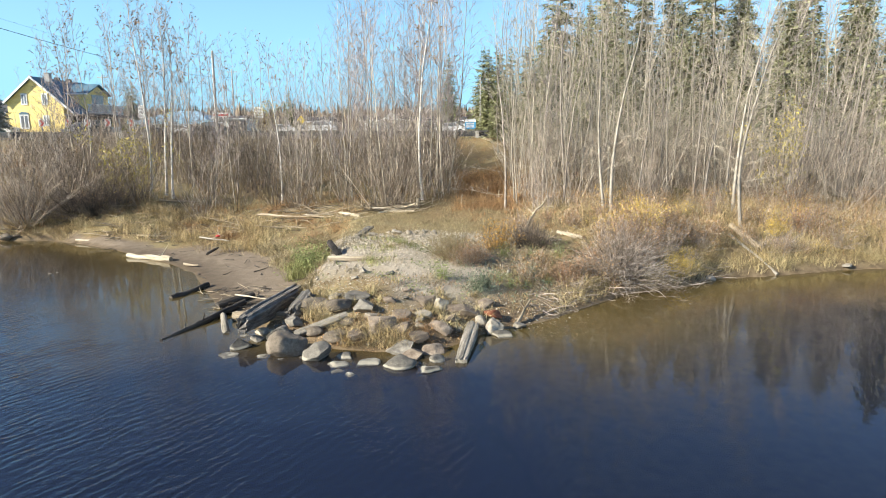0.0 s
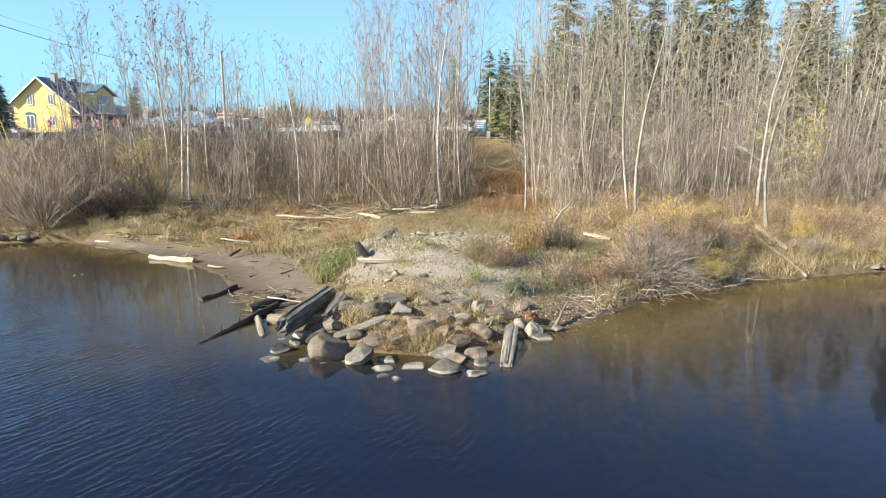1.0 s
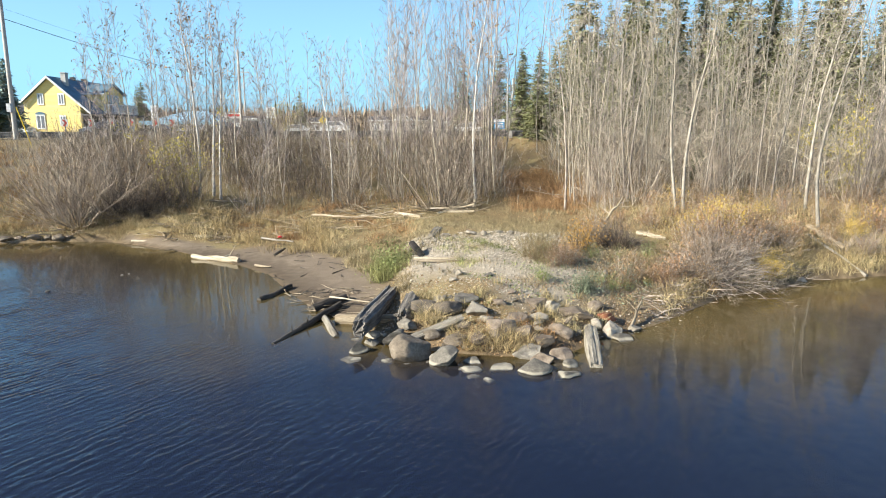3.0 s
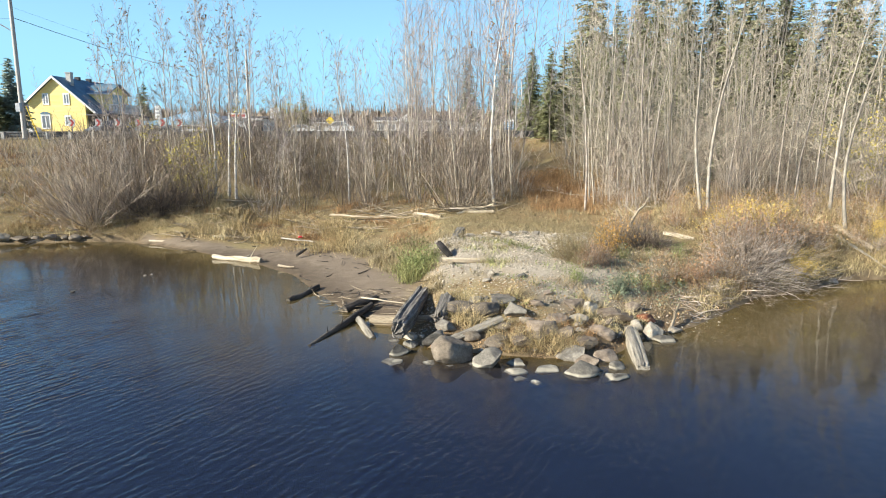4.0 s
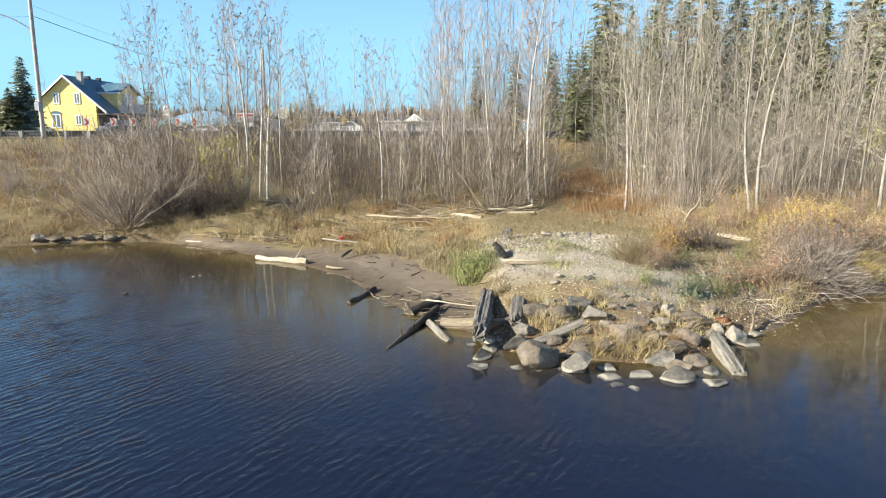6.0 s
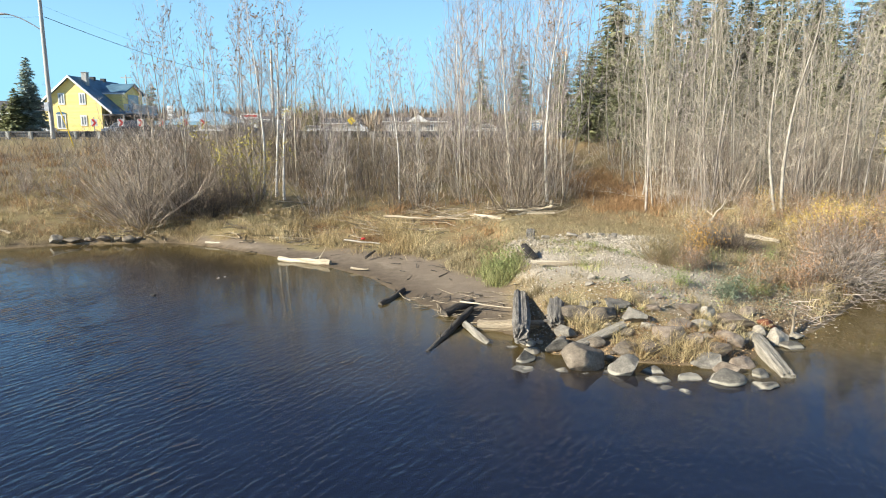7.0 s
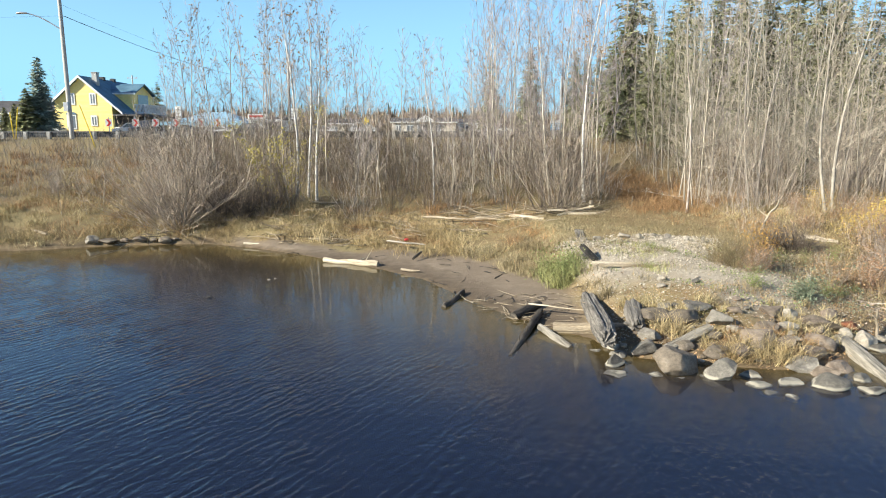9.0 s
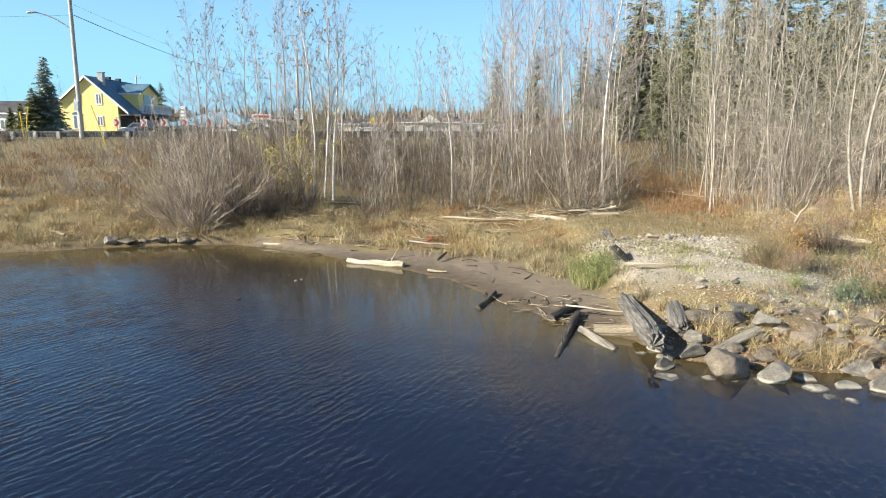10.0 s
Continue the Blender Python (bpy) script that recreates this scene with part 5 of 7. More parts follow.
tagged(part("weeds", speckle(45, 9000, -24, -3.6, 17.5, 30, 0.3, on_bank), GRASS_RUST), "brown withered weeds in the bank grass", "weeds", kind="stuff")
tagged(part("weeds", speckle(46, 7000, -5, 5, 20.3, 28, 0.18, lambda x, y: shore_distance(x, y) > 2), GRASS_OLIVE), "low weeds on the flat behind the gravel", "weeds", kind="stuff")
tagged(part("weeds", speckle(47, 9000, -24, 22, 27.5, 42, 0.5, lambda x, y: off_path(x, y)), LEAF_RUST), "withered leaves under the shrubs", "weeds", kind="stuff")
tagged(part("weeds", speckle(48, 4200, -3.6, 0.8, 11.7, 15.2, 0.05, lambda x, y: lumps(x, y, 2.6) > -0.3, 0.020), LEAF_RUST), "fallen leaves between the stones", "weeds", kind="stuff")
tagged(part("weeds", speckle(49, 1800, -3.0, 0.5, 13.5, 20.0, 0.12, lambda x, y: lumps(x, y, 1.8) > 0.35, 0.025), LEAF_GREEN), "small green weeds in the gravel", "weeds", kind="stuff")
tagged(part("weeds", speckle(50, 500, 0.2, 2.6, 14.2, 17.2, 0.35, lambda x, y: shore_distance(x, y) > 0.6, 0.03), LEAF_SAGE), "grey-green weeds on the side of the spit", "weeds", kind="stuff")

tagged(part("grass", grass_stuff(51, 2400, -4.6, -3.3, 16.9, 19.4, 0.15, 0.5, lambda x, y: ((x + 3.85) / 0.42) ** 2 + ((y - 17.75) / 0.85) ** 2 < 1, 0.12, 40, 0.005, 0.7), GRASS_GREEN), "fresh green grass tuft beside the gravel", "grass", kind="stuff")
tagged(part("grass", grass_stuff(52, 2400, -6.2, -3.2, 18.2, 21.5, 0.12, 0.4, lambda x, y: (shore_distance(x, y) > 2.2) & (lumps(x, y, 1.9) > 0.0), 0.14, 40, 0.0055, 0.9), GRASS_OLIVE), "olive grass tufts between sand and gravel", "grass", kind="stuff")
tagged(part("grass", grass_stuff(53, 2600, -2.6, 0.9, 15.5, 19.0, 0.06, 0.22, lambda x, y: lumps(x + 2, y, 2.4) > 0.4, 0.14, 40, 0.006, 0.6), GRASS_GREEN), "green grass patches in the gravel", "grass", kind="stuff")
tagged(part("grass", grass_stuff(54, 2200, -3.3, 1.0, 12.3, 14.6, 0.12, 0.34, lambda x, y: lumps(x, y + 1, 3.1) > 0.25, 0.05, 26, 0.0045, 0.9), GRASS_DRY), "straw tufts among the riprap", "grass", kind="stuff")

tagged(part("grass", grass_stuff(55, 13000, -19, -6.0, 20, 28.2, 0.24, 0.62, lambda x, y: (shore_distance(x, y) > np.interp(x, [-15, -12, -9], [0.7, 0.9, 1.7])) & (shore_distance(x, y) < 4.4) & (lumps(x, y, 1.4) > 0.05) & ((x < -7) | (shore_distance(x, y) > 2.6)), 0.17, 50, 0.0048, 0.85), GRASS_GOLD), "feathery golden grass tufts behind the beach", "grass", kind="stuff")
tagged(part("grass", grass_stuff(56, 5000, -19, -3.4, 21, 29, 0.12, 0.35, lambda x, y: (shore_distance(x, y) > 2.6) & (lumps(x, y, 1.4) < 0.1), 0.16, 40, 0.005, 1.0), GRASS_RUST), "rust-brown withered grass behind the beach", "grass", kind="stuff")
tagged(part("grass", grass_stuff(57, 1200, -2.6, -0.2, 11.8, 12.9, 0.08, 0.26, lambda x, y: lumps(x, y, 2.7) > -0.4, 0.06, 24, 0.004, 1.2), GRASS_RUST), "rust-brown dead grass between the boulders", "grass", kind="stuff")
tagged(part("grass", grass_stuff(58, 900, -3.7, -3.2, 14.6, 17.4, 0.08, 0.28, lambda x, y: lumps(x, y, 3.3) > -0.2, 0.08, 20, 0.005, 1.0), GRASS_OLIVE), "olive tufts along the old timber", "grass", kind="stuff")

tagged(part("grass", grass_stuff(59, 9000, 3.0, 18, 14.5, 24.5, 0.22, 0.55, lambda x, y: (shore_distance(x, y) > 0.25) & (shore_distance(x, y) < 6) & (lumps(x + 3, y, 1.5) > np.interp(x, [4, 9, 12], [0.3, 0.0, -0.5])), 0.16, 45, 0.005, 0.8), GRASS_GOLD), "tall golden grass among the bank bushes", "grass", kind="stuff")
tagged(part("grass", grass_stuff(64, 16000, -38, -16, 21.5, 40, 0.16, 0.45, lambda x, y: (shore_distance(x, y) > 0.6) & (lumps(x, y, 0.9) > -0.4), 0.2, 36, 0.007, 0.9), GRASS_RUST), "rust-brown withered grass on the slope below the road", "grass", kind="stuff")
tagged(part("grass", grass_stuff(60, 7000, -34, -14.5, 20, 28, 0.22, 0.5, lambda x, y: (shore_distance(x, y) > 0.02) & (shore_distance(x, y) < 1.6), 0.13, 45, 0.005, 1.2), GRASS_GOLD), "straw grass hanging over the lip of the bank", "grass", kind="stuff")
tagged(part("grass", grass_stuff(63, 9000, 2.4, 18, 13.5, 21.5, 0.12, 0.36, lambda x, y: (shore_distance(x, y) > 0.0) & (shore_distance(x, y) < 0.7), 0.12, 40, 0.0045, 1.4), GRASS_DRY), "dead straw drooping to the water", "grass", kind="stuff")

tagged(part("weeds", speckle(61, 2600, 1.0, 7.5, 13.2, 18.5, 0.12, lambda x, y: (shore_distance(x, y) > 0.02) & (shore_distance(x, y) < 1.4), 0.016), GRASS_RUST), "tan leaves and withered weeds at the water's edge", "weeds", kind="stuff")
tagged(part("weeds", speckle(62, 1500, 1.0, 7.5, 13.2, 18.5, 0.16, lambda x, y: (shore_distance(x, y) > 0.1) & (shore_distance(x, y) < 2.2), 0.016), LEAF_RED), "red-brown weeds at the water's edge", "weeds", kind="stuff")


# ---- stones, timbers and driftwood on the spit ----
def rock_mesh(name, seed, material, angular=0.5, detail=3):
    """A boulder of about one metre: a ball cut by random planes, roughened; its underside flattened."""
    rng = np.random.default_rng(seed)
    bm = bmesh.new()
    bmesh.ops.create_icosphere(bm, subdivisions=detail, radius=0.5)
    cuts = [(Vector(rng.normal(0, 1, 3)).normalized(), rng.uniform(0.30, 0.42) if angular < 0.4 else rng.uniform(0.17, 0.35)) for _ in range(int(6 + 5 * angular))]
    off = Vector(rng.uniform(-50, 50, 3))
    for v in bm.verts:
        p = v.co.copy()
        for n, d in cuts:
            over = p.dot(n) - d
            if over > 0:
                p -= n * over * (0.86 + 0.12 * angular)
        p += p.normalized() * (0.06 * noise.noise(p * 2.2 + off) + 0.03 * noise.noise(p * 6 + off) + 0.014 * noise.noise(p * 15 + off))
        v.co = p
    lo, hi = [min(v.co[k] for v in bm.verts) for k in range(3)], [max(v.co[k] for v in bm.verts) for k in range(3)]
    for v in bm.verts:
        v.co = Vector(((v.co[k] - lo[k]) / (hi[k] - lo[k]) - 0.5 for k in range(3)))
    me = bpy.data.meshes.new(name)
    bm.to_mesh(me)
    bm.free()
    me.polygons.foreach_set("use_smooth", [True] * len(me.polygons))
    me.materials.append(material)
    return me


ROCK_LOOK = [(STONE_GREY, "dark grey angular boulder", 0.9), (STONE_BROWN, "brown rounded boulder", 0.3), (STONE_PALE, "pale flat stone", 0.75), (STONE_PINK, "pinkish-brown boulder", 0.75), (STONE_RIM, "grey stone with a pale dried rim", 0.6)]
ROCK_COUNT = [0]


def boulder(x, y, wide, tall, look_of, where):
    """One boulder: centre, width, visible height and kind. It is sunk by a third."""
    ROCK_COUNT[0] += 1
    k = ROCK_COUNT[0]
    material, label, angular = ROCK_LOOK[look_of]
    ob = new("boulder", rock_mesh("boulder", 200 + k, material, angular, 4 if wide > 0.34 else 3 if wide > 0.2 else 2))
    z = max(lie(x, y), -0.04)
    full = tall * 1.35
    ob.matrix_basis = Matrix.Translation((x, y, z + tall - full / 2)) @ Matrix.Rotation(radians(k * 67 % 50 - 25), 4, "Z") @ Matrix.Diagonal((wide, wide * (0.75 + 0.3 * ((k * 37) % 10) / 10), full, 1))
    tagged(ob, f"{label} {where}", "boulder", "riprap boulders")
    return ob


for x, y, w, h, k in [(-4.03, 11.58, 0.40, 0.062, 4), (-3.92, 12.04, 0.40, 0.24, 4), (-4.10, 12.76, 0.30, 0.056, 4), (-2.98, 11.74, 0.76, 0.44, 1), (-3.33, 11.57, 0.32, 0.068, 4), (-3.03, 11.36, 0.21, 0.05, 4),
                      (-2.60, 11.45, 0.20, 0.062, 4), (-2.35, 11.40, 0.54, 0.336, 4), (-1.83, 11.52, 0.44, 0.124, 4), (-1.90, 11.06, 0.42, 0.093, 4), (-1.87, 10.79, 0.30, 0.05, 4), (-1.63, 10.56, 0.24, 0.074, 4)]:
    boulder(x, y, w, h, k, "in shallow water")
for x, y, w, h, k in [(-1.37, 11.16, 0.42, 0.105, 4), (-0.82, 11.06, 0.60, 0.24, 4), (-0.47, 11.16, 0.14, 0.062, 4), (-0.29, 10.81, 0.46, 0.124, 4), (-0.16, 11.25, 0.28, 0.161, 4), (0.98, 12.95, 0.40, 0.32, 2), (1.12, 12.7, 0.42, 0.149, 4),
                      (1.55, 13.3, 0.3, 0.12, 2), (0.72, 13.15, 0.25, 0.2, 2), (-3.75, 12.45, 0.3, 0.16, 0)]:
    boulder(x, y, w, h, k, "in shallow water")
for x, y, w, h, k in [(-3.32, 12.53, 0.48, 0.38, 0), (-3.76, 12.95, 0.33, 0.16, 2), (-2.75, 13.51, 0.58, 0.38, 1), (-2.26, 13.37, 0.56, 0.38, 1), (-1.67, 13.25, 0.45, 0.40, 0), (-1.89, 13.75, 0.51, 0.26, 0), (-1.25, 12.42, 0.62, 0.42, 3),
                      (-0.87, 12.32, 0.32, 0.30, 1), (-0.13, 13.71, 0.38, 0.32, 2), (-0.44, 13.71, 0.40, 0.30, 1), (0.36, 13.45, 0.75, 0.30, 1), (-0.11, 12.55, 0.46, 0.28, 3), (-0.87, 11.74, 0.53, 0.34, 0), (-0.51, 12.04, 0.38, 0.28, 1),
                      (-0.61, 11.49, 0.42, 0.28, 3), (-0.25, 11.72, 0.42, 0.28, 3)]:
    boulder(x, y, w * 1.05, h * 0.66, 3 if k == 1 and x > -1.4 else k, "in the riprap of the spit")
for x, y, w, h, k in [(0.87, 13.99, 0.32, 0.30, 1), (-2.14, 12.20, 0.46, 0.28, 1), (-1.70, 12.20, 0.42, 0.28, 3), (-3.07, 12.85, 0.43, 0.26, 0), (-2.62, 12.46, 0.38, 0.24, 1), (-2.0, 12.75, 0.35, 0.2, 1), (-1.5, 12.9, 0.3, 0.2, 2),
                      (-0.9, 12.9, 0.4, 0.24, 1), (-0.5, 13.0, 0.36, 0.22, 2), (0.05, 13.0, 0.36, 0.24, 1), (-2.45, 14.0, 0.3, 0.18, 2), (-1.2, 13.6, 0.3, 0.16, 1), (-3.2, 13.4, 0.4, 0.25, 0), (-1.32, 15.3, 0.24, 0.12, 0), (-2.15, 15.1, 0.2, 0.12, 2), (1.55, 16.0, 0.16, 0.30, 2)]:
    boulder(x, y, w * 1.05, h * 0.66, 3 if k == 1 and x > -1.4 else k, "in the riprap of the spit")
for x, y, w, h, k in [(-19.35, 24.45, 0.5, 0.24, 2), (-18.8, 24.55, 0.7, 0.14, 1), (-17.8, 24.8, 0.5, 0.16, 1), (-18.3, 24.7, 0.3, 0.12, 3), (-17.3, 24.85, 0.35, 0.12, 1), (-16.6, 24.95, 0.3, 0.1, 3), (11.9, 19.15, 0.36, 0.09, 2), (7.3, 17.75, 0.3, 0.12, 2), (-16.9, 24.85, 0.5, 0.2, 1)]:
    boulder(x, y, w, h, k, "at the waterline of the bank")


for x, y, w, h in [(-2.75, 20.1, 0.20, 0.09), (-2.3, 20.35, 0.26, 0.13), (-1.95, 20.0, 0.16, 0.08), (-1.55, 20.3, 0.32, 0.16), (-1.15, 20.15, 0.22, 0.12), (-0.7, 20.3, 0.18, 0.09), (-0.35, 20.0, 0.28, 0.14), (0.1, 19.8, 0.2, 0.12),
                   (0.5, 19.5, 0.26, 0.12), (0.75, 19.1, 0.18, 0.09), (-1.0, 19.4, 0.15, 0.07), (0.3, 18.8, 0.2, 0.08), (-0.2, 18.1, 0.17, 0.07), (-2.0, 15.55, 0.22, 0.13)]:
    boulder(x, y, w, h, 2, "in the broken stone of the gravel")


def log_geo(seed, length, r0, r1, sides=12, rough=0.10, crook=0.02, squash=1.0, taper_end=False):
    """A log along its own z axis, with an uneven skin and worn ends."""
    rng = np.random.default_rng(seed)
    n = max(6, int(length / 0.16))
    s = np.linspace(0, 1, n)
    p = np.column_stack([np.cumsum(rng.normal(0, crook * 0.3, n)), np.cumsum(rng.normal(0, crook * 0.3, n)), (s - 0.5) * length])
    p[:, :2] -= np.outer(s, p[-1, :2])
    r = r0 + (r1 - r0) * s
    r = r * (1 + 0.05 * np.sin(s * 9 + seed) + rng.normal(0, 0.03, n))
    r[0] *= 0.86
    r[-1] *= 0.25 if taper_end else 0.86
    g = Geo()
    g.tube(p, r, sides, True, squash, rough, rng)
    return g


def lay(p0, p1, spin=0.0):
    """The pose of a log whose ends are p0 and p1."""
    p0, p1 = Vector(p0), Vector(p1)
    return Matrix.Translation((p0 + p1) / 2) @ (p1 - p0).to_track_quat("Z", "Y").to_matrix().to_4x4() @ Matrix.Rotation(radians(spin), 4, "Z")


def log(name, label, material, p0, p1, r0, r1, seed, category="log", group="driftwood", stubs=(), **shape):
    """A log from p0 to p1; stubs: (share of the length, angle, length, radius) of broken branches."""
    length = (Vector(p1) - Vector(p0)).length
    ob = thing(name, label, category, group, lay(p0, p1))
    part("log_body", log_geo(seed, length, r0, r1, **shape), material, ob, smooth=True)
    rng = np.random.default_rng(seed + 1)
    for s, a, l, r in stubs:
        g = Geo()
        out = np.array([math.cos(radians(a)), math.sin(radians(a)), 0.35])
        base = np.array([0, 0, (s - 0.5) * length])
        g.tube(base + np.outer([0, 0.4, 0.8, 1], out * l) + rng.normal(0, 0.02 * l, (4, 3)), np.array([1, 0.8, 0.55, 0.3]) * r, 6)
        part("branch_stub", g, material, ob)
    return ob


def timber_geo(seed, length, wide, deep, rot=0.3):
    """A hewn beam along z whose corners are worn round, with deep cracks along the grain and a rotted near end (at -z)."""
    rng = np.random.default_rng(seed)
    n, k = max(14, int(length / 0.09)), 28
    s = np.linspace(0, 1, n)
    a = np.arange(k) * 2 * math.pi / k
    c, sn = np.cos(a), np.sin(a)
    form = 1 / (np.abs(c) ** 5 + np.abs(sn) ** 5) ** 0.2
    crack = 1 - 0.14 * (rng.uniform(size=k) < 0.3) * rng.uniform(0.4, 1, k)
    v = np.zeros((n, k, 3))
    for i in range(n):
        w = 1 + 0.04 * math.sin(7 * s[i] + seed) + rng.normal(0, 0.012)
        decay = 1 - rot * math.exp(-s[i] * 7) * rng.uniform(0.3, 1, k)
        v[i, :, 0] = form * c * wide / 2 * w * crack * decay
        v[i, :, 1] = form * sn * deep / 2 * w * crack * decay
        v[i, :, 2] = (s[i] - 0.5) * length + (rng.uniform(-0.12, 0.12, k) * rot if i in (0, n - 1) else 0)
    g = Geo()
    i, j = np.meshgrid(np.arange(n - 1), np.arange(k), indexing="ij")
    g.add(v, np.stack([i * k + j, i * k + (j + 1) % k, (i + 1) * k + (j + 1) % k, (i + 1) * k + j], -1).reshape(-1, 4))
    g.f.append([list(range(k))[::-1], [(n - 1) * k + q for q in range(k)]])
    return g


def timber(label, material, p0, p1, wide, deep, seed, spin=0.0, rot=0.3):
    ob = part("timber", timber_geo(seed, (Vector(p1) - Vector(p0)).length, wide, deep, rot), material)
    ob.matrix_basis = lay(p0, p1, spin)
    return tagged(ob, label, "timber", "old crib timbers")


timber("big weathered grey crib timber with a rotted end, over the water", WOOD_GREY, (-3.97, 12.3, 0.36), (-3.60, 15.6, 0.22), 0.34, 0.40, 301, 8, 0.5)
timber("weathered grey timber end buried in the gravel beside the big one", WOOD_GREY, (-3.2, 13.2, 0.30), (-3.05, 14.1, 0.46), 0.30, 0.34, 302, 14, 0.7)
timber("pale squared beam lying in the water under the big timber", WOOD_TAN, (-4.66, 13.95, 0.07), (-3.3, 13.7, 0.12), 0.20, 0.22, 303, 0, 0.12)
timber("silver-grey plank leaning over the boulders", WOOD_SILVER, (-2.95, 12.35, 0.16), (-2.0, 12.8, 0.42), 0.17, 0.11, 304, 20, 0.15)
timber("silver-grey timber sloping into the water between stones", WOOD_SILVER, (0.26, 11.15, -0.01), (0.56, 13.05, 0.11), 0.27, 0.22, 305, 10, 0.3)
timber("long pale squared beam half buried in the gravel", WOOD_PALE, (-3.15, 17.25, 0.76), (-1.5, 17.05, 0.765), 0.08, 0.08, 306, 0, 0.1)
timber("second squared beam half buried in the gravel", WOOD_TAN, (-3.05, 16.95, 0.77), (-1.7, 16.75, 0.775), 0.08, 0.08, 307, 0, 0.1)
timber("charred black butt of an old plank leaning by the gravel", CHAR, (-3.26, 18.05, 1.06), (-2.92, 17.75, 0.72), 0.17, 0.10, 308, 25, 0.35)
timber("dark weathered timber running back from the charred post", WOOD_GREY, (-3.10, 18.0, 0.70), (-2.55, 21.8, 0.86), 0.27, 0.20, 309, 0, 0.2)
log("log", "long sodden dark log with branch stubs, half afloat", WOOD_DARK, (-5.66, 12.5, -0.02), (-4.75, 15.05, 0.12), 0.052, 0.08, 311, stubs=((0.25, 80, 0.16, 0.02), (0.45, 100, 0.2, 0.022), (0.7, 60, 0.12, 0.02)))
log("log", "short thick sodden log lying on the beach edge", WOOD_DARK, (-5.35, 14.9, 0.04), (-4.7, 15.6, 0.14), 0.11, 0.10, 312)
log("log", "short grey-tan log slanting into the water", WOOD_SILVER, (-4.5, 12.95, -0.02), (-4.92, 14.0, 0.08), 0.08, 0.07, 313, rough=0.12, crook=0.015)
log("log", "dark log stranded at the waterline", WOOD_DARK, (-6.85, 15.85, 0.0), (-6.35, 17.1, 0.07), 0.085, 0.07, 314, rough=0.18, crook=0.05)
log("log", "bleached driftwood log with a forked end at the waterline", WOOD_PALE, (-10.55, 21.35, 0.05), (-8.78, 20.55, 0.08), 0.075, 0.10, 315, stubs=((0.62, 20, 0.36, 0.035), (0.97, -40, 0.2, 0.04), (0.75, 60, 0.5, 0.015)), rough=0.18, crook=0.05)
log("log", "bleached driftwood pole lying on the sand", WOOD_PALE, (-13.9, 24.35, 0.10), (-12.5, 23.95, 0.13), 0.055, 0.035, 316)
log("log", "short bleached stick on the sand", WOOD_PALE, (-11.6, 24.4, 0.25), (-10.9, 24.3, 0.27), 0.05, 0.04, 317)
log("log", "bleached driftwood trunk on the grass", WOOD_PALE, (-4.25, 26.2, 0.86), (-3.2, 24.6, 0.92), 0.10, 0.075, 318, stubs=((0.1, 90, 0.3, 0.03),))
log("log", "bleached trunk lying in the brush pile", WOOD_PALE, (-2.6, 25.3, 0.95), (-1.3, 26.4, 1.10), 0.09, 0.07, 319)
log("log", "bleached branch lying in the brush pile", WOOD_PALE, (-2.9, 25.8, 1.1), (-1.6, 25.9, 1.12), 0.05, 0.035, 320)
log("log", "thin bleached branch on the flat", WOOD_PALE, (-5.6, 25.9, 0.82), (-4.5, 25.9, 0.84), 0.045, 0.03, 321)
log("log", "stout bleached log in the brush pile", WOOD_PALE, (-2.2, 25.6, 1.0), (-1.2, 25.2, 1.06), 0.07, 0.05, 351)
log("log", "bleached limb leaning on the brush pile", WOOD_PALE, (-1.9, 26.2, 1.05), (-1.2, 25.6, 1.3), 0.045, 0.03, 352)
log("log", "bleached pole on the flat", WOOD_PALE, (-3.9, 25.2, 0.9), (-3.0, 25.5, 0.95), 0.04, 0.03, 353)
log("log", "grey branch on the flat", WOOD_TAN, (-7.6, 26.2, 0.80), (-4.6, 25.1, 0.86), 0.05, 0.03, 322, crook=0.06)
log("log", "white bleached log on the grass", WOOD_PALE, (3.38, 19.75, lie(3.38, 19.75) + 0.06), (4.0, 19.0, lie(4.0, 19.0) + 0.05), 0.062, 0.048, 323, stubs=((0.3, 60, 0.16, 0.02),), rough=0.16, crook=0.04)
log("log", "weathered trunk sloping down the bank", WOOD_TAN, (9.16, 20.95, 1.06), (9.36, 19.3, 0.62), 0.11, 0.09, 324, stubs=((0.3, 80, 0.3, 0.02),))
log("log", "grey split trunk resting against the bank, foot in water", WOOD_SILVER, (8.85, 20.3, 0.86), (9.42, 18.3, 0.02), 0.085, 0.06, 354)
log("log", "grey driftwood branch on the bank grass", WOOD_SILVER, (-8.7, 22.9, 0.42), (-7.4, 22.1, 0.42), 0.035, 0.025, 325)
log("log", "fallen grey trunk under the birches", WOOD_TAN, (-12.6, 28.2, 1.22), (-10.9, 28.6, 1.10), 0.045, 0.03, 326)
log("log", "driftwood pole at the foot of the bank", WOOD_TAN, (-22.2, 25.3, 0.5), (-20.9, 24.4, 0.42), 0.06, 0.045, 327)
log("log", "thin pale branch lying over the sodden log", WOOD_PALE, (-5.0, 15.15, 0.26), (-3.9, 14.7, 0.24), 0.022, 0.012, 328)
log("log", "broken grey limb leaning against the stones", WOOD_TAN, (1.5, 13.4, 0.04), (1.85, 14.0, 0.42), 0.035, 0.022, 329, stubs=((0.6, 40, 0.3, 0.012), (0.85, 200, 0.25, 0.01)), crook=0.05)
log("log", "dark slab of wood on the sand", WOOD_DARK, (-7.75, 20.9, 0.18), (-7.5, 21.3, 0.33), 0.045, 0.035, 330)
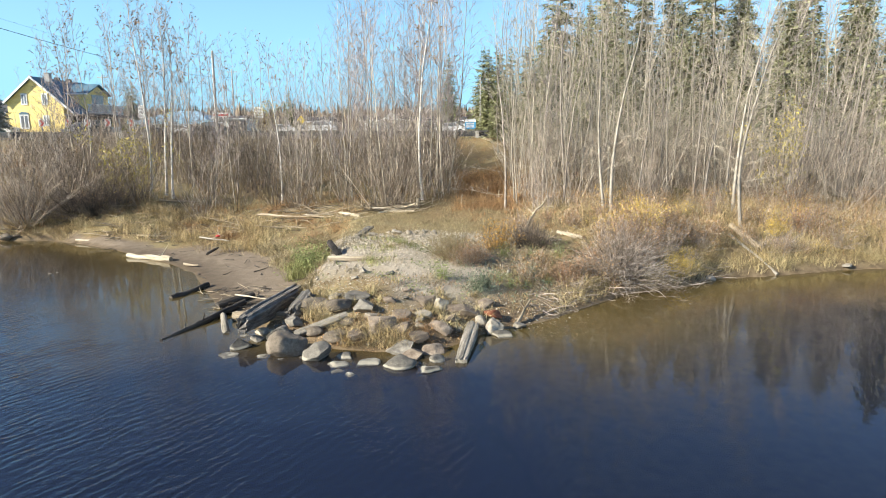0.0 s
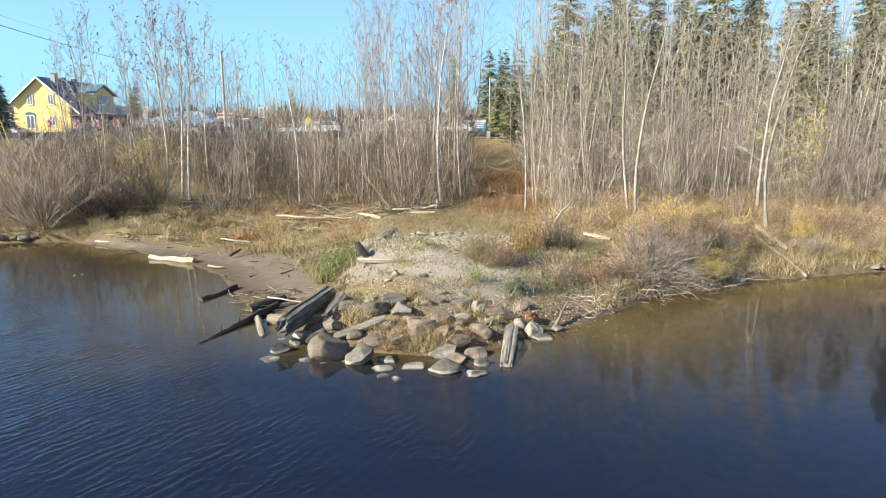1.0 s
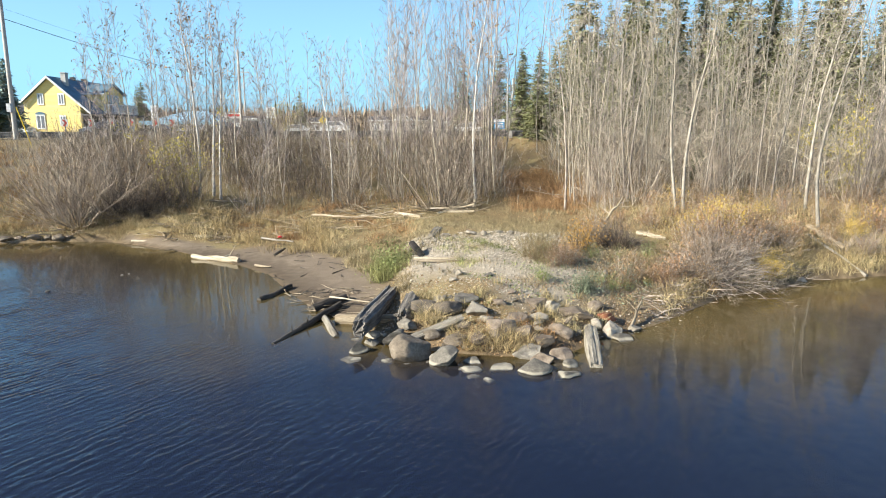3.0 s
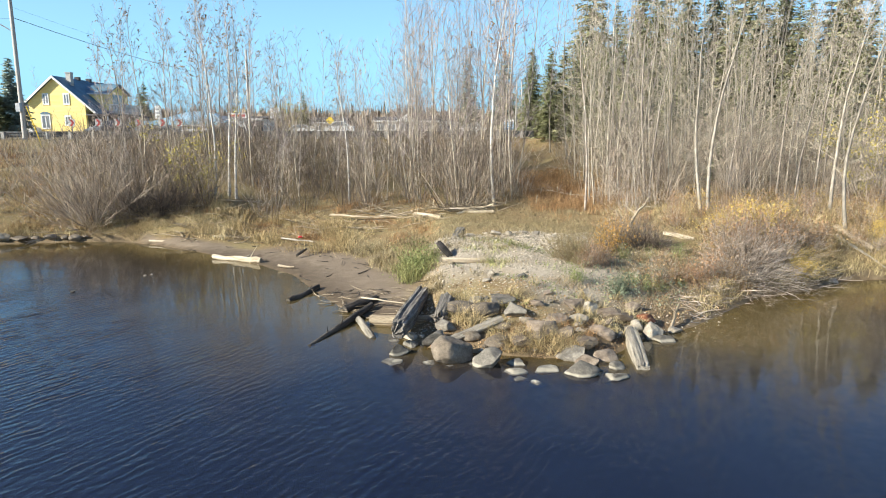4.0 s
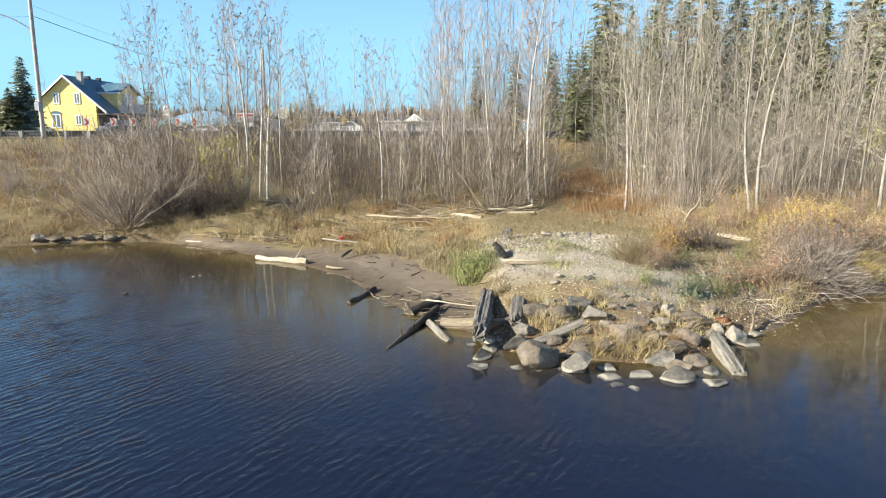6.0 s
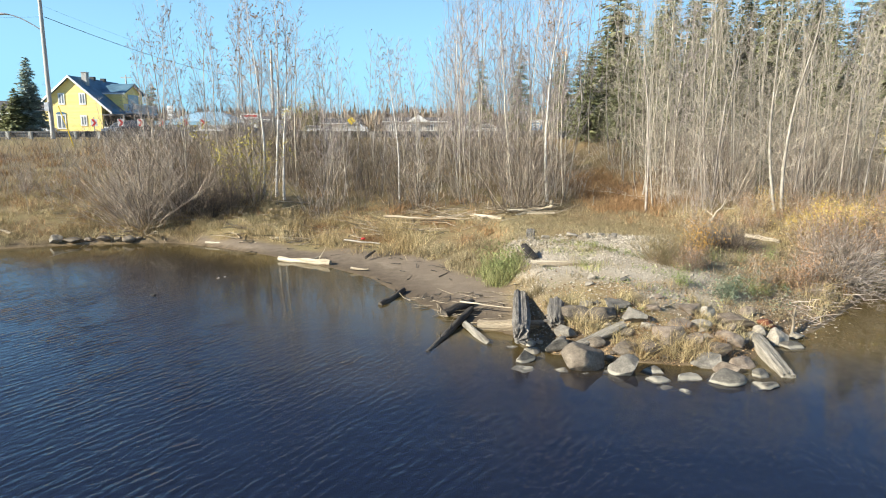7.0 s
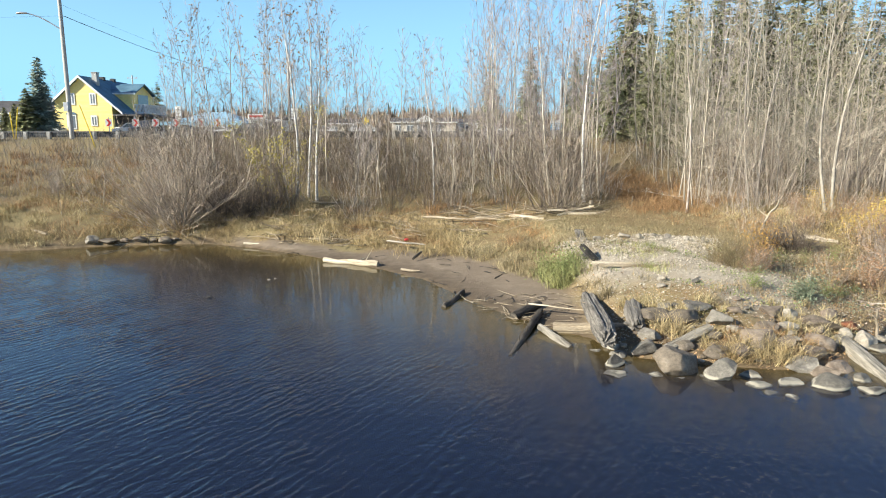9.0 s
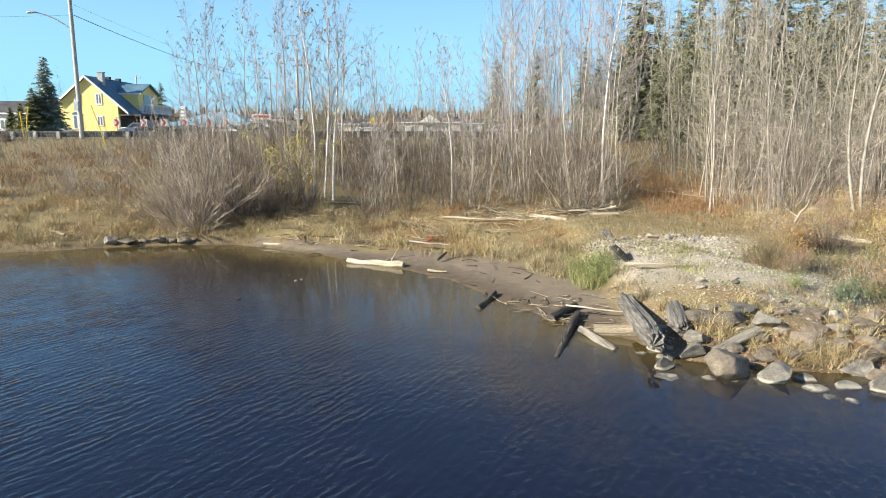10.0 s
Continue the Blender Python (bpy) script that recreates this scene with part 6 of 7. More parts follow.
log("log", "small tan branch on the sand", WOOD_TAN, (-8.05, 19.75, 0.10), (-7.5, 19.5, 0.11), 0.05, 0.02, 331, crook=0.05)
log("log", "dead pale bough reaching up from the bank", WOOD_PALE, (2.4, 20.2, 0.95), (3.2, 20.8, 2.0), 0.05, 0.02, 332, crook=0.08, stubs=((0.5, 30, 0.5, 0.02), (0.75, 200, 0.4, 0.015)))
log("stump", "beaver-cut pale stump standing in short grass", WOOD_PALE, (-1.15, 26.5, 0.98), (-1.12, 26.5, 1.42), 0.08, 0.07, 333, "stump", "")
for k, (x, y, u) in enumerate(scatter(41, 26, -22, 6, 27.0, 30, gap=0.7)):
    log("stump", "small pale cut sapling stump", WOOD_PALE, (x, y, lie(x, y) - 0.05), (x + 0.05, y, lie(x, y) + 0.2 + 0.25 * u), 0.025, 0.022, 340 + k, "stump", "cut sapling stumps", sides=7)

# Loose sticks on the beach and in the brush pile: nobody could count them.
rng = np.random.default_rng(51)


def sticks(n, x0, x1, y0, y1, lo, hi, r, steep, keep=None):
    g = Geo()
    for _ in range(n):
        x, y, a, l = rng.uniform(x0, x1), rng.uniform(y0, y1), rng.uniform(0, 6.28), rng.uniform(lo, hi)
        if shore_distance(np.array([x]), np.array([y]))[0] < -0.1 or (keep and not keep(x, y)):
            continue
        way = np.array([math.cos(a) * l, math.sin(a) * l, rng.uniform(0, steep) * l])
        base = np.array([x, y, max(lie(x, y), 0) + 0.02])
        g.tube(base + np.outer([0, 0.5, 1], way) + rng.normal(0, 0.04 * l, (3, 3)) * [[0], [1], [0.3]], np.array([1, 0.8, 0.4]) * r * rng.uniform(0.6, 1.4), 4, cap=False)
    return g


tagged(part("driftwood_sticks", sticks(110, -6.2, -3.4, 14.3, 16.6, 0.2, 0.7, 0.010, 0.12), WOOD_TAN), "litter of sticks washed up beside the timbers", "driftwood", kind="stuff")
tagged(part("driftwood_sticks", sticks(90, -14, -5, 16, 25.5, 0.2, 0.6, 0.012, 0.1, lambda x, y: shore_distance(np.array([x]), np.array([y]))[0] < 3), WOOD_DARK), "dark sticks scattered over the sand", "driftwood", kind="stuff")
tagged(part("driftwood_sticks", sticks(260, -13, -3.2, 23.6, 27.8, 0.4, 1.5, 0.016, 0.3), WOOD_TAN), "grey flood debris on the flat", "driftwood", kind="stuff")
tagged(part("driftwood_sticks", sticks(90, -3.2, -1.2, 25.6, 27.2, 0.5, 1.4, 0.016, 0.35), WOOD_TAN), "heap of grey branches", "driftwood", kind="stuff")
tagged(part("driftwood_sticks", sticks(620, 1.8, 7.8, 13.5, 18.6, 0.2, 0.65, 0.008, 0.4, lambda x, y: shore_distance(np.array([x]), np.array([y]))[0] < 1.2), TANGLE), "tangle of grey twigs hanging over the water", "driftwood", kind="stuff")
tagged(part("driftwood_sticks", sticks(70, -18, -13.5, 28, 29.8, 0.4, 1.3, 0.016, 0.4), WOOD_DARK), "dark fallen branches under the shrubs", "driftwood", kind="stuff")

# A rust-orange slab among the stones, and a red scrap in the flood debris.
ob = new("rusty_slab", rock_mesh("rusty_slab", 998, ORANGE, 0.9, 3))
ob.matrix_basis = Matrix.Translation((1.0, 13.45, lie(1.0, 13.45) + 0.12)) @ Matrix.Rotation(radians(14), 4, "Y") @ Matrix.Diagonal((0.42, 0.26, 0.16, 1))
tagged(ob, "rust-orange flaking slab caught between the stones", "debris")
ob = new("red_scrap", rock_mesh("red_scrap", 999, RED, 0.9, 2))
ob.matrix_basis = Matrix.Translation((-8.05, 22.9, 0.46)) @ Matrix.Diagonal((0.16, 0.08, 0.08, 1))
tagged(ob, "crumpled red scrap lying in the dry grass", "debris")

# Flotsam on the still water.
for x, y, size, mat, label in [(-12.53, 16.8, 0.16, WOOD_DARK, "small dark clump of flotsam afloat"), (-11.58, 18.75, 0.09, WOOD_PALE, "pale scrap of bark afloat"), (-11.45, 18.9, 0.07, WOOD_PALE, "pale scrap of bark afloat")]:
    ob = new("flotsam", rock_mesh("flotsam", 960 + int(size * 100), mat, 0.9, 2))
    ob.matrix_basis = Matrix.Translation((x, y, 0.012)) @ Matrix.Diagonal((size, size * 0.6, size * 0.5, 1))
    tagged(ob, label, "debris", "flotsam")

# Gravel: the near stones singly, the rest in one mesh.
GRAVEL_BED = thing("gravel_bed", "spread of pale broken stones and gravel on the spit", "gravel")
GRAVEL_BED["kind"] = "structure"
PEBBLES = [rock_mesh("stone", 400 + k, GRAVEL_ONE, 0.9, 1) for k in range(8)]


def gravel_density(x, y):
    return np.clip(ease(14.0, 18.2, y), 0.25, 1) * (1 - ease(20.0, 21.0, y + 0.4 * lumps(x, y, 2))) * (1 - 0.7 * ease(0.3, 1.4, x - (y - 17) * 0.12) - 0.3 * ease(1.6, 3.4, x)) * ease(-3.75, -3.35, x) * (0.55 + 0.45 * lumps(x, y, 2.3))


rng = np.random.default_rng(61)
count = 0
while count < 300:
    x, y = rng.uniform(-3.3, 1.6), rng.uniform(12.9, 20.6)
    if rng.uniform() > float(gravel_density(np.array(x), np.array(y))) + 0.08:
        continue
    s = rng.uniform(0.04, 0.10) * rng.uniform(0.7, 1.5 if y > 18.2 else 1.15)
    ob = new("stone", PEBBLES[count % 8])
    ob.parent = GRAVEL_BED
    ob.matrix_basis = Matrix.Translation((x, y, lie(x, y) + s * 0.16)) @ Matrix.Rotation(rng.uniform(0, 6.28), 4, "Z") @ Matrix.Rotation(rng.uniform(-0.5, 0.5), 4, "X") @ Matrix.Diagonal((s, s * 0.8, s * 0.45, 1))
    count += 1
n = 60000
x, y = rng.uniform(-3.75, 3.4, n), rng.uniform(12.6, 20.9, n)
ok = rng.uniform(size=n) < gravel_density(x, y) + 0.06
x, y = x[ok], y[ok]
n = len(x)
s = rng.uniform(0.008, 0.030, n) * rng.uniform(0.6, 1.3, n) * (1 + 0.5 * ease(17.5, 18.5, y))
octa = np.array([(1, 0, 0), (0, 1, 0), (-1, 0, 0), (0, -1, 0), (0, 0, 0.5)], float)
v = octa[None] * rng.uniform(0.5, 1.4, (n, 5, 1)) + rng.normal(0, 0.2, (n, 5, 3))
v = v * s[:, None, None] + np.stack([x, y, height(x, y) + s * 0.3], -1)[:, None]
faces = np.array([[0, 1, 4], [1, 2, 4], [2, 3, 4], [3, 0, 4]])
g = Geo()
g.add(v, (np.arange(n)[:, None, None] * 5 + faces[None]).reshape(-1, 3))
tagged(part("small_stones", g, GRAVEL, GRAVEL_BED), "small broken stones and gravel", kind="stuff")

# Fallen leaves and bits of bark.
n = 9000
x, y = rng.uniform(-20, 12, n), rng.uniform(11.5, 30, n)
d = shore_distance(x, y)
ok = (d > 0.15) & ((x > -3.6) | (d > 2.2)) & (rng.uniform(size=n) < 0.7)
g = leaf_cards(np.stack([x, y, height(x, y) + 0.02], -1)[ok], 0.024, 63, 0.004)
tagged(part("leaf_litter", g, LEAF_RUST), "fallen brown leaves", "leaves", kind="stuff")

# Small rubble packed between the boulders.
rng = np.random.default_rng(71)
for k in range(60):
    x, y = rng.uniform(-3.7, 0.9), rng.uniform(11.65, 14.4)
    d = float(shore_distance(np.array([x]), np.array([y]))[0])
    if 0.02 < d < 2.2:
        s = rng.uniform(0.09, 0.24)
        boulder(x, y, s, s * rng.uniform(0.25, 0.5), int(rng.integers(0, 4)), "wedged in the riprap")


# ---- the road and the village behind it ----
def pole(x, y, tall, r, label, lamp=False):
    z = lie(x, y) - 0.2
    ob = thing("utility_pole", label, "utility pole", "utility poles", Matrix.Translation((x, y, z)))
    g = Geo()
    g.tube([(0, 0, 0), (0, 0, tall * 0.5), (0, 0, tall)], [r, r * 0.85, r * 0.68], 12)
    part("pole_shaft", g, POLE_WOOD, ob, smooth=True)
    g = Geo()
    g.box((-0.9, -0.05, tall - 0.55), (0.9, 0.05, tall - 0.43))
    part("crossarm", g, POLE_WOOD, ob)
    for k in (-0.75, 0, 0.75):
        g = Geo()
        g.tube([(k, 0, tall - 0.43), (k, 0, tall - 0.36), (k, 0, tall - 0.26)], [0.03, 0.05, 0.03], 8)
        part("insulator", g, CONCRETE, ob)
    if lamp:
        arm = Geo()
        s = np.linspace(0, 1, 9)
        arm.tube(np.column_stack([-0.1 - 1.85 * s, -0.3 * s, 7.1 + 0.9 * np.sin(s * 1.4)]), np.full(9, 0.035), 7)
        part("lamp_arm", arm, STEEL, ob, smooth=True)
        head = Geo()
        head.tube([(-1.85, -0.29, 7.98), (-2.0, -0.31, 8.01), (-2.3, -0.34, 8.01), (-2.5, -0.37, 7.98), (-2.57, -0.38, 7.96)], [0.05, 0.10, 0.14, 0.10, 0.03], 10, squash=0.55)
        part("lamp_head", head, STEEL, ob, "grey cobra-head street lamp", True)
        g = Geo()
        g.box((-0.14, -0.42, 2.0), (0.14, -0.16, 2.55))
        part("meter_box", g, STEEL, ob)
    return ob


pole(-30.9, 44.75, 12.6, 0.145, "grey wooden utility pole with a street lamp arm, at the roadside", True)
pole(-36.0, 114, 11.0, 0.15, "wooden utility pole beyond the village")
for x, y, tall, r in [(-19.2, 56, 7.0, 0.12), (2.9, 56, 4.8, 0.07), (3.5, 57.5, 4.8, 0.07)]:
    g = Geo()
    g.tube([(0, 0, -0.3), (0, 0, tall * 0.5), (0, 0, tall)], [r, r * 0.9, r * 0.75], 10)
    g.tube([(0, 0, tall), (0, 0, tall + 0.05), (0, 0, tall + 0.1)], [r * 0.8, r * 0.85, r * 0.3], 10)
    ob = part("roadside_post", g, POLE_WOOD, smooth=True)
    ob.location = (x, y, lie(x, y))
    tagged(ob, "plain grey wooden post standing by the road", "post", "roadside posts")
pole(-60.0, 118, 10.5, 0.15, "wooden utility pole beyond the village")


def cable(p0, p1, sag, r, label):
    s = np.linspace(0, 1, 24)
    p = np.outer(1 - s, p0) + np.outer(s, p1)
    p[:, 2] -= sag * 4 * s * (1 - s)
    g = Geo()
    g.tube(p, np.full(24, r), 5)
    tagged(part("overhead_cable", g, BLACK), label, "cable", "overhead cables")


cable((-30.75, 44.8, 11.35), (-36, 114, 13.3), 0.9, 0.02, "black overhead cable between the utility poles")
cable((-30.75, 44.8, 12.0), (-36, 114, 14.1), 0.8, 0.006, "thin overhead wire between the utility poles")
cable((-31.0, 44.8, 11.35), (-75, 40, 12.0), 0.7, 0.006, "thin overhead wire along the road")

# Guard rail: one continuous beam on short concrete posts.
rail = thing("guard_rail", "dark steel guard rail on pale concrete posts beside the road", "guard rail", at=Matrix.Translation((0, 45.65, ROAD_Z)))
g = Geo()
for z0, z1, dy in ((0.12, 0.24, 0.0), (0.24, 0.33, -0.05), (0.33, 0.42, 0.0), (0.42, 0.52, -0.05)):
    g.box((-70, dy - 0.02, z0), (3.0, dy + 0.02, z1 + 0.004))
part("rail_beam", g, RAIL_STEEL, rail)
me = Geo().box((-0.11, 0.03, -0.4), (0.11, 0.22, 0.50)).mesh("rail_post", CONCRETE)
for k in range(48):
    ob = new("rail_post", me)
    ob.parent, ob.location = rail, (-69.3 + k * 1.52, -0.30 if k % 2 else -0.28, 0)


def chevron_sign(x, y, turn):
    ob = thing("chevron_sign", "red and white chevron road sign on a post", "road sign", "chevron signs", Matrix.Translation((x, y, lie(x, y))) @ Matrix.Rotation(radians(turn), 4, "Z"))
    part("sign_post", Geo().box((-0.03, 0.02, -0.2), (0.03, 0.07, 1.75)), STEEL, ob)
    part("sign_plate", Geo().box((-0.25, -0.01, 1.0), (0.25, 0.015, 1.6)), WHITE, ob)
    g = Geo()
    for lo, hi in ((1.02, 1.30), (1.30, 1.58)):
        a, b = (lo, hi) if lo < 1.1 else (hi, lo)
        g.prism([(-0.2, -0.016, a), (0.0, -0.016, a), (0.2, -0.016, b), (0.0, -0.016, b)] if lo < 1.1 else [(0.0, -0.016, b), (0.2, -0.016, b), (0.0, -0.016, a), (-0.2, -0.016, a)], (0, 0.004, 0))
    part("chevron_mark", g, RED, ob)
    return ob


for x, y in [(-34.5, 57.0), (-32.3, 57.1), (-30.7, 57.2), (-29.0, 57.3), (-27.0, 57.4), (-25.6, 57.5)]:
    chevron_sign(x, y, 12)

# Board sign, plain stripes for its writing.
ob = thing("information_sign", "blue and white information board on two posts", "road sign", at=Matrix.Translation((1.95, 52.5, lie(1.95, 52.5))))
for x in (-0.28, 0.28):
    part("sign_post", Geo().box((x - 0.04, 0, -0.2), (x + 0.04, 0.06, 1.5)), POLE_WOOD, ob)
part("sign_plate", Geo().box((-0.42, -0.03, 0.65), (0.42, -0.004, 1.4)), BLUE, ob)
for z in (0.78, 0.92, 1.06):
    part("sign_bar", Geo().box((-0.34, -0.036, z), (0.30, -0.031, z + 0.07)), WHITE, ob)
part("sign_head", Geo().box((-0.42, -0.038, 1.2), (0.42, -0.031, 1.395)), WHITE, ob)
ob = thing("warning_sign", "yellow diamond warning sign on a post", "road sign", at=Matrix.Translation((-14.05, 65, 3.7)))
part("sign_post", Geo().box((-0.03, 0.01, -0.2), (0.03, 0.06, 1.9)), STEEL, ob)
part("sign_plate", Geo().prism([(0, 0, 1.15), (0.42, 0, 1.57), (0, 0, 1.99), (-0.42, 0, 1.57)], (0, 0.012, 0)), YELLOW_SIGN, ob)
for x, y, dx, l in [(-33.6, 43.2, 0.35, 2.0), (-33.75, 43.3, -0.1, 1.7), (-27.2, 40.5, -0.75, 2.4)]:
    g = Geo()
    g.tube([(0, 0, -0.2), (dx * 0.5, 0, l * 0.5), (dx, 0, l)], [0.03, 0.03, 0.03], 8)
    ob = part("marker_stake", g, YELLOW_SIGN)
    ob.location = (x, y, lie(x, y))
    tagged(ob, "yellow plastic guy-wire marker on the embankment", "marker", "yellow markers")


def window(parent, x, y, z0, z1, wide, panes=2, arched=False):
    """A white-framed window on a wall that faces -y."""
    w = part("window", Geo().box((x - wide / 2, y - 0.06, z0), (x + wide / 2, y - 0.02, z1)), WHITE, parent)
    each = (wide - 0.14) / panes
    for k in range(panes):
        a = x - wide / 2 + 0.07 + k * each
        part("pane", Geo().box((a + 0.07, y - 0.075, z0 + 0.16), (a + each - 0.07, y - 0.062, z1 - 0.16)), PANE, w)
    if arched:
        g = Geo()
        arc = [(x + wide * 0.55 * math.cos(t), y - 0.10, z1 + 0.28 * math.sin(t)) for t in np.linspace(0, math.pi, 9)]
        g.prism(arc, (0, 0.09, 0))
        part("awning", g, ROOF_BLUE, w)
    return w


def yellow_house():
    X0, X1, XR, XE = -50.15, -43.75, -47.06, -42.45
    ZB, ZR, ZL, ZE, Y0, Y1 = 3.7, 10.35, 7.7, 6.3, 76.7, 87.7
    ob = thing("yellow_house", "two-storey yellow house with a blue-grey roof, white trim, dormer and porch", "house", at=Matrix.Translation((0, 0, 0)))
    right_at = lambda x: ZR - (ZR - ZE) * (x - XR) / (XE - XR)
    left_at = lambda x: ZR - (ZR - ZL) * (XR - x) / (XR - X0)
    part("wall", Geo().prism([(X0, Y0, ZB), (X1, Y0, ZB), (X1, Y0, right_at(X1) - 0.05), (XR, Y0, ZR - 0.06), (X0, Y0, ZL - 0.05)], (0, Y1 - Y0, 0)), YELLOW, ob)
    t = 0.16
    part("roof", Geo().prism([(XE, Y0 - 0.35, ZE), (XR, Y0 - 0.35, ZR), (XR, Y0 - 0.35, ZR + t), (XE - 0.05, Y0 - 0.35, ZE + t)], (0, Y1 - Y0 + 0.7, 0)), ROOF_BLUE, ob)
    part("roof", Geo().prism([(XR, Y0 - 0.35, ZR), (X0 - 0.35, Y0 - 0.35, left_at(X0 - 0.35)), (X0 - 0.4, Y0 - 0.35, left_at(X0 - 0.35) + t), (XR, Y0 - 0.35, ZR + t)], (0, Y1 - Y0 + 0.7, 0)), ROOF_BLUE, ob)
    for xa, za, xb, zb in ((XE, ZE, XR, ZR), (XR, ZR, X0 - 0.38, left_at(X0 - 0.38))):
        part("bargeboard", Geo().prism([(xa, Y0 - 0.40, za - 0.10), (xb, Y0 - 0.40, zb - 0.10), (xb, Y0 - 0.40, zb + t + 0.02), (xa, Y0 - 0.40, za + t + 0.02)], (0, 0.045, 0)), WHITE, ob)
    window(ob, -48.15, Y0, 7.3, 8.6, 0.72)
    window(ob, -45.8, Y0, 7.3, 8.6, 0.72)
    window(ob, -45.82, Y0, 4.95, 6.15, 0.72)
    window(ob, -48.35, Y0, 4.6, 6.25, 1.05, 2, True)
    chimney = part("chimney", Geo().box((-46.5, 78.2, 9.4), (-45.95, 78.8, 10.95)), CONCRETE, ob)
    part("chimney_cap", Geo().box((-46.56, 78.14, 10.95), (-45.89, 78.86, 11.03)), CONCRETE, chimney)
    for y in (81.5, 84.0):
        part("roof_vent", Geo().box((XR - 0.25, y, ZR), (XR + 0.25, y + 0.5, ZR + 0.42)), ROOF_DARK, ob)
    # dormer, its gable towards +x, with a balcony
    d0, d1, dz, dx = 80.0, 85.2, 8.75, -42.85
    part("dormer_wall", Geo().prism([(dx, d0, 6.7), (dx, d1, 6.7), (dx, d1, dz), (dx, (d0 + d1) / 2, dz + 1.15), (dx, d0, dz)], (-3.4, 0, 0)), YELLOW, ob)
    for ya, yb in ((d0 - 0.25, (d0 + d1) / 2), (d1 + 0.25, (d0 + d1) / 2)):
        part("dormer_roof", Geo().prism([(dx + 0.4, ya, dz - 0.08), (dx + 0.4, yb, dz + 1.12), (dx + 0.4, yb, dz + 1.27), (dx + 0.4, ya, dz + 0.07)], (-4.2, 0, 0)), ROOF_BLUE, ob)
    part("dormer_fascia", Geo().box((dx - 2.6, d0 - 0.28, dz - 0.12), (dx + 0.4, d0 - 0.25, dz + 0.06)), WHITE, ob)
    part("balcony_door", Geo().box((dx, 81.3, 6.8), (dx + 0.04, 84.0, 8.7)), PANE, ob)
    part("balcony_floor", Geo().box((dx, d0, 6.45), (XE + 0.9, d1 + 1.2, 6.6)), WHITE, ob)
    rail = part("balcony_rail", Geo().box((dx + 0.1, d0, 7.45), (XE + 0.9, d0 + 0.06, 7.53)).box((XE + 0.84, d0, 7.45), (XE + 0.9, d1 + 1.2, 7.53)), WHITE, ob)
    me = Geo().box((-0.04, -0.02, 6.6), (0.04, 0.02, 7.45)).mesh("baluster", WHITE)
    for k in range(9):
        b = new("baluster", me)
        b.parent, b.location = rail, (dx + 0.18 + k * 0.16, d0 + 0.03, 0)
    for k in range(26):
        b = new("baluster", me)
        b.parent, b.location = rail, (XE + 0.87, d0 + 0.12 + k * 0.24, 0)
    # porch under the low eave
    part("porch_floor", Geo().box((X1, Y0, 3.7), (XE + 1.2, Y1, 4.0)), CONCRETE, ob)
    part("porch_wall", Geo().box((X1 + 0.004, Y0 + 0.4, 4.0), (X1 + 0.03, Y1 - 0.2, 6.3)), ROOF_DARK, ob)
    part("porch_roof", Geo().box((X1 + 0.1, Y0 - 0.2, 6.12), (XE + 1.3, Y1 + 0.3, 6.26)), ROOF_DARK, ob)
    for k in range(5):
        part("porch_post", Geo().box((XE + 1.0, Y0 + 0.1 + k * 2.6, 4.0), (XE + 1.12, Y0 + 0.22 + k * 2.6, 6.12)), WHITE, ob)
    part("porch_rail", Geo().box((X1 + 0.1, Y0 + 0.02, 4.75), (XE + 1.1, Y0 + 0.08, 4.85)).box((X1 + 0.1, Y0 + 0.03, 4.05), (XE + 1.1, Y0 + 0.06, 4.72)), WHITE, ob)
    part("porch_rail", Geo().box((XE + 1.04, Y0 + 0.1, 4.1), (XE + 1.08, Y1 - 3, 4.85)), WHITE, ob)
    return ob


yellow_house()


def plain_house(name, label, x0, x1, y0, y1, zb, ze, zr, wall, roof, ridge="x", windows=(), hip=0.0):
    """A simple gabled or hipped building; windows: (x, z0, z1, width) on the wall that faces -y."""
    ob = thing(name, label, "building")
    part("wall", Geo().box((x0, y0, zb - 0.3), (x1, y1, ze)), wall, ob)
    o, ym, xm = 0.35, (y0 + y1) / 2, (x0 + x1) / 2
    g = Geo()
    if ridge == "x":
        g.add([(x0 - o, y0 - o, ze), (x1 + o, y0 - o, ze), (x1 + o, y1 + o, ze), (x0 - o, y1 + o, ze), (x0 - o + hip, ym, zr), (x1 + o - hip, ym, zr)], [[0, 1, 5, 4], [2, 3, 4, 5]])
        g.f.append([[1, 2, 5], [3, 0, 4], [0, 3, 2, 1]])
    else:
        g.add([(x0 - o, y0 - o, ze), (x1 + o, y0 - o, ze), (x1 + o, y1 + o, ze), (x0 - o, y1 + o, ze), (xm, y0 - o, zr), (xm, y1 + o, zr)], [[1, 2, 5, 4], [3, 0, 4, 5]])
        g.f.append([[0, 1, 4], [2, 3, 5], [0, 3, 2, 1]])
    part("roof", g, roof, ob)
    part("fascia", Geo().box((x0 - o, y0 - o - 0.04, ze - 0.16), (x1 + o, y0 - o, ze + 0.02)), WHITE, ob)
    for x, z0, z1, w in windows:
        window(ob, x, y0, z0, z1, w)
    return ob


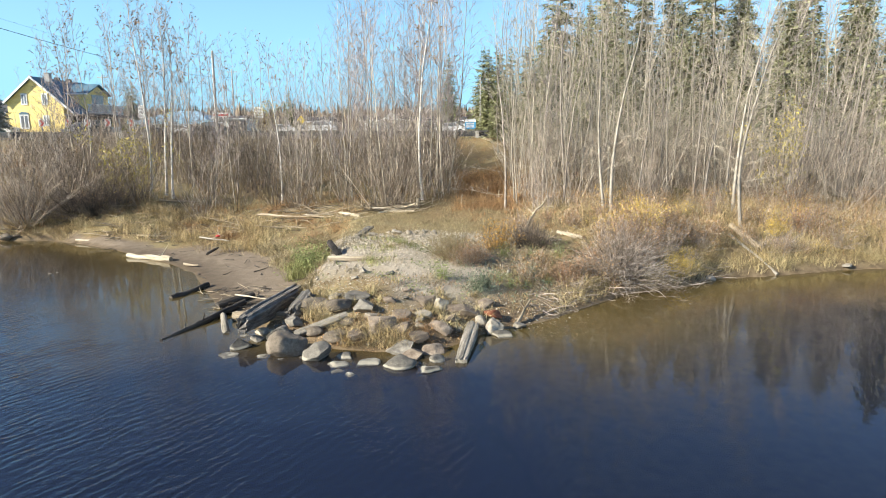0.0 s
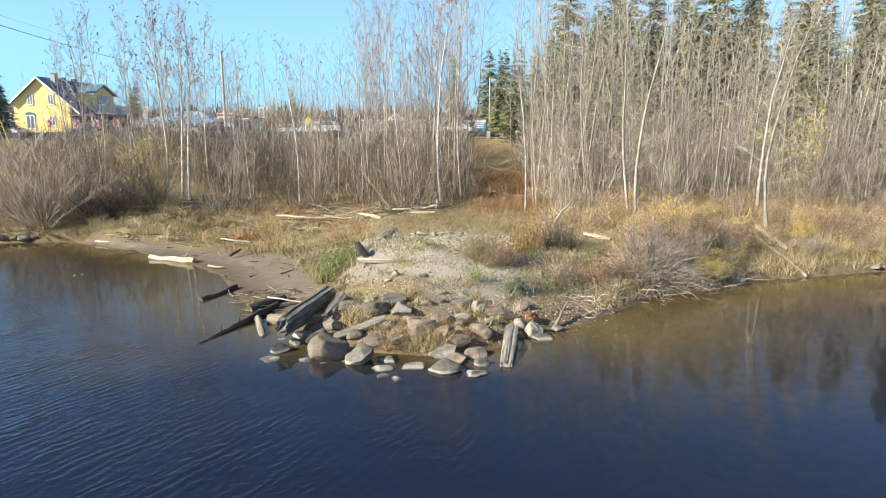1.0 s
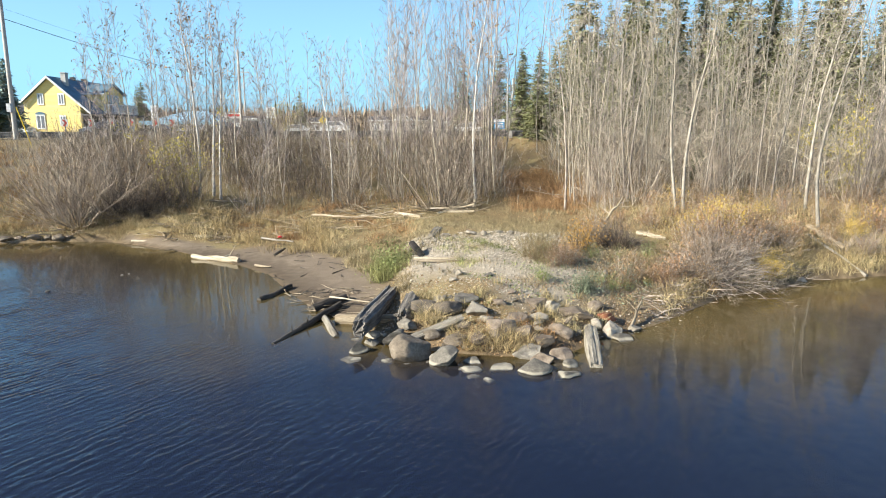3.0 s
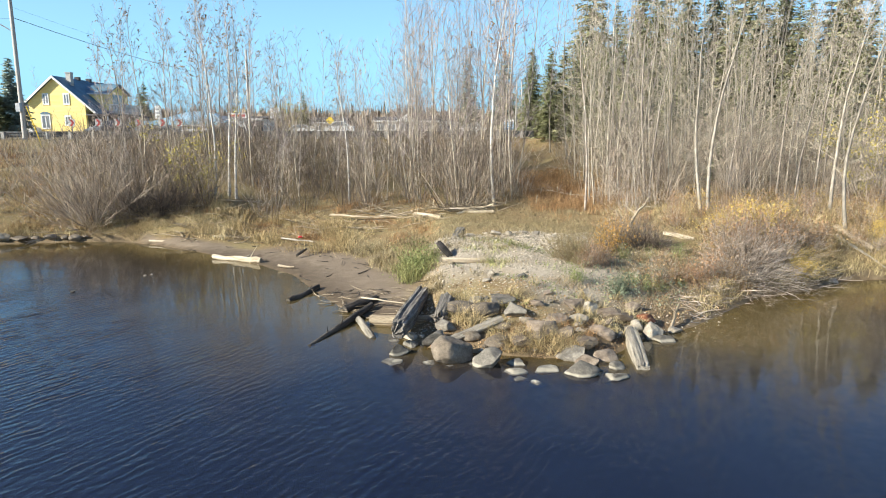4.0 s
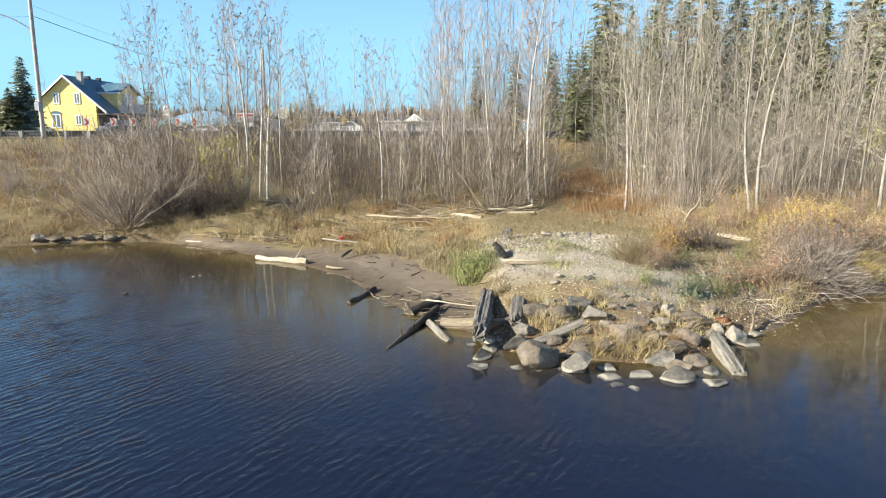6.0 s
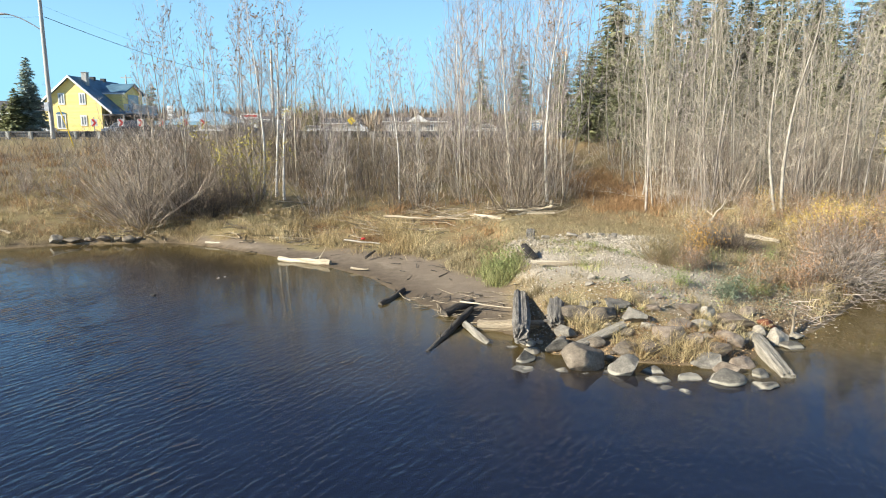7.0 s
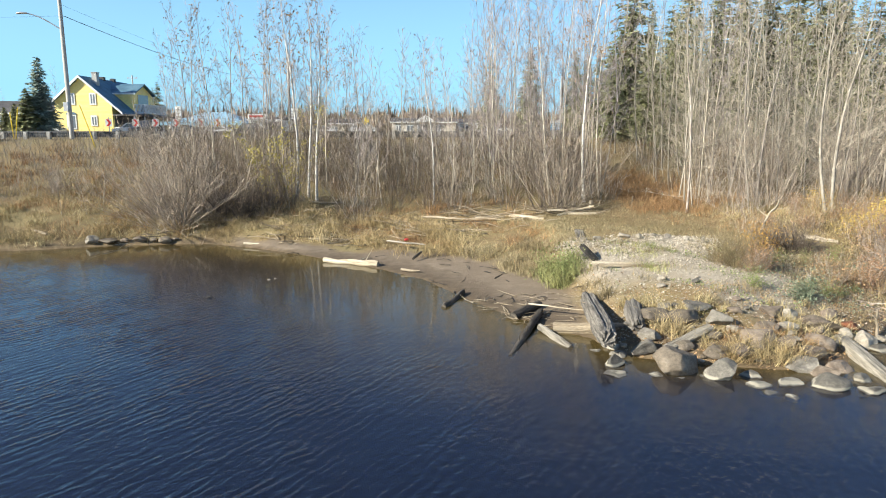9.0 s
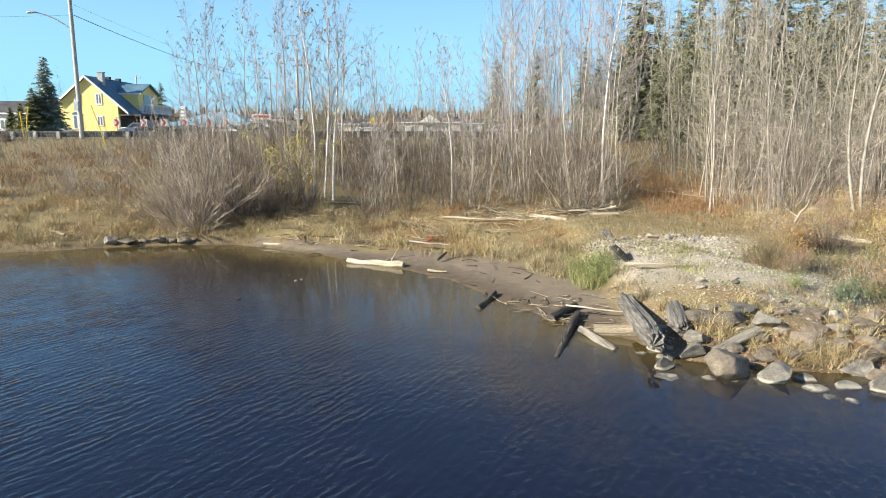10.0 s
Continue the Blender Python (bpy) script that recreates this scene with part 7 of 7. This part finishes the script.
blue = plain_house("service_building", "low white building with a light blue hipped metal roof", -51.1, -39.0, 110, 122, 3.9, 5.9, 7.9, WHITE, ROOF_SKY, hip=4.5, windows=((-48.8, 4.4, 5.5, 1.6), (-45.8, 4.4, 5.5, 1.6), (-41.3, 4.4, 5.5, 1.6)))
part("canopy", Geo().box((-51.8, 108.6, 5.55), (-38.4, 109.6, 6.15)), ROOF_SKY, blue)
store = plain_house("store", "small white flat-fronted store with a red sign band", -36.9, -31.8, 106, 114, 3.9, 6.4, 6.9, WHITE, ROOF_DARK, windows=((-36.0, 4.3, 5.6, 1.2),))
part("sign_band", Geo().box((-36.8, 105.4, 6.45), (-34.0, 105.6, 7.25)), WHITE, store)
part("sign_stripe", Geo().box((-36.6, 105.37, 6.72), (-34.2, 105.395, 7.05)), RED, store, "red stripe")
part("annex", Geo().box((-34.0, 104.8, 3.6), (-31.6, 105.95, 6.0)), ROOF_DARK, store)
row = plain_house("bungalow", "long low beige bungalow with white windows", -15.4, -4.2, 118, 126, 3.9, 6.3, 7.1, BEIGE, ROOF_DARK, windows=((-14.2, 4.6, 5.8, 1.0), (-12.2, 4.6, 5.8, 1.4), (-10.0, 4.2, 5.9, 1.8), (-7.4, 4.6, 5.8, 1.3)))
part("entrance_gable", Geo().prism([(-11.4, 117.2, 6.25), (-7.6, 117.2, 6.25), (-9.5, 117.2, 7.5)], (0, 3, 0)), WHITE, row)
plain_house("bungalow", "low white bungalow with a shallow roof", -4.0, 3.6, 122, 130, 3.9, 6.2, 7.0, WHITE, ROOF_DARK, windows=((-2.4, 4.6, 5.8, 1.3), (0.4, 4.6, 5.8, 1.3), (2.4, 4.2, 5.9, 0.9)))
plain_house("neighbour_house", "white house with a dark shingled roof", -66, -54.0, 82, 90, 3.9, 6.6, 8.2, WHITE, ROOF_DARK, windows=((-60, 4.6, 5.9, 1.2), (-56.5, 4.6, 5.9, 1.0)))
plain_house("neighbour_house", "pale low house far down the road", -29, -22, 128, 136, 3.9, 6.2, 7.2, BEIGE, ROOF_DARK, windows=((-27, 4.6, 5.7, 1.2),))
for x, y, z0, w, h in [(-30.2, 108, 6.5, 1.4, 1.7), (-45.5, 100, 6.3, 0.8, 1.9)]:
    ob = thing("pylon_sign", "white illuminated pylon sign with grey bars", "sign", at=Matrix.Translation((x, y, 0)))
    part("sign_post", Geo().box((-0.12, 0.1, 3.6), (0.12, 0.3, z0)), STEEL, ob)
    part("sign_box", Geo().box((-w / 2, 0, z0), (w / 2, 0.4, z0 + h)), WHITE, ob)
    for k in range(3):
        part("sign_bar", Geo().box((-w * 0.36, -0.012, z0 + 0.2 + k * h * 0.28), (w * 0.36, -0.004, z0 + 0.2 + k * h * 0.28 + 0.22)), STEEL, ob)


def car(x, y, turn, paint, label, tall=1.45):
    ob = thing("parked_car", label, "car", "parked cars", Matrix.Translation((x, y, lie(x, y))) @ Matrix.Rotation(radians(turn), 4, "Z"))
    k = tall / 1.45
    side = [(-2.2, 0.35), (-2.25, 0.72), (-1.5, 0.86), (-0.85, 1.38), (0.75, 1.45), (1.55, 0.98), (2.15, 0.88), (2.25, 0.4)]
    part("car_body", Geo().prism([(a, -0.85, b * k) for a, b in side], (0, 1.7, 0)), paint, ob)
    for y0 in (-0.862, 0.85):
        part("side_window", Geo().prism([(-1.2, y0, 0.92 * k), (-0.75, y0, 1.3 * k), (0.68, y0, 1.36 * k), (1.25, y0, 0.98 * k)], (0, 0.012, 0)), PANE, ob)
    for a, b in ((-1.4, -0.86), (1.4, -0.86), (-1.4, 0.66), (1.4, 0.66)):
        g = Geo()
        g.tube([(a, b, 0.32), (a, b + 0.2, 0.32)], [0.32, 0.32], 14)
        w = part("wheel", g, BLACK, ob)
        g = Geo()
        g.tube([(a, b - 0.01, 0.32), (a, b + 0.21, 0.32)], [0.19, 0.19], 10)
        part("rim", g, STEEL, w)
    return ob


for x, y, turn, paint, label, tall in [(-51.0, 75.5, 0, CAR_WHITE, "white car parked beside the yellow house", 1.5), (-40.3, 74.5, 20, CAR_WHITE, "white car parked by the porch", 1.5), (-38.0, 72, 90, CAR_DARK, "dark car parked by the porch", 1.7),
                                       (-43.4, 96, 0, CAR_DARK, "dark car parked before the blue-roofed building", 1.5), (-39.0, 98, 0, CAR_WHITE, "white car parked before the store", 1.4), (-34.5, 98, 0, CAR_DARK, "dark pickup parked before the store", 1.8),
                                       (-24.5, 100, 5, CAR_WHITE, "white car parked along the road", 1.5), (-18.6, 100, 0, CAR_WHITE, "white van parked along the road", 2.0), (0.6, 92, 0, CAR_WHITE, "white car parked by the bungalow", 1.5), (-58.5, 70, 0, CAR_DARK, "dark car parked by the neighbour house", 1.5)]:
    car(x, y, turn, paint, label, tall)

for x, y, tall, kind in [(-58.5, 74, 4.0, 0), (-62, 76, 5.0, 0), (-28, 120, 7.5, 2)]:
    plant(f"spruce{kind}", x, y, tall, x * 31, name="spruce", group="spruces by the houses")
plant("yard_spruce", -47.7, 70, 7.8, 40, name="spruce", group="spruces by the houses")
plant("spruce2", -63.8, 137, 10.6, 40, name="spruce", group="spruces by the houses")
plant("spruce0", -65.2, 138, 9.6, 90, name="spruce", group="spruces by the houses")
for x, y, tall in [(-48.3, 68.6, 4.6), (-53.0, 74, 3.4), (-54.4, 74.5, 3.0)]:
    plant("cedar", x, y, tall, x * 31, name="cedar", group="spruces by the houses")
for x, y, u in scatter(14, 34, -31, 0, 70, 112, gap=2.0):
    stand("roadside_saplings", f"slim{int(u * 3)}", x, y, 3.4 + 3.2 * u, u * 360)
for x, y, u in scatter(15, 12, -75, -55, 90, 130, gap=3.0):
    stand("roadside_saplings", f"slim{int(u * 3)}", x, y, 7 + 4 * u, u * 360)
plant("larch", -24.5, 92, 6.0, 10, name="young_tree", category="tree")


def far_woods(seed, n, x0, x1, y0, y1, lo, hi, conifer):
    """Woods too far to count: each tree a ragged stack of needle skirts or a tangle of upright sprays."""
    rng = np.random.default_rng(seed)
    g, verts, tris = Geo(), [], []
    for _ in range(n):
        x, y, tall = rng.uniform(x0, x1), rng.uniform(y0, y1), rng.uniform(lo, hi)
        z = 3.7
        rows = 7 if conifer else 26
        for k in range(rows):
            i = len(verts)
            if conifer:
                h0, r = tall * (0.08 + 0.9 * k / rows), tall * 0.17 * (1 - k / rows) + 0.25
                ring = rng.uniform(0.6, 1.2, 6) * r
                verts += [(x + ring[j] * math.cos(j * 1.047 + k), y + ring[j] * math.sin(j * 1.047 + k), z + h0 - rng.uniform(0, 0.6)) for j in range(6)] + [(x, y, z + h0 + tall * 0.22)]
                tris += [(i + j, i + (j + 1) % 6, i + 6) for j in range(6)]
            else:
                a, r = rng.uniform(0, 6.28), rng.uniform(0, tall * 0.28)
                h0, l = tall * rng.uniform(0.05, 0.55), tall * rng.uniform(0.2, 0.45)
                cx, cy, w = x + r * math.cos(a), y + r * math.sin(a), rng.uniform(0.25, 0.7)
                verts += [(cx - w * math.sin(a), cy + w * math.cos(a), z + h0), (cx + w * math.sin(a), cy - w * math.cos(a), z + h0 + 0.3), (cx + 0.5 * r * math.cos(a), cy + 0.5 * r * math.sin(a), z + h0 + l)]
                tris.append((i, i + 1, i + 2))
    g.add(verts, tris)
    return g


FAR_BROWN = surface("far_bare_woods", (0.16, 0.12, 0.09), (0.25, 0.19, 0.14), (0.36, 0.28, 0.18), 0.05, 1.5, bump=0, vary=0.3, island=True)
FAR_GREEN = surface("far_conifers", (0.035, 0.05, 0.03), (0.055, 0.075, 0.045), (0.085, 0.105, 0.06), 0.05, 1.5, bump=0, vary=0.3, island=True)
tagged(part("far_woods", far_woods(81, 900, -330, 130, 230, 380, 9, 14, False), FAR_BROWN), "bare brown woods on the skyline", "woods", kind="stuff")
tagged(part("far_woods", far_woods(82, 420, -430, 200, 330, 430, 11, 16, True), FAR_GREEN), "dark conifers on the skyline", "woods", kind="stuff")
tagged(part("far_woods", far_woods(83, 160, -120, 10, 135, 190, 5, 8, False), FAR_BROWN), "bare brown woods behind the village", "woods", kind="stuff")
for x, y, u in scatter(24, 26, 5, 30, 46, 75, gap=1.8):
    stand("deep_wood", f"slim{int(u * 3)}", x, y, 8.0 + 4.0 * u, u * 360)
tagged(part("far_woods", far_woods(85, 300, -400, 400, -230, -170, 10, 18, True), FAR_GREEN), "conifers on the opposite bank of the river", "woods", kind="stuff")
join_stand("deep_wood", "bare trees deep in the wood, too thick to count")
join_stand("grey_brushwood", "grey leafless brush at the edge of the wood")
join_stand("thin_brushwood", "grey crooked brushwood among the saplings")
join_stand("roadside_saplings", "thin bare saplings beyond the road")
